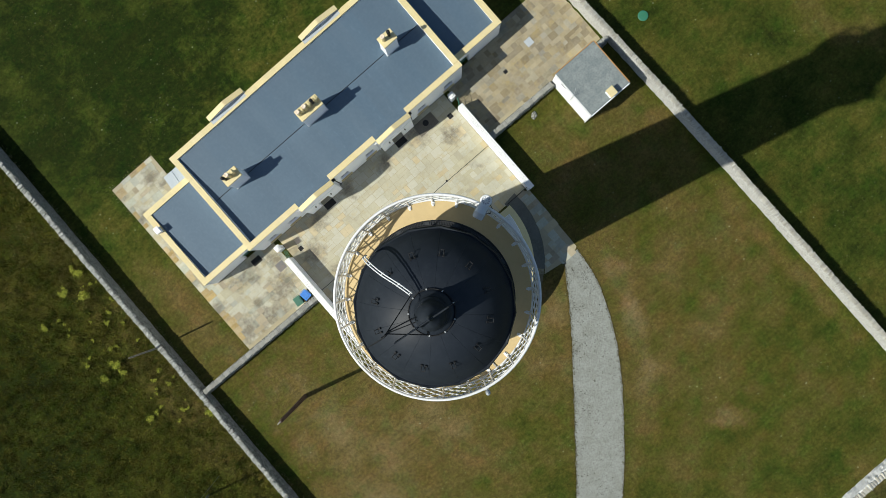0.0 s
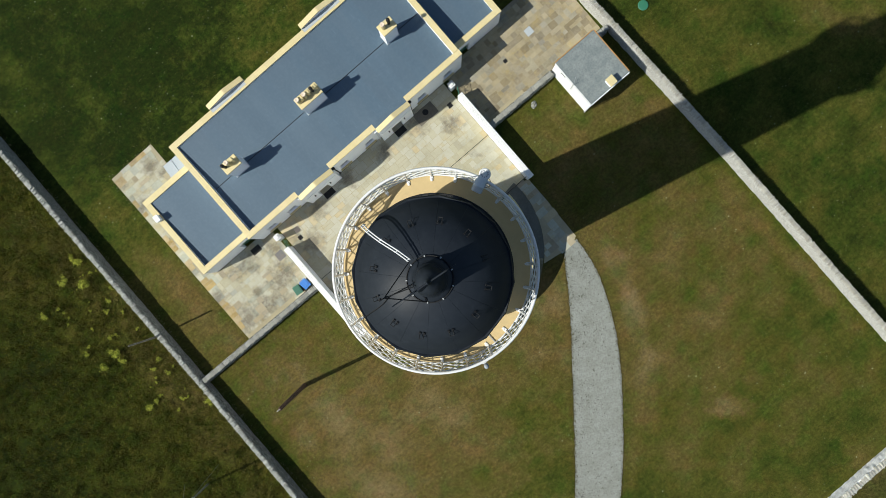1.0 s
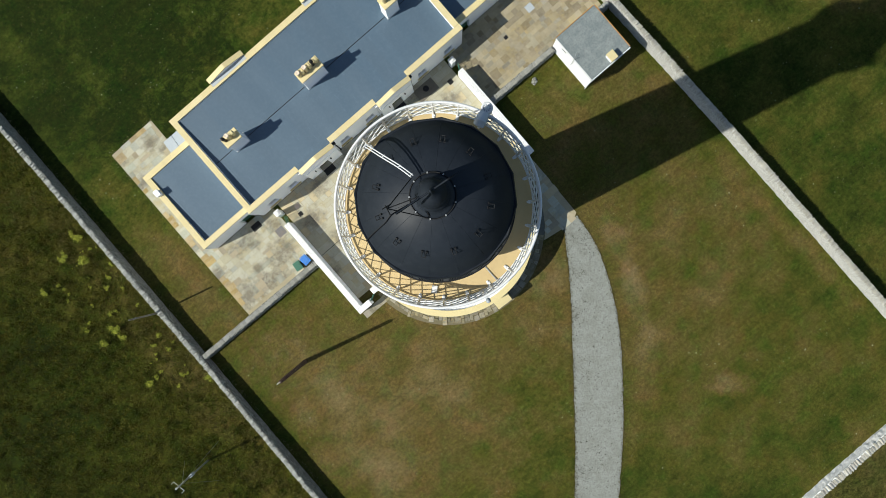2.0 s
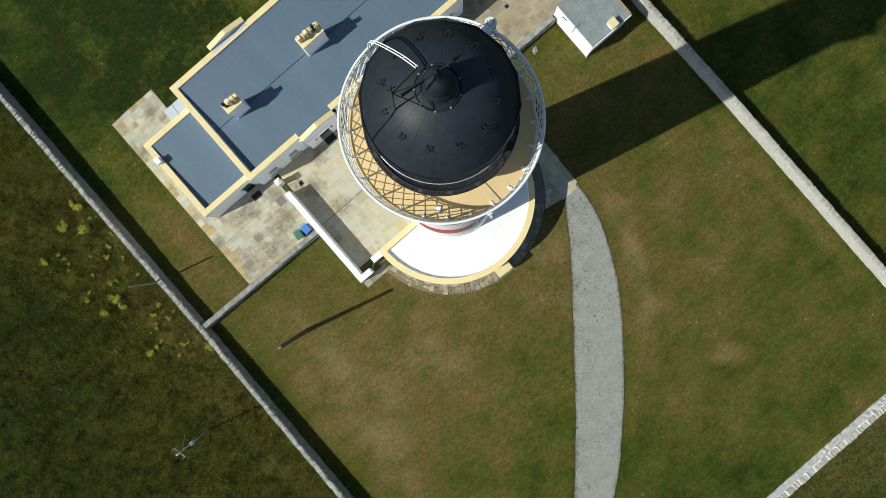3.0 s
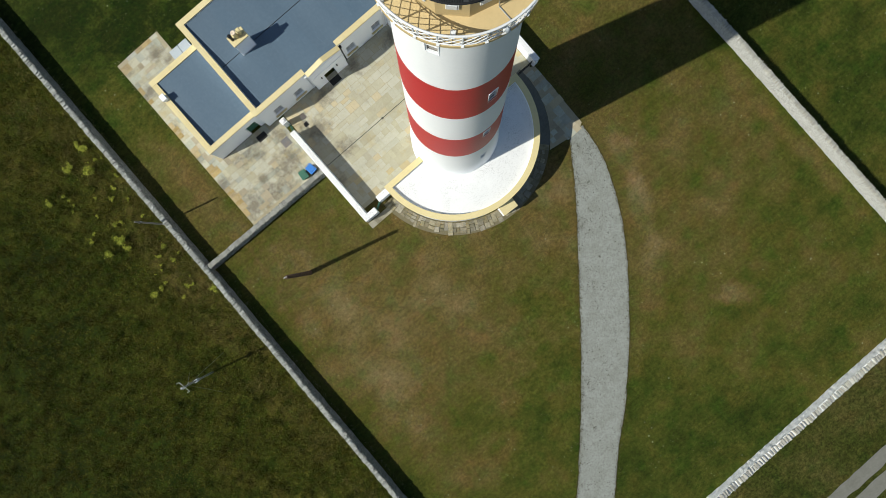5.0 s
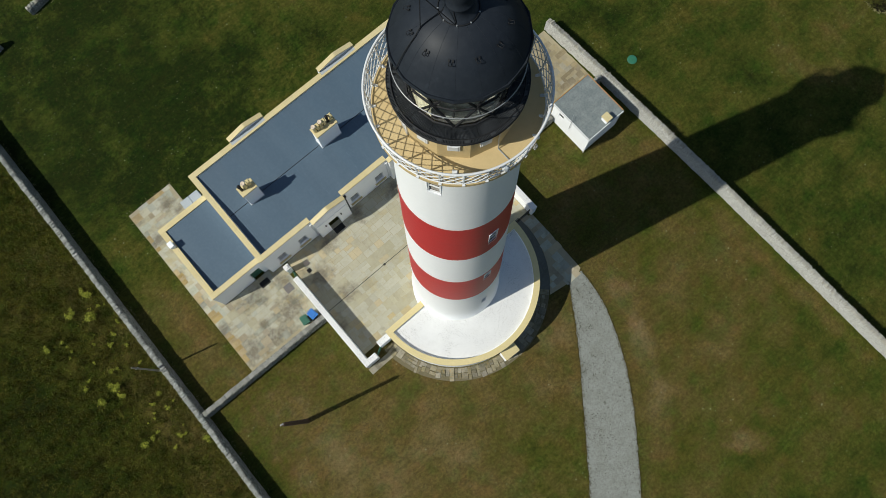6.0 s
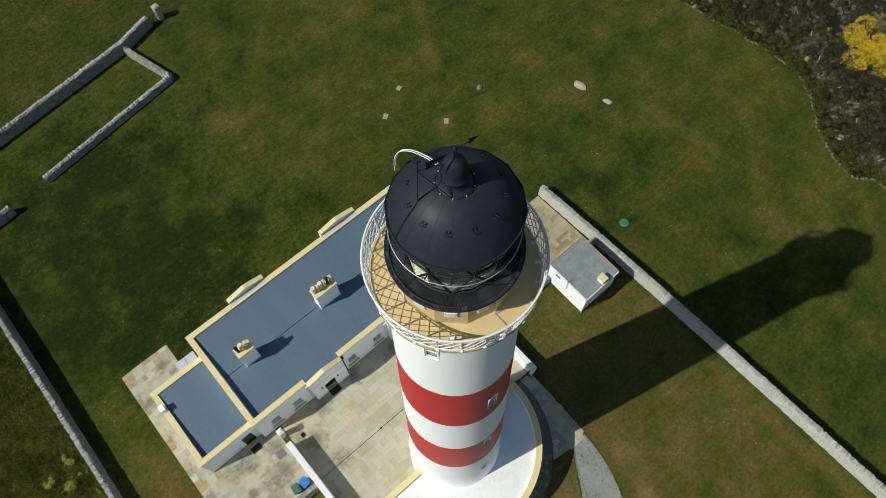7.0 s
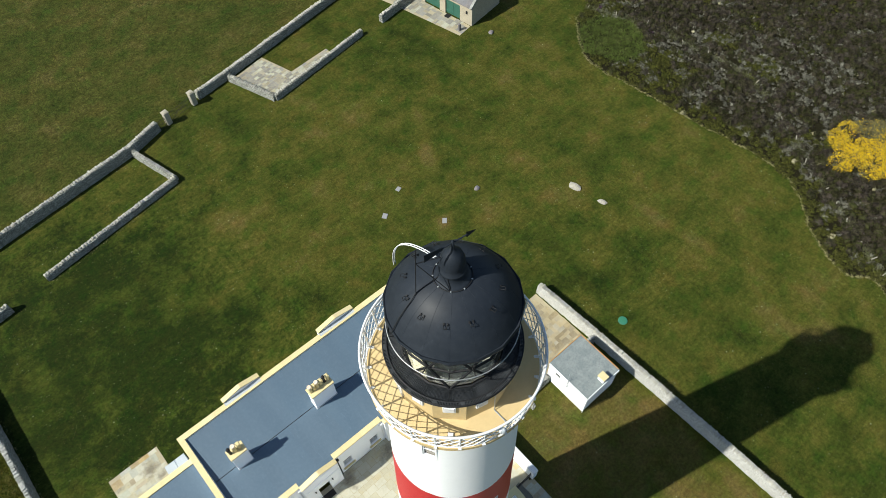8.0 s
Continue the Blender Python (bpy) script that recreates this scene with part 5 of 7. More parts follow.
def stone_wall(name, label, pts, height, width=0.5, pitch=0.25, cope=0.75, pale=False, slabs=False, crest=False, face=None):
    """A dry-stone wall with battered, uneven faces and a row of upright cope stones."""
    rng = random.Random(name)
    w = tagged(new(name), label, "wall", "dry-stone walls", "structure")
    tall = height if isinstance(height, tuple) else (height,) * len(pts)
    for leg, ((xa, ya), (xb, yb)) in enumerate(zip(pts, pts[1:])):
        d = math.hypot(xb - xa, yb - ya)
        m = Matrix.Translation((xa, ya, 0)) @ Matrix.Rotation(math.atan2(yb - ya, xb - xa), 4, "Z")
        k = max(2, int(d / 0.22))
        ha, hb = tall[leg], tall[leg + 1]
        rows = [(-width / 2 - 0.09, -0.05), (-width / 2 - 0.06, 0.33), (-width / 2 - 0.03, 0.66), (-width / 2, 1.0), (width / 2, 1.0), (width / 2 + 0.03, 0.66), (width / 2 + 0.06, 0.33), (width / 2 + 0.09, -0.05)]
        vs, fs = [], []
        for i in range(k + 1):
            for y, z in rows:
                j = rng.uniform(-0.035, 0.035)
                vs.append(m @ Vector((d * i / k + rng.uniform(-0.03, 0.03) * (0 < i < k), y + j, z * (ha + (hb - ha) * i / k - 0.22) + rng.uniform(-0.03, 0.03) * (z > 0))))
        r = len(rows)
        for i in range(k):
            for j in range(r - 1):
                fs.append((i * r + j, (i + 1) * r + j, (i + 1) * r + j + 1, i * r + j + 1))
        fs += [tuple(range(r)), tuple(k * r + j for j in range(r))[::-1]]
        me = bpy.data.meshes.new("wall_body")
        me.from_pydata(vs, [], fs)
        me.materials.append(face or (PALE_STONE if pale else STONE))
        part("wall_body", me, None, w, "coursed grey rubble wall face")
        s = pitch / 2
        while s < d:
            p = m @ Vector((s, rng.uniform(-0.03, 0.03), ha + (hb - ha) * s / d - 0.26))
            mm = Matrix.Translation(p) @ Matrix.Rotation(math.atan2(yb - ya, xb - xa) + rng.uniform(-0.2, 0.2), 4, "Z") @ Matrix.Rotation(rng.uniform(-0.28, 0.28), 4, "Y") @ Matrix.Diagonal((rng.uniform(0.7, 1.45) * (0.62 if pale or crest else 1.0) * pitch / 0.19, rng.uniform(0.68, 1.14) * width / 0.45, rng.uniform(0.5, 1.35) * cope, 1))
            if pale:
                mm = Matrix.Translation(p) @ Matrix.Rotation(math.atan2(yb - ya, xb - xa) + rng.uniform(-0.12, 0.12), 4, "Z") @ Matrix.Rotation(rng.uniform(-0.25, 0.25), 4, "Y") @ Matrix.Diagonal((pitch / 0.14 * rng.uniform(0.45, 0.85), rng.uniform(1.0, 1.4) * width / 0.45, rng.uniform(0.75, 1.25) * cope, 1))
            elif slabs:
                mm = Matrix.Translation(p + Vector((0, 0, 0.02))) @ Matrix.Rotation(math.atan2(yb - ya, xb - xa) + rng.uniform(-0.09, 0.09), 4, "Z") @ Matrix.Diagonal((pitch / 0.16 * rng.uniform(1.05, 1.3), rng.uniform(1.0, 1.1) * width / 0.45, rng.uniform(0.36, 0.44), 1))
            part("cope_stone", rng.choice(PALE_COPES if pale or crest else SLAB_COPES if slabs else COPES), None, w, m=mm)
            s += pitch * rng.uniform(0.85, 1.15)
    return w


stone_wall("wall_meadow", "grey dry-stone boundary wall beside the meadow", [(-22.1, 47.5), (-22.0, 30), (-22.1, 5.0), (-22.3, -15), (-22.65, -35.8)], (1.75, 1.55, 1.25, 1.5, 1.5), 0.43, 0.15, 0.6)
stone_wall("wall_east_boundary", "pale dry-stone boundary wall across the lawn", [(21.15, 12.0), (21.42, 5.5), (21.8, -9.2), (22.05, -35.0)], 1.5, 0.40, 0.19, 0.95, pale=True, face=LIME_STONE)
stone_wall("wall_south", "pale dry-stone boundary wall at the garden's foot", [(-22.6, -36.1), (-18.2, -36.0)], 1.1, 0.5, 0.26)
stone_wall("wall_south_east", "pale dry-stone boundary wall at the garden's foot", [(-12.8, -35.89), (21.8, -35.10)], 1.05, 0.52, 0.27, pale=True)
stone_wall("wall_terrace", "low grey stone wall along the terrace", [(-21.8, 4.95), (-9.95, 4.80)], 1.1, 0.44, 0.30, slabs=True)
stone_wall("wall_shed", "low grey stone wall running to the shed", [(9.05, 5.40), (15.45, 5.35)], 1.15, 0.44, 0.30, slabs=True)
stone_wall("wall_shed_link", "short stone wall between shed and boundary", [(19.35, 5.25), (21.0, 5.25)], 1.2, 0.4, 0.28, 0.7)
stone_wall("wall_north", "grey dry-stone wall against the pasture", [(-70, 43.05), (-13.97, 50.65), (0.82, 52.65), (4.67, 53.9)], 1.45, 0.5, 0.30, crest=True)
stone_wall("wall_north_east", "grey dry-stone wall against the pasture", [(10.3, 55.2), (14.7, 55.85), (29.21, 58.5), (50, 62.2)], 1.25, 0.5, 0.30, crest=True)
stone_wall("wall_pen", "low dry-stone wall of a garden pen", [(0.93, 52.3), (2.51, 46.15), (-12.72, 43.72)], 0.92, 0.45, 0.30, crest=True)
stone_wall("wall_pen_west", "low dry-stone wall end", [(-16.51, 42.75), (-21.8, 42.0)], 1.25, 0.45, 0.30, crest=True)
stone_wall("wall_yard", "low dry-stone wall of a paved yard", [(14.62, 55.4), (16.78, 49.1), (30.79, 51.4)], 0.95, 0.45, 0.30, crest=True)
stone_wall("wall_yard_east", "low dry-stone wall beside the garage", [(33.9, 51.55), (39.6, 52.5)], 1.25, 0.45, 0.30, crest=True)


PIER = surface("tan_pier_stone", (0.36, 0.33, 0.26), (0.26, 0.24, 0.185), (0.44, 0.41, 0.33), 0.9, 0, 1.5, 7.0, 0.6, 0.02, 0.7)


def gate_pier(x, y, turn, h, material, label):
    p = thing("gate_pier", label, "gate pier", pose(x, y, 0, 0, 0, turn), group="gate piers")
    wide = 0.20 if material is WHITE else 0.29
    bm = bmesh.new()
    box(bm, -wide, wide, -wide, wide, 0, h - 0.16, bevel=0.02)
    part("shaft", bm, material, p)
    bm = bmesh.new()
    box(bm, -wide - 0.05, wide + 0.05, -wide - 0.05, wide + 0.05, h - 0.16, h - 0.04, bevel=0.02)
    box(bm, -wide + 0.05, wide - 0.05, -wide + 0.05, wide - 0.05, h - 0.04, h + 0.05, bevel=0.03)
    part("cap", bm, WHITE_WORN if material is WHITE else PIER, p)
    return p


gate_pier(6.0, 54.0, 10, 1.75, PIER, "square grey stone gate pier")
gate_pier(9.6, 54.75, 10, 1.8, PIER, "square grey stone gate pier")
gate_pier(-9.62, 9.72, 0, 1.55, WHITE, "white painted gate pier by the house wall")
gate_pier(8.70, 9.80, 0, 1.55, WHITE, "white painted gate pier by the house wall")


def iron_gate(x, y, turn, length, height, material, label, bars=9):
    """A barred iron gate with rails, uprights and two braces."""
    gt = thing("gate", label, "gate", pose(x, y, 0, 0, 0, turn), group="iron gates")
    bm = bmesh.new()
    for z in (0.12, height * 0.55, height):
        tube(bm, [(0, 0, z), (length, 0, z)], 0.022, 6)
    for q in (0, length):
        tube(bm, [(q, 0, 0.08), (q, 0, height + 0.05)], 0.028, 6)
    part("gate_frame", bm, material, gt)
    for i in range(1, bars):
        bm = bmesh.new()
        tube(bm, [(length * i / bars, 0, 0.12), (length * i / bars, 0, height)], 0.011, 5)
        part("bar", bm, material, gt)
    for a, b in (((0, 0.12), (length, height)), ((0, height), (length, 0.12))):
        bm = bmesh.new()
        tube(bm, [(a[0], 0.015, a[1]), (b[0], 0.015, b[1])], 0.014, 5)
        part("brace", bm, material, gt)
    return gt


iron_gate(6.35, 54.08, 12, 2.9, 1.25, IRON, "dark iron field gate between stone piers")
iron_gate(4.85, 53.6, 15, 0.85, 1.2, IRON, "small dark iron wicket gate", 5)
iron_gate(-9.62, 8.62, 75, 0.68, 1.2, GREEN, "green iron gate by the house", 6)
iron_gate(8.70, 8.85, 62, 0.62, 1.2, GREEN, "green iron gate by the house", 6)
iron_gate(-8.58, -0.36, 28, 0.78, 1.15, GREEN, "green iron gate beside the round store", 6)
iron_gate(6.45, 0.42, 1, 2.0, 1.1, IRON, "dark iron gate between store and wall", 12)

# ---- shed ----
shed = thing("shed", "white rendered shed with grey felt roof", "shed")
SX0, SX1, SY0, SY1, ST = 15.58, 19.30, 1.38, 5.52, 2.85
bm = bmesh.new()
wall_run(bm, (SX0, SY0), (SX1, SY0), 0.25, 0, ST)
wall_run(bm, (SX1, SY1), (SX0, SY1), 0.25, 0, ST)
box(bm, SX1 - 0.25, SX1, SY0 + 0.25, SY1 - 0.25, 0, ST)
wall_run(bm, (SX0, SY1 - 0.25), (SX0, SY0 + 0.25), 0.25, 0, ST, [(0.5, 1.0, 1.75, 2.3)])
part("wall", bm, WHITE, shed, "white rendered wall")
bm = bmesh.new()
box(bm, SX0 - 0.04, SX1 + 0.06, SY0 - 0.02, SY1 + 0.05, ST + 0.003, ST + 0.14, bevel=0.02)
part("roof", bm, FELT, shed, "grey mineral felt flat roof")
for x0, x1, y0, y1, mm in ((SX1 + 0.06, SX1 + 0.12, SY0 + 0.02, SY1 + 0.05, ORANGE), (SX0, SX1, SY1 + 0.05, SY1 + 0.10, ORANGE), (SX0 - 0.02, SX1 + 0.03, SY0 - 0.10, SY0 - 0.02, RAIL), (SX0 - 0.10, SX0 - 0.04, SY0, SY1, RAIL)):
    bm = bmesh.new()
    box(bm, x0, x1, y0, y1, ST - 0.10, ST + 0.165, bevel=0.008)
    part("fascia", bm, mm, shed)
bm = bmesh.new()
box(bm, -0.26, 0.26, -0.3, 0.3, ST + 0.1, ST + 0.66, bevel=0.015)
sc = part("shaft", bm, WHITE, shed, "short white chimney stack", pose(17.70, 1.72, 0))
bm = bmesh.new()
box(bm, -0.32, 0.32, -0.36, 0.36, ST + 0.66, ST + 0.78, bevel=0.02)
part("cap", bm, CREAM, sc, "cream chimney cap")
bm = bmesh.new()
box(bm, SX0 + 0.10, SX0 + 0.13, 4.22, 4.92, 1.68, 2.36)
part("window", bm, DARK, shed, "small dark window")
bm = bmesh.new()
tube(bm, [(15.46, 3.4, 1.6), (15.46, 3.4, 3.5)], 0.022, 6)
tube(bm, [(15.46, 3.4, 3.3), (15.9, 3.7, 3.3)], 0.014, 5)
part("aerial", bm, GREY, shed, "thin aerial on the wall")
bm = bmesh.new()
tube(bm, [(SX0 - 0.07, SY0 - 0.05, 0.05), (SX0 - 0.07, SY0 - 0.05, ST - 0.1)], 0.035, 8)
part("downpipe", bm, RAIL, shed)


# ---- things on the terrace and courtyard ----
def wheelie_bin(x, y, turn, material, label):
    b = thing("wheelie_bin", label, "bin", pose(x, y, 0.045, 0, 0, turn), group="bins by the wall")
    bm = bmesh.new()
    vs = [bm.verts.new(p) for p in ((-0.22, -0.25, 0.06), (0.22, -0.25, 0.06), (0.22, 0.25, 0.06), (-0.22, 0.25, 0.06), (-0.29, -0.34, 0.95), (0.29, -0.34, 0.95), (0.29, 0.36, 0.95), (-0.29, 0.36, 0.95))]
    for f in ((3, 2, 1, 0), (4, 5, 6, 7), (0, 1, 5, 4), (1, 2, 6, 5), (2, 3, 7, 6), (3, 0, 4, 7)):
        bm.faces.new([vs[i] for i in f])
    bmesh.ops.bevel(bm, geom=list(bm.edges), offset=0.03, segments=2, affect="EDGES")
    part("body", bm, material, b)
    bm = bmesh.new()
    box(bm, -0.31, 0.31, -0.38, 0.36, 0.955, 1.03, bevel=0.03)
    box(bm, -0.22, 0.22, -0.26, 0.2, 1.02, 1.06, bevel=0.015)
    part("lid", bm, material, b)
    bm = bmesh.new()
    tube(bm, [(-0.24, 0.42, 0.93), (0.24, 0.42, 0.93)], 0.018, 6)
    part("handle", bm, material, b)
    for sx in (-0.26, 0.26):
        bm = bmesh.new()
        lathe(bm, [(0.01, -0.03), (0.10, -0.03), (0.10, 0.03), (0.01, 0.03)], FULL(16))
        part("wheel", bm, RUBBER, b, m=Matrix.Translation((sx, 0.26, 0.10)) @ Matrix.Rotation(radians(90), 4, "Y"))


wheelie_bin(-10.45, 5.52, 8, BLUE, "blue plastic wheelie bin beside the stone wall")
wheelie_bin(-11.20, 5.55, -6, GREEN, "dark green plastic wheelie bin beside the stone wall")


def floor_mat(x, y, w, d):
    bm = bmesh.new()
    box(bm, -w / 2, w / 2, -d / 2, d / 2, 0, 0.022, bevel=0.006)
    solid("door_mat", bm, RUBBER, "black ribbed rubber door mat on the flags", "mat", pose(x, y, 0.05), "door mats")


floor_mat(-4.30, 9.86, 0.95, 0.52)
floor_mat(3.35, 9.86, 0.95, 0.52)
floor_mat(-11.85, 10.30, 0.85, 0.55)


def grate(x, y, w, material, label, turn=0):
    g = thing("drain_cover", label, "drain cover", pose(x, y, 0.046, 0, 0, turn), group="drain covers")
    bm = bmesh.new()
    for x0, x1, y0, y1 in ((-w / 2, w / 2, -w / 2, -w / 2 + 0.05), (-w / 2, w / 2, w / 2 - 0.05, w / 2), (-w / 2, -w / 2 + 0.05, -w / 2 + 0.05, w / 2 - 0.05), (w / 2 - 0.05, w / 2, -w / 2 + 0.05, w / 2 - 0.05)):
        box(bm, x0, x1, y0, y1, 0, 0.022)
    part("rim", bm, material, g)
    bm = bmesh.new()
    box(bm, -w / 2 + 0.055, w / 2 - 0.055, -w / 2 + 0.055, w / 2 - 0.055, 0, 0.014)
    for i in range(4):
        box(bm, -w / 2 + 0.08, w / 2 - 0.08, -w / 2 + 0.1 + i * (w - 0.2) / 4, -w / 2 + 0.06 + (i + 0.6) * (w - 0.2) / 4, 0.014, 0.02)
    part("lid", bm, material, g)


for x, y, w, mm, lb in ((-10.63, 8.67, 0.72, SLATE, "square slate-grey drain cover"), (-8.45, 8.70, 0.36, IRON, "small black iron gully grate"), (7.71, 8.83, 0.40, IRON, "small black iron gully grate"), (16.39, 9.17, 0.62, LEAD, "square blue-grey drain cover"), (13.4, 8.6, 0.3, IRON, "small black iron gully grate"), (-8.25, 9.35, 0.42, CLAY, "rusty square drain cover"), (4.07, 5.06, 0.16, IRON, "small black iron gully grate"), (-3.45, 5.02, 0.16, IRON, "small black iron gully grate")):
    grate(x, y, w, mm, lb)
man = thing("manhole", "round iron manhole in a dark concrete square", "manhole", pose(5.80, 9.62, 0.046))
bm = bmesh.new()
box(bm, -0.93, 0.93, -0.55, 0.55, 0, 0.02, bevel=0.006)
part("slab", bm, surface("stained_concrete", (0.14, 0.125, 0.10), (0.09, 0.08, 0.065), (0.2, 0.18, 0.14), 0.9, 0, 1.2, 9.0, 0.4, 0.01), man, "dark stained concrete square")
bm = bmesh.new()
lathe(bm, [(0.01, 0.036), (0.17, 0.036), (0.18, 0.03), (0.23, 0.034), (0.25, 0.02), (0.25, 0.0)], FULL(28))
part("lid", bm, IRON, man, "round iron lid", pose(0.05, 0.1, 0))
bm = bmesh.new()
box(bm, -9.38, 8.46, 5.00, 5.045, 0.03, 0.056)
solid("drain_channel", bm, IRON, "narrow dark slot drain across the courtyard", "drain", kind="structure")


def pole(x, y, h, r, material, label, name="pole"):
    p = thing(name, label, "pole", pose(x, y, 0))
    bm = bmesh.new()
    lathe(bm, [(r * 1.15, -0.1), (r, 1.2), (r * 0.78, h - 0.05), (r * 0.6, h), (0.01, h + 0.01)], FULL(14))
    part("shaft", bm, material, p, smooth=True)
    return p


tp = pole(-16.12, -0.62, 8.0, 0.17, TIMBER, "tall dark brown timber pole on the lawn", "timber_pole")
for i in range(9):
    for s in (1, -1):
        bm = bmesh.new()
        tube(bm, [(s * 0.10, 0, 1.8 + i * 0.62 + 0.2 * (s > 0)), (s * 0.30, 0, 1.8 + i * 0.62 + 0.2 * (s > 0))], 0.014, 5)
        part("climbing_peg", bm, IRON, tp)
bm = bmesh.new()
tube(bm, [(0, 0, 8.0), (-0.02, 0.02, 8.55)], 0.025, 6)
tube(bm, [(-0.14, 0, 8.42), (0.12, 0, 8.46)], 0.018, 6)
part("finial", bm, RAIL, tp, "white metal top fitting")
bm = bmesh.new()
box(bm, -0.24, 0.24, -0.05, 0.05, 3.9, 4.25, bevel=0.01)
part("bracket", bm, TIMBER, tp)
thin = pole(-22.65, 10.25, 5.1, 0.075, FENCE, "thin grey pole outside the wall", "thin_pole")
bm = bmesh.new()
box(bm, -0.12, 0.12, -0.03, 0.03, 4.1, 4.2)
part("bracket", bm, GREY, thin)

mast = pole(-27.45, -1.56, 6.2, 0.07, GREY, "grey weather mast with white instruments in the meadow", "weather_mast")
bm = bmesh.new()
box(bm, -0.15, 0.15, -0.12, 0.12, 3.3, 3.75, bevel=0.02)
part("cabinet", bm, LEAD, mast, "grey instrument cabinet")
bm = bmesh.new()
tube(bm, [(-0.52, 0, 6.0), (0.52, 0, 6.0)], 0.022, 6)
tube(bm, [(0, -0.36, 5.7), (0, 0.36, 5.7)], 0.02, 6)
part("cross_arm", bm, GREY, mast, m=pose(0, 0, 0, 0, 0, 100))
for q in (-0.5, 0.0, 0.5):
    bm = bmesh.new()
    tube(bm, [(q, 0, 6.0), (q, 0, 6.45)], 0.02, 6)
    lathe(bm, [(0.01, 6.4), (0.07, 6.42), (0.085, 6.5), (0.07, 6.58), (0.01, 6.6)], FULL(12))
    part("sensor", bm, RAIL, mast, m=pose(0, 0, 0, 0, 0, 100))
for q in (0, 120, 240):
    bm = bmesh.new()
    tube(bm, [(0, 0, 5.4), (1.9, 0, 0.0)], 0.008, 4)
    part("guy_wire", bm, GREY, mast, m=pose(0, 0, 0, 0, 0, q + 20))


def boulder(x, y, sx, sy, sz, turn, seed, material, label, name="boulder"):
    rng = random.Random(seed)
    bm = bmesh.new()
    bmesh.ops.create_icosphere(bm, subdivisions=2, radius=1.0)
    for v in bm.verts:
        k = 1 + 0.28 * noise.noise(v.co * 1.4 + Vector((seed, 0, 0))) + rng.uniform(-0.05, 0.05)
        v.co = Vector((v.co.x * sx * k, v.co.y * sy * k, max(-0.25, v.co.z) * sz * k))
    solid(name, bm, material, label, "boulder", pose(x, y, 0.02, 0, 0, turn), "boulders on the lawn")


PALE = surface("pale_boulder", (0.36, 0.34, 0.29), (0.25, 0.23, 0.19), (0.16, 0.145, 0.12), 0.9, 0, 1.5, 7.0, 0.5, 0.03)
boulder(32.7, 18.1, 0.74, 0.42, 0.36, -75, 3, PALE, "pale oblong boulder on the lawn")
boulder(33.35, 14.95, 0.50, 0.28, 0.18, -70, 5, PALE, "flat pale boulder on the lawn")
boulder(25.09, 24.65, 0.32, 0.26, 0.24, 10, 8, SLATE, "small dark boulder on the lawn")
boulder(42.62, 41.09, 0.36, 0.30, 0.28, 10, 9, SLATE, "small dark boulder near the garage")
boulder(12.85, 4.45, 0.34, 0.24, 0.16, 40, 11, STONE, "grey stone beside the low wall")


def slab(x, y, w, d, turn, label):
    bm = bmesh.new()
    box(bm, -w / 2, w / 2, -d / 2, d / 2, 0, 0.06, bevel=0.012)
    solid("cover_slab", bm, surface("pale_concrete", (0.24, 0.245, 0.245), (0.17, 0.17, 0.165), (0.30, 0.30, 0.295), 0.9, 0, 2.0, 10.0, 0.3, 0.01), label, "slab", pose(x, y, 0.004, 0, 0, turn), "slabs in the lawn")


slab(19.03, 29.96, 0.55, 0.45, 20, "pale square concrete slab set in grass")
slab(15.86, 28.2, 0.62, 0.5, 35, "pale square concrete slab set in grass")
slab(19.95, 23.8, 0.62, 0.45, 48, "pale concrete slab in a worn patch")
bm = bmesh.new()
lathe(bm, [(0.01, 0.10), (0.36, 0.09), (0.42, 0.06), (0.42, 0.0)], FULL(36))
solid("tank_cover", bm, TEAL, "round green plastic tank cover in the lawn", "tank cover", pose(24.64, 4.74, 0.004))


# ---- garage by the pasture ----
DOOR_GREEN = surface("garage_door_paint", (0.030, 0.115, 0.082), (0.025, 0.10, 0.07), (0.05, 0.14, 0.10), 0.55, 0, 1.5, 9.0, 0.2, 0.003)
garage = thing("garage", "stone garage with green double doors and slate roof", "garage", pose(41.66, 43.50, 0, 0, 0, 9.5))
GL, GD, GE = 14.0, 5.6, 2.45
bm = bmesh.new()
spots = ((1.85, 4.15), (5.05, 7.45), (8.6, 11.0))
wall_run(bm, (0, GL), (0, 0), 0.45, 0, GE, [(GL - b, GL - a, 0, 2.1) for a, b in spots])
box(bm, GD - 0.45, GD, 0, GL, 0, GE)
for y0 in (0, GL - 0.45):
    box(bm, 0.45, GD - 0.45, y0, y0 + 0.45, 0, GE)
    vs = [bm.verts.new(p) for p in ((0, y0, GE), (GD, y0, GE), (GD / 2, y0, GE + 2.0), (0, y0 + 0.45, GE), (GD, y0 + 0.45, GE), (GD / 2, y0 + 0.45, GE + 2.0))]
    for f in ((0, 1, 2), (5, 4, 3), (0, 3, 4, 1), (1, 4, 5, 2), (2, 5, 3, 0)):
        bm.faces.new([vs[i] for i in f])
part("wall", bm, surface("pale_sandstone_rubble", (0.41, 0.365, 0.275), (0.31, 0.275, 0.21), (0.22, 0.195, 0.155), 0.9, 0, 0.8, 5.0, 0.6, 0.04), garage, "pale sandstone rubble wall")
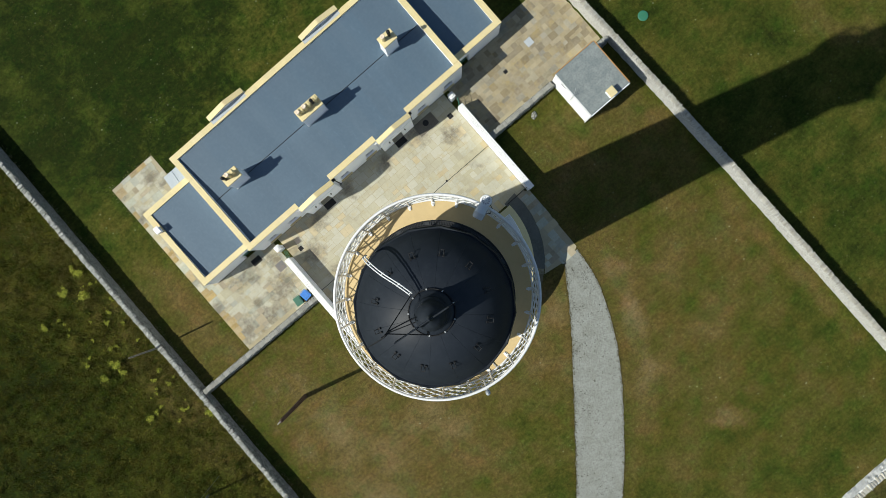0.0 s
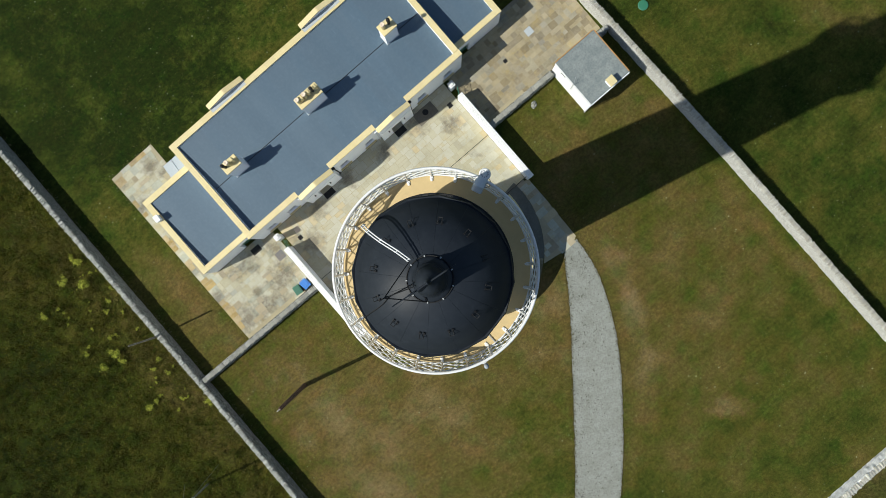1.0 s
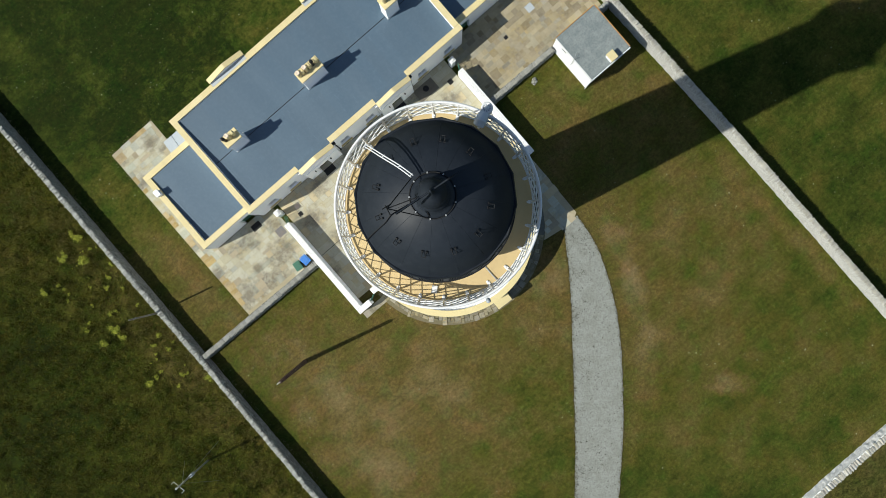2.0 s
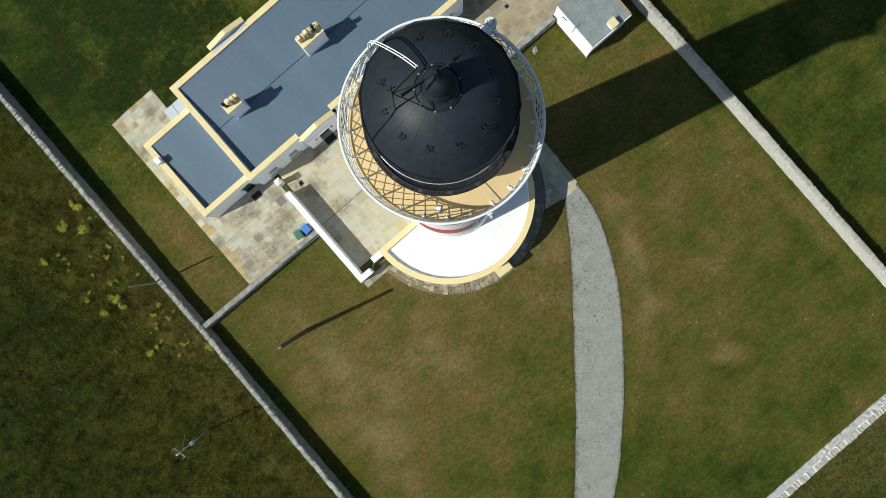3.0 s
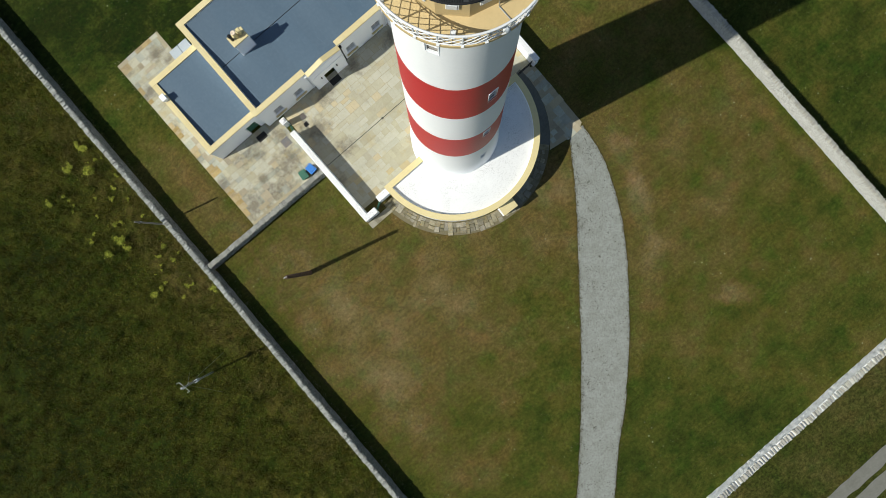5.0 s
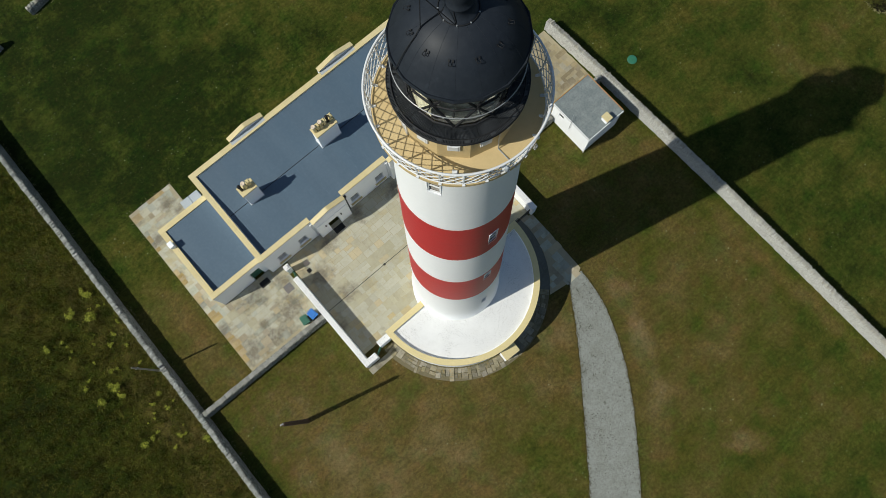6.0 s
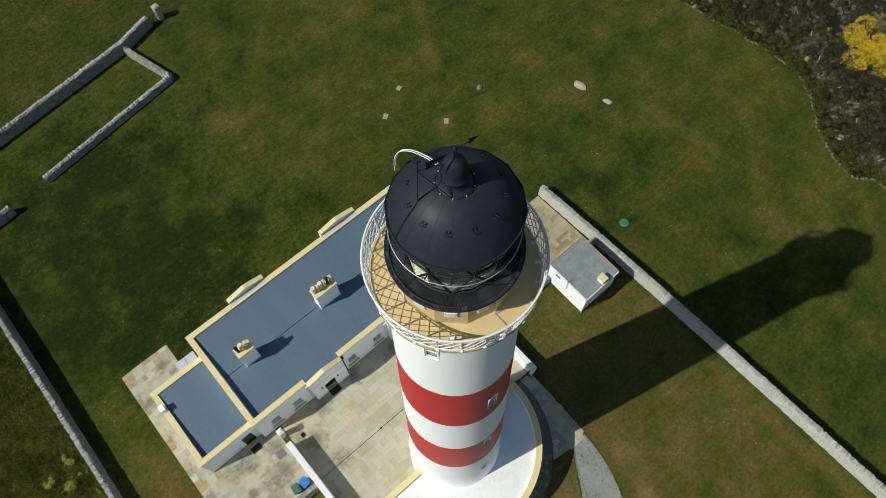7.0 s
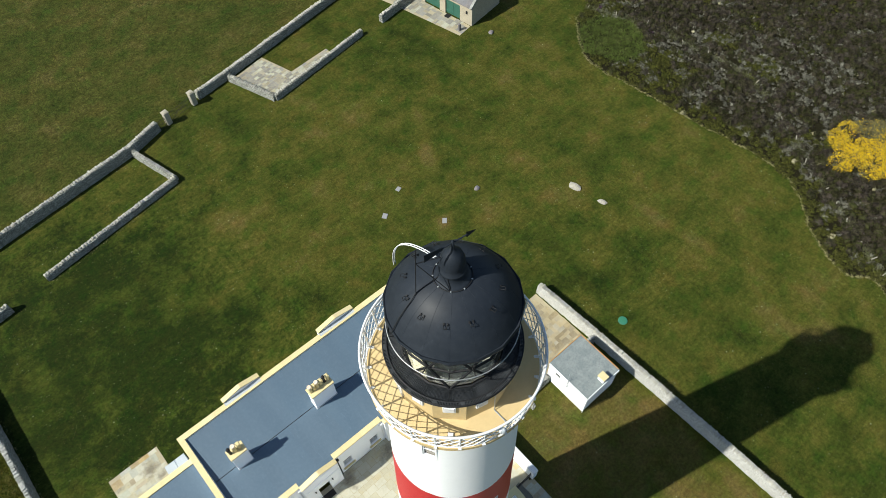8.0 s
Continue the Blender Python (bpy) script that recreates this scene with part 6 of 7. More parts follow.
for side in (0, 1):
    r = thing_part("roof", garage, pose(0, 0, 0))
    run = math.hypot(GD / 2 + 0.15, 2.1)
    tilt = math.atan2(2.1, GD / 2 + 0.15)
    rows = 9
    for i in range(rows):
        for j in range(18):
            bm = bmesh.new()
            box(bm, 0, run / rows + 0.05, 0.004, GL / 18 - 0.004, 0, 0.02)
            mm = Matrix.Translation((-0.12, 0.0 + j * GL / 18, GE - 0.02)) @ Matrix.Rotation(-tilt, 4, "Y") @ Matrix.Translation((i * run / rows, 0, 0.035 + 0.002 * (i % 2))) @ Matrix.Rotation(radians(1.5), 4, "Y")
            if side:
                mm = Matrix.Translation((GD, GL, 0)) @ Matrix.Rotation(math.pi, 4, "Z") @ mm
            part("slate", bm, SLATE, r, m=mm)
for y0 in (-0.02, GL - 0.3):
    for s in (0, 1):
        bm = bmesh.new()
        ln = math.hypot(GD / 2, 2.0) + 0.2
        mm = Matrix.Translation((-0.14, y0, GE + 0.02)) @ Matrix.Rotation(-math.atan2(2.0, GD / 2), 4, "Y")
        if s:
            mm = Matrix.Translation((GD, 2 * y0 + 0.32, 0)) @ Matrix.Rotation(math.pi, 4, "Z") @ mm
        box(bm, 0, ln, 0, 0.32, 0.07, 0.17, mm)
        part("skew_stone", bm, COPE, garage, "stone gable skew")
for a, b in spots:
    d = thing_part("double_door", garage, pose(0, 0, 0))
    for x0, x1 in ((a + 0.02, (a + b) / 2 - 0.01), ((a + b) / 2 + 0.01, b - 0.02)):
        bm = bmesh.new()
        k = 6
        for i in range(k):
            box(bm, 0.16, 0.21, x0 + (x1 - x0) * i / k + 0.004, x0 + (x1 - x0) * (i + 1) / k - 0.004, 0.04, 2.06, bevel=0.005)
        box(bm, 0.13, 0.162, x0, x1, 1.55, 1.7)
        box(bm, 0.13, 0.162, x0, x1, 0.35, 0.5)
        part("leaf", bm, DOOR_GREEN, d, "green painted garage door leaf")
bm = bmesh.new()
box(bm, -0.13, -0.002, 0.7, 0.9, 1.5, 1.85, bevel=0.02)
part("wall_box", bm, IRON, garage, "dark box on the wall")
post = thing("bollard", "dark stone post on the garage apron", "post", pose(40.05, 43.96, 0.05))
bm = bmesh.new()
box(bm, -0.15, 0.15, -0.15, 0.15, 0, 0.9, bevel=0.03)
part("shaft", bm, SLATE, post)
grate(40.75, 46.9, 0.7, IRON, "dark drain grate on the garage apron", 9.5)

# ---- fence through the heath ----
fence = thing("fence", "broken wire fence with weathered timber posts", "fence")
FENCE_LINE = [(54.63, 36.32), (56.0, 32.91), (57.6, 29.34), (58.21, 24.26), (58.6, 21.01), (59.07, 18.01), (58.68, 14.64), (56.21, 9.25), (54.8, 6.69), (52.82, 4.24), (51.4, 1.01), (50.27, -0.85), (49.25, -2.72), (48.05, -4.78), (47.1, -6.53), (46.19, -8.23)]
rng = random.Random(21)
tops = []
for x, y in FENCE_LINE:
    bm = bmesh.new()
    h = rng.uniform(0.5, 0.75)
    lathe(bm, [(0.055, -0.1), (0.052, h * 0.6), (0.045, h), (0.01, h + 0.02)], FULL(8))
    tilt = pose(x, y, 0, rng.uniform(-30, 30), rng.uniform(-30, 30), 0)
    part("post", bm, FENCE, fence, m=tilt)
    tops.append(tilt @ Vector((0, 0, h * 0.85)))
for a, b in zip(tops, tops[1:]):
    for k in (1.0,):
        bm = bmesh.new()
        p, q = Vector((a.x, a.y, a.z * k)), Vector((b.x, b.y, b.z * k))
        mid = (p + q) / 2 - Vector((0, 0, 0.12))
        tube(bm, [p, mid, q], 0.004, 4)
        part("wire", bm, IRON, fence)


# ---- plants ----
def leafy_material(name, colours, rough=0.8, patch=0.0, grain=0.0):
    """Foliage whose leaves and twigs differ one from another."""
    m, n, l, b = graph(name)
    rnd = n.new("ShaderNodeNewGeometry").outputs["Random Per Island"]
    r = n.new("ShaderNodeValToRGB")
    r.color_ramp.interpolation = "LINEAR"
    el = r.color_ramp.elements
    el[0].color, el[1].color = (*colours[0], 1), (*colours[-1], 1)
    for i, c in enumerate(colours[1:-1], 1):
        e = el.new(i / (len(colours) - 1))
        e.color = (*c, 1)
    if patch:
        pos = n.new("ShaderNodeNewGeometry").outputs["Position"]
        spread = value(n, l, "MULTIPLY", value(n, l, "SUBTRACT", noise_node(n, l, pos, patch, 4, 0.6), 0.30), 2.2)
        rnd = value(n, l, "ADD", value(n, l, "MULTIPLY", rnd, 0.38), value(n, l, "MULTIPLY", spread, 0.66))
    l.new(rnd, r.inputs[0])
    col = r.outputs[0]
    if grain:
        speck = noise_node(n, l, n.new("ShaderNodeNewGeometry").outputs["Position"], grain, 5, 0.8)
        col = mix(n, l, 1.0, col, ramp(n, l, speck, 0.36, 0.66, (0.35, 0.35, 0.33, 1), (1.75, 1.75, 1.7, 1)), "MULTIPLY")
    l.new(col, b.inputs["Base Color"])
    b.inputs["Roughness"].default_value = rough
    b.inputs["Specular IOR Level"].default_value = 0.15
    return m


def blades(rs, centres, count, spread, height, width, lean):
    """Triangular grass blades or leaves: count for each centre, spread round it."""
    c = np.repeat(centres, count, axis=0)
    k = len(c)
    base = c + np.c_[rs.normal(0, 1, (k, 2)) * spread[:, None].repeat(count, 0) if isinstance(spread, np.ndarray) else rs.normal(0, spread, (k, 2)), np.zeros(k)]
    ang = rs.uniform(0, math.tau, k)
    h = rs.uniform(0.6, 1.3, k) * (np.repeat(height, count) if isinstance(height, np.ndarray) else height)
    side = np.c_[np.cos(ang), np.sin(ang), np.zeros(k)] * (width * rs.uniform(0.6, 1.4, k))[:, None]
    dirn = rs.uniform(0, math.tau, k)
    tip = base + np.c_[np.cos(dirn) * h * lean, np.sin(dirn) * h * lean, h]
    return np.stack([base - side, base + side, tip], 1).reshape(-1, 3)


def tri_mesh(name, verts, material, label, category, kind="stuff"):
    me = bpy.data.meshes.new(name)
    me.from_pydata(verts.tolist(), [], np.arange(len(verts)).reshape(-1, 3).tolist())
    me.materials.append(material)
    return tagged(new(name, me), label, category, "", kind)


def scatter(rs, n, x0, x1, y0, y1, keep):
    p = np.c_[rs.uniform(x0, x1, n), rs.uniform(y0, y1, n)]
    return np.array([(x, y, 0.0) for x, y in p if keep(x, y)])


rs = np.random.RandomState(4)
MEADOW_TUFT = leafy_material("meadow_blades", [(0.022, 0.036, 0.004), (0.054, 0.077, 0.008), (0.037, 0.054, 0.005), (0.086, 0.100, 0.012), (0.062, 0.050, 0.009), (0.130, 0.118, 0.020), (0.058, 0.075, 0.006), (0.18, 0.15, 0.038)], patch=1.1, grain=1.4)
LAWN_TUFT = leafy_material("lawn_blades", [(0.030, 0.045, 0.010), (0.055, 0.070, 0.016), (0.085, 0.085, 0.026), (0.12, 0.10, 0.045), (0.05, 0.06, 0.016)])
HEATHER_BLOOM = leafy_material("heather_bloom", [(0.055, 0.026, 0.062), (0.036, 0.018, 0.040), (0.080, 0.040, 0.088)])
GORSE_BLOOM = leafy_material("gorse_bloom", [(0.70, 0.47, 0.01), (0.80, 0.57, 0.015), (0.55, 0.36, 0.01), (0.74, 0.54, 0.015)])
GORSE_GREEN = leafy_material("gorse_spines", [(0.10, 0.10, 0.05), (0.17, 0.165, 0.10), (0.06, 0.065, 0.03), (0.13, 0.12, 0.07)])
WEED_LEAF = leafy_material("bright_weed_leaves", [(0.16, 0.21, 0.02), (0.30, 0.34, 0.04), (0.44, 0.43, 0.07), (0.20, 0.24, 0.03), (0.08, 0.11, 0.015)])



def in_sward(x, y):
    trodden = abs(x + 25.1 - 0.25 * math.sin(y * 0.5) - 0.15 * math.sin(y * 1.7)) < 0.17 and -24 < y < 12
    return not trodden and 0.5 * noise.noise((x * 0.3, y * 0.3, 0.0)) + noise.noise((x * 1.15, y * 1.15, 2.0)) + 0.5 * noise.noise((x * 3.1, y * 3.1, 6.0)) > rs.uniform(-0.75, 0.15)


pts = scatter(rs, 62000, -52, -22.6, -34, 36, in_sward)
v = blades(rs, pts, 9, 0.12, 0.21, 0.018, 1.2)
tussocks = scatter(rs, 5200, -52, -23, -34, 36, lambda x, y: noise.noise((x * 0.8, y * 0.8, 4.0)) > 0.0)
v = np.concatenate([v, blades(rs, tussocks, 26, 0.15, 0.36, 0.022, 0.8)])
pts2 = scatter(rs, 2500, -30, -22.5, -30, 36, lambda x, y: noise.noise((x * 0.5, y * 0.5, 9.0)) > -0.1)
v = np.concatenate([v, blades(rs, pts2, 9, 0.14, 0.26, 0.014, 1.3)])
tri_mesh("meadow_grass", v, MEADOW_TUFT, "long rough meadow grass", "grass")
pts = scatter(rs, 5200, -27.5, -22.5, -30, 30, lambda x, y: noise.noise((x * 0.55, y * 0.3, 3.0)) + 0.5 * noise.noise((x * 1.6, y * 1.6, 8.0)) > 0.02 + 0.10 * abs(x + 23.6))
tri_mesh("bleached_meadow_grass", blades(rs, pts, 9, 0.13, 0.30, 0.016, 0.9), leafy_material("bleached_meadow_blades", [(0.16, 0.125, 0.035), (0.10, 0.105, 0.016), (0.20, 0.165, 0.06), (0.12, 0.135, 0.02), (0.13, 0.085, 0.03)], patch=0.8), "bleached yellow grass in the meadow along the wall", "grass")


def on_lawn(x, y):
    return not (-17.3 < x < 20.9 and -0.6 < y < 22.6) and math.hypot(x, y) > 8.4 and not inside(PATH_POLY, x, y) and not inside(HEATH_POLY, x, y)


PATH_POLY = PATH_LEFT + PATH_RIGHT[::-1]
HEATH_POLY = HEATH_EDGE + [(300, -40), (300, 200)]
pts = scatter(rs, 9000, -21, 46, -34, 52, on_lawn)
v = blades(rs, pts, 4, 0.10, 0.05, 0.016, 1.4)
tri_mesh("lawn_tufts", v, LAWN_TUFT, "coarse tufts standing in the mown lawn", "grass")

pts = scatter(rs, 22000, -34, 34, 50, 95, lambda x, y: y > 53.4 + 0.14 * x)
tri_mesh("pasture_tufts", blades(rs, pts, 6, 0.12, 0.10, 0.028, 1.0), leafy_material("pasture_blades", [(0.026, 0.036, 0.007), (0.045, 0.055, 0.010), (0.070, 0.070, 0.018), (0.035, 0.047, 0.008)], patch=0.5), "tussocks in the pasture", "grass")

# stones and moss strewn along the gravel path
c = np.array([p for p in zip(*[rs.uniform(a, b, 26000) for a, b in ((-14, 9), (-34, -6))]) if inside(PATH_POLY, *p)])
lean = np.array([min(math.hypot(x - a, y - b) for a, b in resample(PATH_LEFT, 80)) for x, y in c])
drift = np.array([max(0.0, noise.noise((x * 0.6, y * 0.6, 5.0)) + 0.6 * noise.noise((x * 2.2, y * 2.2, 7.0)) - 0.05) for x, y in c])
c = c[rs.uniform(0, 1, len(c)) < np.exp(-lean / 0.12) * 0.9 + np.exp(-lean / 0.8) * drift * 6.0 + 0.07]
v = blades(rs, np.c_[c, np.full(len(c), 0.022)], 5, 0.05, 0.025, 0.030, 1.2)
tri_mesh("path_debris", v, leafy_material("dark_grit", [(0.03, 0.025, 0.016), (0.055, 0.045, 0.03), (0.025, 0.026, 0.011), (0.08, 0.06, 0.036)]), "dark grit and moss strewn on the gravel", "grit")
rim = np.array([(x + rs.normal(0, 0.07), y + rs.normal(0, 0.07), 0.02) for line in (PATH_LEFT, PATH_RIGHT) for x, y in resample(curve_through(line, 8), 700)])
tri_mesh("path_rim", blades(rs, rim, 5, 0.05, 0.05, 0.025, 1.2), leafy_material("brown_rim_blades", [(0.09, 0.07, 0.03), (0.06, 0.055, 0.02), (0.13, 0.105, 0.05), (0.05, 0.055, 0.012)]), "brown scorched grass rim along the gravel", "grass")

# longer grass left along wall feet and the heath's edge
edge_pts = []
for (xa, ya), (xb, yb) in (((-21.7, -34), (-21.55, 42)), ((-70, 43.2), (4, 53.9)), ((16.9, 48.5), (30.5, 50.8)), ((-12.7, 43.1), (2.8, 45.6)), ((-17.12, 5.3), (-17.12, 22.4)), ((-17.0, 22.5), (-12.7, 22.52))):
    k = int(math.hypot(xb - xa, yb - ya) * 5)
    t = rs.uniform(0, 1, k)
    edge_pts.append(np.c_[xa + (xb - xa) * t, ya + (yb - ya) * t + rs.normal(0, 0.04, k), np.zeros(k)])
e = np.array([(x + rs.normal(0, 0.06), y + rs.normal(0, 0.06), 0) for x, y in EDGE for _ in range(18) if x < 66])
v = np.concatenate([blades(rs, np.concatenate(edge_pts), 5, 0.08, 0.07, 0.02, 1.0), blades(rs, e, 6, 0.07, 0.07, 0.02, 1.2)])
tri_mesh("edge_grass", v, leafy_material("bleached_blades", [(0.22, 0.20, 0.10), (0.12, 0.12, 0.045), (0.30, 0.27, 0.15), (0.08, 0.09, 0.025)]), "bleached longer grass along walls and edges", "grass")


def clumps(n, x0, x1, y0, y1, keep, material, name, label, r0, r1, leaves, width, flat=0.55):
    c = scatter(rs, n, x0, x1, y0, y1, keep)
    k = len(c)
    if not k:
        return None
    r = rs.uniform(r0, r1, k)
    cc, rr = np.repeat(c, leaves, 0), np.repeat(r, leaves)
    m = len(cc)
    d = rs.normal(0, 1, (m, 3))
    d[:, 2] = np.abs(d[:, 2])
    d /= np.linalg.norm(d, axis=1)[:, None]
    root = cc + d * rr[:, None] * np.array([1, 1, flat]) * rs.uniform(0.75, 1.08, m)[:, None]
    a = rs.normal(0, 1, (m, 3)) * width
    b = rs.normal(0, 1, (m, 3)) * width
    v = np.stack([root, root + a, root + b], 1).reshape(-1, 3)
    v[:, 2] = np.maximum(v[:, 2], 0.03)
    # an uneven cushion under each clump's shoots
    seg, lift = 6, np.radians([-8, 32, 64])
    ang = math.tau * np.arange(seg) / seg
    ring = np.array([(math.cos(e) * math.cos(t), math.cos(e) * math.sin(t), math.sin(e) * flat) for e in lift for t in ang] + [(0, 0, flat)])
    wobble = rs.uniform(0.78, 1.06, (k, len(ring), 1))
    spin = rs.uniform(0, math.tau, k)
    turned = np.stack([ring[None, :, 0] * np.cos(spin)[:, None] - 0.7 * ring[None, :, 1] * np.sin(spin)[:, None], ring[None, :, 0] * np.sin(spin)[:, None] + 0.7 * ring[None, :, 1] * np.cos(spin)[:, None], np.repeat(ring[None, :, 2], k, 0)], 2)
    dome = c[:, None] + turned * (r * 0.82)[:, None, None] * wobble
    dome[:, :, 2] = np.maximum(dome[:, :, 2], 0.0)
    fs = [(i * seg + j, i * seg + (j + 1) % seg, (i + 1) * seg + (j + 1) % seg, (i + 1) * seg + j) for i in range(2) for j in range(seg)] + [(2 * seg + j, 2 * seg + (j + 1) % seg, 3 * seg) for j in range(seg)]
    faces = [tuple(q + n0 * len(ring) for q in f) for n0 in range(k) for f in fs]
    top = k * len(ring)
    faces += (np.arange(len(v)).reshape(-1, 3) + top).tolist()
    me = bpy.data.meshes.new(name)
    me.from_pydata(dome.reshape(-1, 3).tolist() + v.tolist(), [], faces)
    me.materials.append(material)
    return tagged(new(name, me), label, "heather", "", "stuff")


heath_in = lambda x, y: inside(HEATH_POLY, x, y) and x < 98
IN_VIEW = [(43, -12), (88, 8), (88, 16), (66, 38), (58, 48), (46, 42)]
seen_heath = lambda x, y: heath_in(x, y) and inside(IN_VIEW, x, y)
GRASSY = [(48.2, 31.5), (50.5, 34.6), (54.5, 34.6), (56.6, 31.5), (56.0, 28.4), (53.4, 26.4), (50.4, 26.6)]
EDGE_XY = np.array(EDGE)


def wave(x, y, scale, seed):
    return noise.noise((x * scale, y * scale, seed)) + 0.5 * noise.noise((x * scale * 2.7, y * scale * 2.7, seed + 3))


def margin(x, y):
    return np.hypot(EDGE_XY[:, 0] - x, EDGE_XY[:, 1] - y).min()


def heathery(x, y):
    return seen_heath(x, y) and not inside(GRASSY, x, y)


def olive_zone(x, y):
    reach = 2.4 + 2.0 * wave(x, y, 0.3, 4.0) + (5.0 if 20 < y < 27.5 else 0) + (4.0 if y > 33 else 0)
    return heathery(x, y) and (margin(x, y) < reach or wave(x, y, 0.22, 5.0) > 0.38)


def grey_zone(x, y):
    band = math.exp(-((x - 64 + 0.25 * (y - 14)) / 9) ** 2) + 0.8 * math.exp(-math.hypot(x - 55.5, y - 12.5) / 4)
    return heathery(x, y) and margin(x, y) > 1.5 and wave(x, y, 0.42, 8.0) + 0.45 * wave(x, y, 0.12, 21.0) + 0.45 * band > 0.30


HEATHER = leafy_material("heather_twigs", [(0.013, 0.0115, 0.006), (0.025, 0.022, 0.010), (0.022, 0.026, 0.006), (0.035, 0.030, 0.019), (0.027, 0.021, 0.019), (0.058, 0.057, 0.041), (0.080, 0.082, 0.064)], patch=0.8, grain=1.5)
DEAD = leafy_material("grey_dead_twigs", [(0.066, 0.066, 0.053), (0.105, 0.106, 0.088), (0.046, 0.043, 0.035), (0.16, 0.16, 0.137), (0.080, 0.079, 0.066)], grain=1.6)
PALE = leafy_material("bleached_moss", [(0.26, 0.24, 0.16), (0.18, 0.17, 0.10), (0.32, 0.30, 0.21)], grain=4.0)
OLIVE_HEATH = leafy_material("olive_heath_shoots", [(0.026, 0.034, 0.005), (0.046, 0.052, 0.008), (0.032, 0.032, 0.008), (0.058, 0.064, 0.010), (0.030, 0.026, 0.008)], patch=0.7, grain=4.0)
HEATH_GREEN = leafy_material("green_heath_grass", [(0.040, 0.060, 0.012), (0.065, 0.092, 0.020), (0.050, 0.068, 0.014), (0.085, 0.105, 0.032), (0.055, 0.050, 0.014)], patch=0.9, grain=2.0)
plain_heather = lambda x, y: heathery(x, y) and (not olive_zone(x, y) or noise.noise((x * 1.3, y * 1.3, 12.0)) > 0.42) and (not grey_zone(x, y) or noise.noise((x * 1.6, y * 1.6, 11.0)) > 0.08)
clumps(17000, 43, 88, -12, 48, plain_heather, HEATHER, "heather", "dark brown and purple heather clumps", 0.22, 0.70, 70, 0.075, 0.85)
clumps(17000, 44, 88, -12, 48, grey_zone, DEAD, "dead_heather", "grey dead heather clumps", 0.12, 0.36, 40, 0.065, 0.75)
clumps(24000, 43, 88, -12, 48, olive_zone, OLIVE_HEATH, "olive_heather", "olive green heather and moss clumps", 0.12, 0.40, 40, 0.07, 0.6)
clumps(700, 46, 88, -8, 46, lambda x, y: heathery(x, y) and (wave(x, y, 0.3, 6.0) > 0.50 or math.hypot(x - 56.6, y - 27.2) < 1.6), HEATHER_BLOOM, "heather_bloom", "purple heather in bloom", 0.2, 0.5, 50, 0.05, 0.85)
clumps(320, 46, 80, -8, 46, lambda x, y: heathery(x, y) and (wave(x, y, 0.5, 16.0) > 0.50 or math.hypot(x - 55.6, y - 2.3) < 1.0 or math.hypot(x - 68, y - 8.6) < 1.0), PALE, "bleached_moss", "pale bleached moss cushions", 0.2, 0.45, 50, 0.05, 1.0)
pts = scatter(rs, 2600, 47, 58, 25, 36, lambda x, y: inside(GRASSY, x + rs.normal(0, 0.3), y + rs.normal(0, 0.3)) and heath_in(x, y))
FENCE_SIDE = np.array([(x + rs.normal(0, 0.2), y + rs.normal(0, 0.2), 0.05) for x, y in resample(FENCE_LINE, 500) if noise.noise((x * 0.5, y * 0.5, 3.0)) > -0.12])
tri_mesh("heath_grass", blades(rs, pts, 14, 0.16, 0.30, 0.03, 1.1), HEATH_GREEN, "bright green grass in the heath", "grass")
tri_mesh("fence_grass", blades(rs, FENCE_SIDE, 12, 0.16, 0.42, 0.014, 0.9), leafy_material("pale_fence_blades", [(0.10, 0.11, 0.05), (0.14, 0.145, 0.08), (0.075, 0.085, 0.03), (0.18, 0.175, 0.11)]), "pale grass grown up along the fence", "grass")


def gorse(x, y):
    g = thing("gorse_bush", "large gorse bush covered in yellow bloom", "bush", pose(x, y, 0))
    rng = random.Random(5)
    lobes = []
    for _ in range(46):
        turn, far = rng.uniform(0, math.tau), math.sqrt(rng.random())
        lobes.append((4.0 * far * math.cos(turn), 3.1 * far * math.sin(turn), rng.uniform(0.6, 1.25)))
    for lx, ly, lr in lobes[:14]:
        bm = bmesh.new()
        tube(bm, [(lx * 0.15, ly * 0.15, 0), (lx * 0.6, ly * 0.6, 0.5), (lx, ly, 0.9)], 0.04, 5)
        part("stem", bm, TIMBER, g)
    r2 = np.random.RandomState(8)
    for nm, mat_, per, lift in (("bloom", GORSE_BLOOM, 560, 1.0), ("foliage", GORSE_GREEN, 620, 0.97)):
        out = []
        for i, (lx, ly, lr) in enumerate(lobes):
            if nm == "bloom" and lx > 1.2 and ly > -0.6:
                k = per // 7
            elif nm == "foliage" and not (lx > 1.2 and ly > -0.6):
                k = per // 2
            else:
                k = per
            d = r2.normal(0, 1, (k, 3))
            d[:, 2] = np.abs(d[:, 2])
            d /= np.linalg.norm(d, axis=1)[:, None]
            root = np.array([lx, ly, 0.35]) + d * lr * lift * r2.uniform(0.7, 1.05, k)[:, None]
            out.append(np.stack([root, root + r2.normal(0, 0.058, (k, 3)), root + r2.normal(0, 0.058, (k, 3))], 1).reshape(-1, 3))
        vv = np.concatenate(out)
        me = bpy.data.meshes.new(nm)
        me.from_pydata(vv.tolist(), [], np.arange(len(vv)).reshape(-1, 3).tolist())
        me.materials.append(mat_)
        part(nm, me, None, g)


gorse(58.7, 1.0)


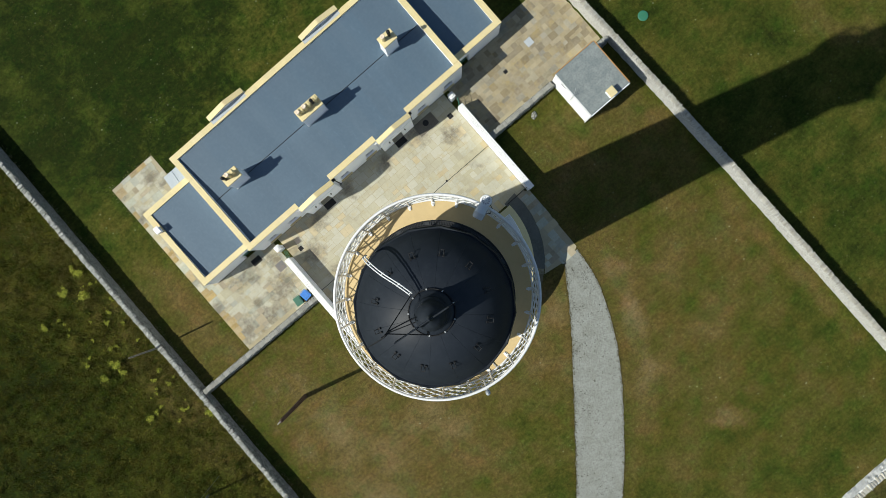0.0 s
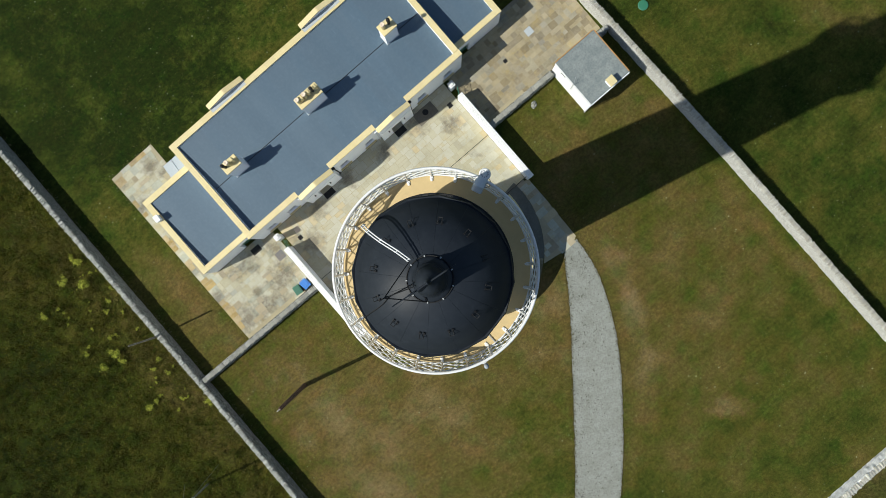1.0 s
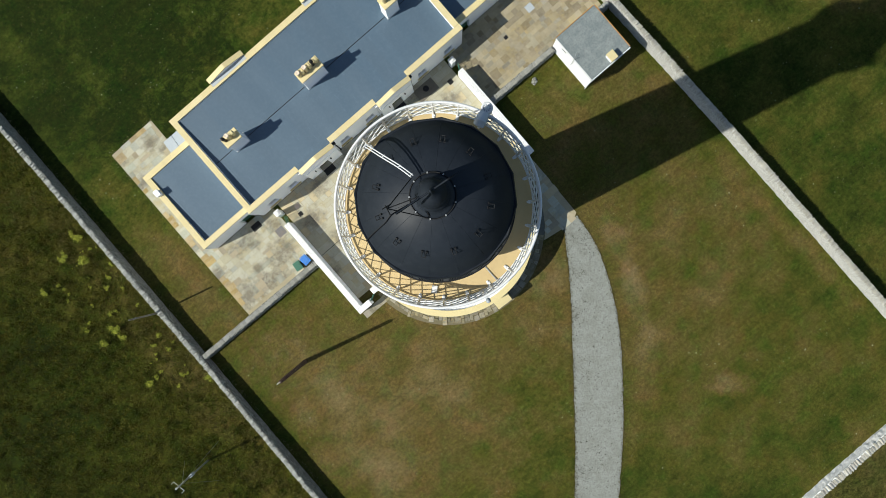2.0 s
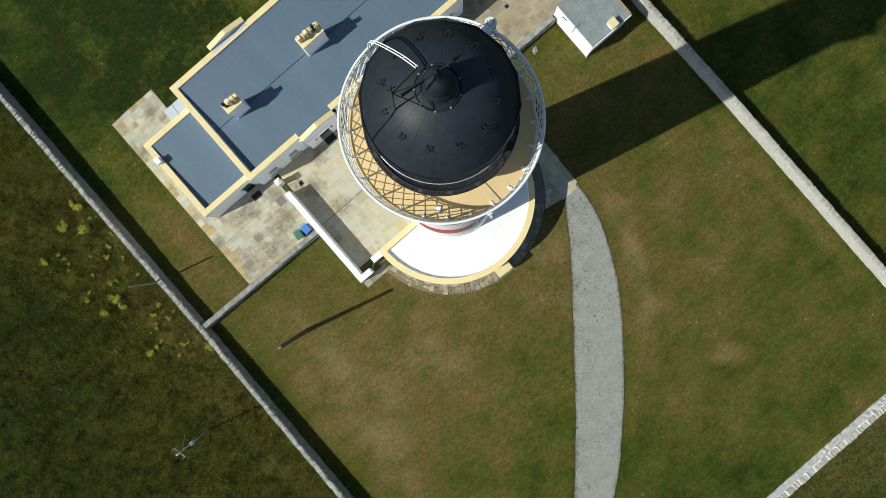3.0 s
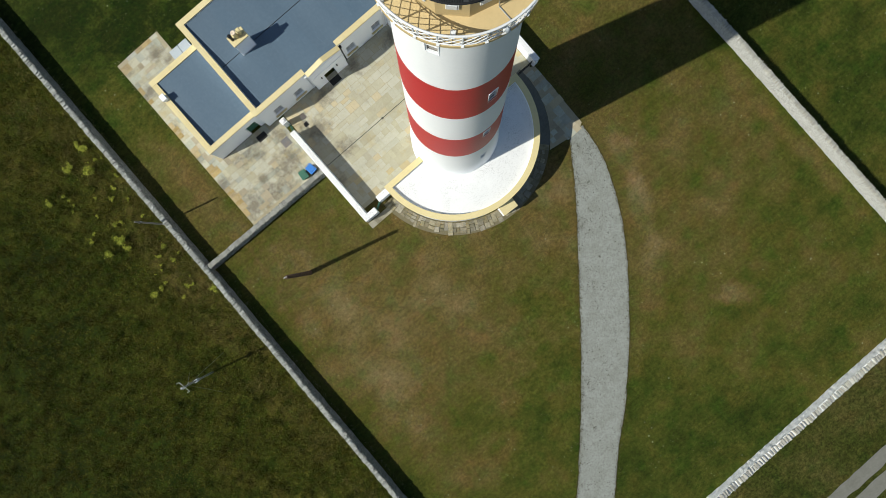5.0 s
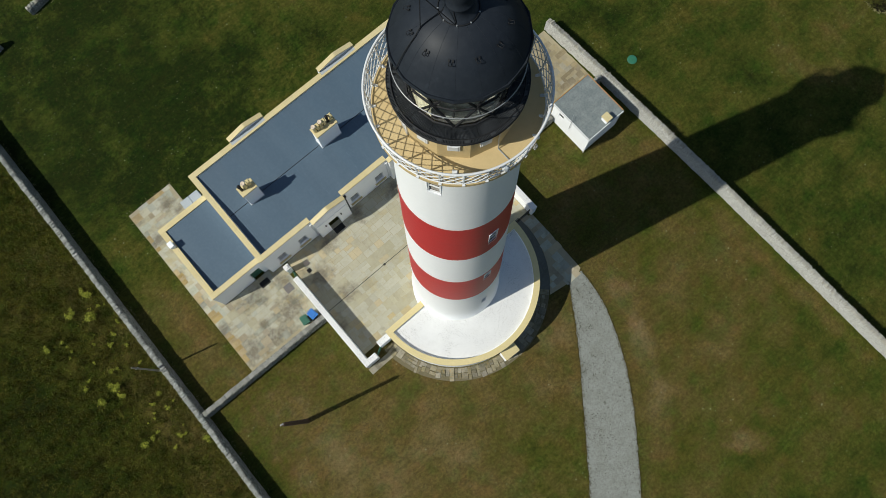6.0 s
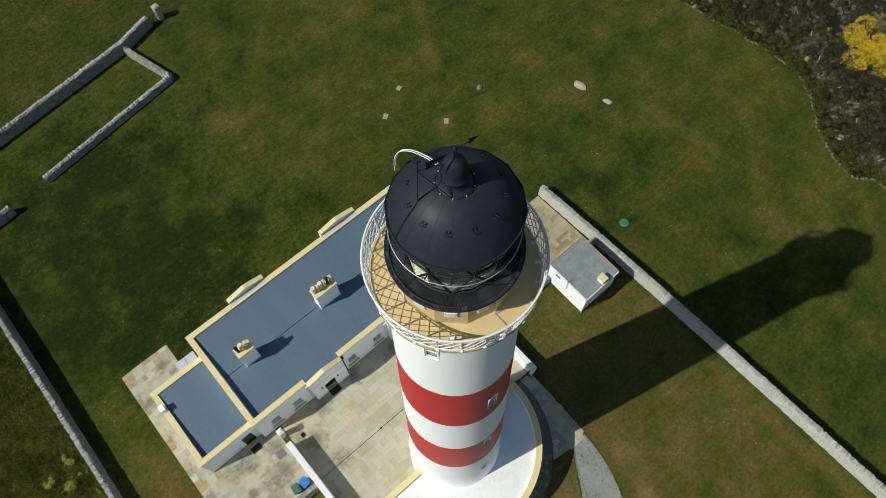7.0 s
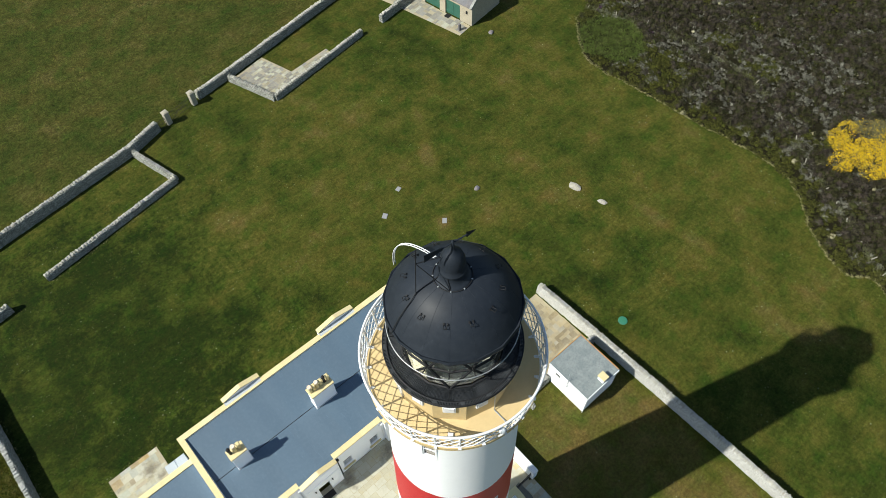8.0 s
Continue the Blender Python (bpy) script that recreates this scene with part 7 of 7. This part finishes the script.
def weed(seed):
    """A leafy bright green weed: stems with many small leaves."""
    r2 = np.random.RandomState(seed)
    w = thing("weed_clump", "bright yellow-green leafy weed in the meadow", "plant", group="weeds in the meadow")
    bm = bmesh.new()
    heads = [(r2.uniform(-0.3, 0.3), r2.uniform(-0.3, 0.3), r2.uniform(0.3, 0.7)) for _ in range(12)]
    for hx, hy, hz in heads:
        tube(bm, [(hx * 0.2, hy * 0.2, 0), (hx * 0.7, hy * 0.7, hz * 0.6), (hx, hy, hz)], 0.012, 4)
    part("stems", bm, WEED_LEAF, w)
    out = []
    for hx, hy, hz in heads:
        k = 34
        root = np.array([hx, hy, hz]) + r2.normal(0, 1, (k, 3)) * np.array([0.10, 0.10, 0.06])
        out.append(np.stack([root, root + r2.normal(0, 0.06, (k, 3)) * (1, 1, 0.5), root + r2.normal(0, 0.06, (k, 3)) * (1, 1, 0.5)], 1).reshape(-1, 3))
    vv = np.concatenate(out)
    vv[:, 2] = np.maximum(vv[:, 2], 0.05)
    me = bpy.data.meshes.new("leaves")
    me.from_pydata(vv.tolist(), [], np.arange(len(vv)).reshape(-1, 3).tolist())
    me.materials.append(WEED_LEAF)
    part("leaves", me, None, w)
    return w


WEEDS = [(-23.55, 19.17), (-24.23, 17.33), (-25.94, 11.49), (-23.68, 5.59), (-23.46, 13.62), (-25.57, 17.56), (-27.12, 16.15), (-25.54, 12.66), (-23.74, 15.07), (-25.14, 7.45), (-23.97, 4.91), (-23.17, 7.58)]
protos = [weed(31 + i) for i in range(3)]
rng = random.Random(12)
for i, o in enumerate(protos):
    x, y = WEEDS[i]
    o.matrix_basis = pose(x, y, 0, 0, 0, 50 * i)
spots = WEEDS[3:] + [(x + rng.uniform(-2.2, 2.2), y + rng.uniform(-2.2, 2.2)) for x, y in WEEDS for _ in range(3)]
for x, y in spots:
    k = rng.choice((0.22, 0.3, 0.38, 0.5, 0.7))
    c = copy_thing(rng.choice(protos), pose(min(x, -22.9), y, 0, 0, 0, rng.uniform(0, 360)))
    c.scale = (k, k, k)


# ---- paving stones, laid last ----
bm = bmesh.new()
lo = [bm.verts.new(p) for p in ((-0.5, -0.5, 0), (0.5, -0.5, 0), (0.5, 0.5, 0), (-0.5, 0.5, 0))]
hi = [bm.verts.new((v.co.x, v.co.y, 0.8)) for v in lo]
tp = [bm.verts.new((v.co.x * 0.965, v.co.y * 0.965, 1.0)) for v in lo]
bm.faces.new(tp)
for i in range(4):
    j = (i + 1) % 4
    bm.faces.new((lo[i], lo[j], hi[j], hi[i]))
    bm.faces.new((hi[i], hi[j], tp[j], tp[i]))
UNIT = {}
unit_bm = bm


def worn_stone(shape):
    """One of six flagstone shapes: corners out of square, edges worn."""
    rng = random.Random(shape + 300)
    stone = unit_bm.copy()
    stone.verts.ensure_lookup_table()
    for i in range(4):
        dx, dy = rng.uniform(-0.025, 0.012), rng.uniform(-0.025, 0.012)
        for k in (i, i + 4, i + 8):
            c = stone.verts[k].co
            c.x += math.copysign(dx, c.x)
            c.y += math.copysign(dy, c.y)
    return stone


def unit_stone(material, shape):
    if (material.name, shape) not in UNIT:
        UNIT[material.name, shape] = finish("flagstone", worn_stone(shape), material)
    return UNIT[material.name, shape]


def courses(rng, x0, x1, y0, y1, low, high, longest):
    """Random ashlar: courses of varied depth, stones of varied length, some courses split in two."""
    y = y0
    while y < y1 - 0.12:
        h = min(rng.uniform(low, high), y1 - y)
        if y1 - y - h < 0.2:
            h = y1 - y
        x = x0
        while x < x1 - 0.05:
            w = rng.uniform(low, longest)
            if x1 - x - w < 0.25:
                w = x1 - x
            if h > 0.5 and rng.random() < 0.25:
                k = rng.uniform(0.4, 0.6) * h
                yield x, x + w, y, y + k
                yield x, x + w, y + k, y + h
            elif w > 0.7 and rng.random() < 0.25:
                k = rng.uniform(0.4, 0.6) * w
                yield x, x + k, y, y + h
                yield x + k, x + w, y, y + h
            else:
                yield x, x + w, y, y + h
            x += w
        y += h


def pavement(name, label, polys, materials, low, high, longest, turn=0.0, limit=300, top=0.045, gap=0.014, seed=1, rim=None):
    """Flagstones over some polygons, each stone proud of sandy joints; rim picks the lichened stones."""
    rng = random.Random(seed)
    pv = tagged(new(name), label, "paving", "", "structure")
    rot = Matrix.Rotation(radians(turn), 4, "Z")
    back = rot.inverted()
    bm = bmesh.new()
    rest = []
    laid = 0
    for poly in polys:
        fill(bm, poly, 0.032)
        q = [tuple((back @ Vector((x, y, 0)))[:2]) for x, y in poly]
        xs, ys = [p[0] for p in q], [p[1] for p in q]
        for xa, xb, ya, yb in courses(rng, min(xs), max(xs), min(ys), max(ys), low, high, longest):
            xm, ym = (xa + xb) / 2, (ya + yb) / 2
            if not inside(q, xm, ym):
                continue
            near = [(xm + sx * (xb - xa) * 0.42, ym + sy * (yb - ya) * 0.42) for sx in (-1, 1) for sy in (-1, 1)]
            if sum(inside(q, *p) for p in near) < 3:
                continue
            m = rot @ Matrix.Translation((xm, ym, 0.012 + rng.uniform(-0.005, 0.005))) @ Matrix.Rotation(rng.uniform(-0.015, 0.015), 4, "Z") @ Matrix.Diagonal((xb - xa - gap - rng.uniform(0, 0.012), yb - ya - gap - rng.uniform(0, 0.012), top - 0.012, 1))
            mat_ = rng.choice(materials)
            if rim and rim(xm, ym) and rng.random() < 0.42:
                mat_ = FLAG_LICHEN
            if laid < limit:
                part("flagstone", unit_stone(mat_, rng.randrange(6)), None, pv, m=m)
            else:
                rest.append((m, mat_))
            laid += 1
    part("bedding", bm, MORTAR, pv, "sandy joints between the flags")
    if rest:
        bm = bmesh.new()
        mats = list(dict.fromkeys(materials + [FLAG_LICHEN]))
        for m, mat_ in rest:
            before = len(bm.faces)
            tmp = unit_bm.copy()
            bmesh.ops.transform(tmp, matrix=m, verts=tmp.verts)
            me = bpy.data.meshes.new("tmp")
            tmp.to_mesh(me)
            tmp.free()
            bm.from_mesh(me)
            bpy.data.meshes.remove(me)
            bm.faces.ensure_lookup_table()
            for i in range(before, len(bm.faces)):
                bm.faces[i].material_index = mats.index(mat_)
        ob = part("flagstones", bm, mats, pv, "further flagstones of the same paving")
        tagged(ob, kind="stuff")
    return pv


def fan_arc(r, a0, a1, k):
    return [(-0.22 + r * math.cos(radians(a0 + (a1 - a0) * i / k)), -0.08 + r * math.sin(radians(a0 + (a1 - a0) * i / k))) for i in range(k + 1)]


pavement("pavement_courtyard", "pale sandstone flags of the courtyard", [[(-9.38, 0.42), (8.46, 0.42), (8.46, 10.52), (-9.38, 10.52)]], [FLAG, FLAG, FLAG_PALE, FLAG_PALE, FLAG, FLAG_HONEY, FLAG_PALE, FLAG, FLAG_PALE, FLAG], 0.42, 0.78, 1.05, seed=2)
pavement("pavement_terrace", "pale stained sandstone flags of the west terrace", [[(-17.05, 5.20), (-9.86, 5.05), (-9.86, 10.52), (-10.8, 10.52), (-10.8, 10.97), (-15.45, 10.97), (-15.45, 18.25), (-13.05, 18.25), (-13.05, 19.6), (-12.75, 20.3), (-12.75, 22.45), (-17.05, 22.4)]], [FLAG, FLAG_PALE, FLAG_PALE, FLAG, FLAG_GREY, FLAG_PALE, FLAG, FLAG_GREY, FLAG_PALE, FLAG_DARK], 0.36, 0.72, 0.95, seed=3, rim=lambda x, y: x < -16.55 or y > 21.9)
pavement("pavement_east", "brown and grey stone flags beside the house", [[(8.95, 5.65), (19.3, 5.60), (20.88, 5.6), (20.78, 11.9), (14.97, 11.9), (14.97, 11.22), (10.42, 11.22), (10.42, 10.52), (8.95, 10.52)]], [FLAG_BROWN, FLAG_TAN, SETT, FLAG_TAN, FLAG_BROWN, FLAG_TAN], 0.32, 0.60, 0.78, seed=4)
pavement("pavement_fan", "grey flags spreading from the round store to the path", [fan_arc(7.82, 4, -47, 10) + [(6.85, -6.07), (7.83, -6.17), (8.52, -5.78), (8.62, 0.2)]], [FLAG_GREY, FLAG_GREY, FLAG_GREY, FLAG_DARK], 0.40, 0.70, 0.95, seed=5)
pavement("pavement_gate", "worn flags at the small gate", [[(-9.9, -1.25), (-7.75, -1.25), (-7.75, -0.70), (-9.9, -0.70)]], [KERB, SETT], 0.32, 0.5, 0.6, seed=6)
pavement("pavement_yard", "pale cobbled yard inside stone walls", [[(15.1, 55.3), (19.4, 56.1), (20.7, 51.7), (26.0, 52.2), (26.1, 50.75), (17.1, 49.3)]], [SETT, FLAG_SLATE, FLAG_SLATE, FLAG_GREY], 0.26, 0.48, 0.6, 9.5, gap=0.035, seed=7)
pavement("pavement_apron", "pale grey flagged apron before the garage", [[(41.55, 43.6), (39.40, 43.20), (37.3, 52.2), (36.0, 57.0), (39.3, 57.4)]], [FLAG_SLATE, FLAG_GREY, SETT, FLAG_SLATE], 0.45, 0.8, 1.0, 9.5, gap=0.03, seed=8)

kerb = tagged(new("pavement_kerb"), "ring of weathered edge stones round the store", "kerb", "", "structure")
rng = random.Random(14)
a = 184.0
while a < 314:
    w = rng.uniform(0.24, 0.60)
    da = math.degrees(w / 7.3)
    r0, r1 = 6.68, rng.uniform(7.35, 7.78)
    k = rng.choice((1, 2, 2, 3))
    marks = [r0] + sorted(r0 + (r1 - r0) * (i + rng.uniform(-0.15, 0.15)) / k for i in range(1, k)) + [r1]
    for ra, rb in zip(marks, marks[1:]):
        m = Matrix.Translation((-0.26, -0.08, 0.0)) @ Matrix.Rotation(radians(a + da / 2), 4, "Z") @ Matrix.Translation(((ra + rb) / 2, 0, 0.006 + rng.uniform(0, 0.02))) @ Matrix.Rotation(rng.uniform(-0.16, 0.16), 4, "Z") @ Matrix.Diagonal((rb - ra - rng.uniform(0.02, 0.09), w - rng.uniform(0.02, 0.07), rng.uniform(0.045, 0.075), 1))
        part("kerb_stone", unit_stone(KERB, rng.randrange(6)), None, kerb, m=m)
    a += da
bm = bmesh.new()
ring = fan_arc(7.74, 182, 316, 60)
inner = fan_arc(6.66, 316, 182, 60)
vs = [bm.verts.new((x, y, 0.018)) for x, y in ring + inner]
for i in range(60):
    bm.faces.new((vs[i], vs[i + 1], vs[120 - i], vs[121 - i]))
part("bedding", bm, KERB_SOIL, kerb, "dark mossy soil between the edge stones")
# dark strip: the store's shade on the ground, put into colour
bm = bmesh.new()
outer, inner = fan_arc(7.80, 316, 366, 24), fan_arc(6.62, 316, 366, 24)
for (p, q), (r, s) in zip(zip(outer, inner), zip(outer[1:], inner[1:])):
    fill(bm, [p, r, s, q], 0.046)
bmesh.ops.remove_doubles(bm, verts=bm.verts, dist=0.001)
part("kerb_strip", bm, STORE_SHADE, kerb, "dark strip standing in for shade beside the round store")
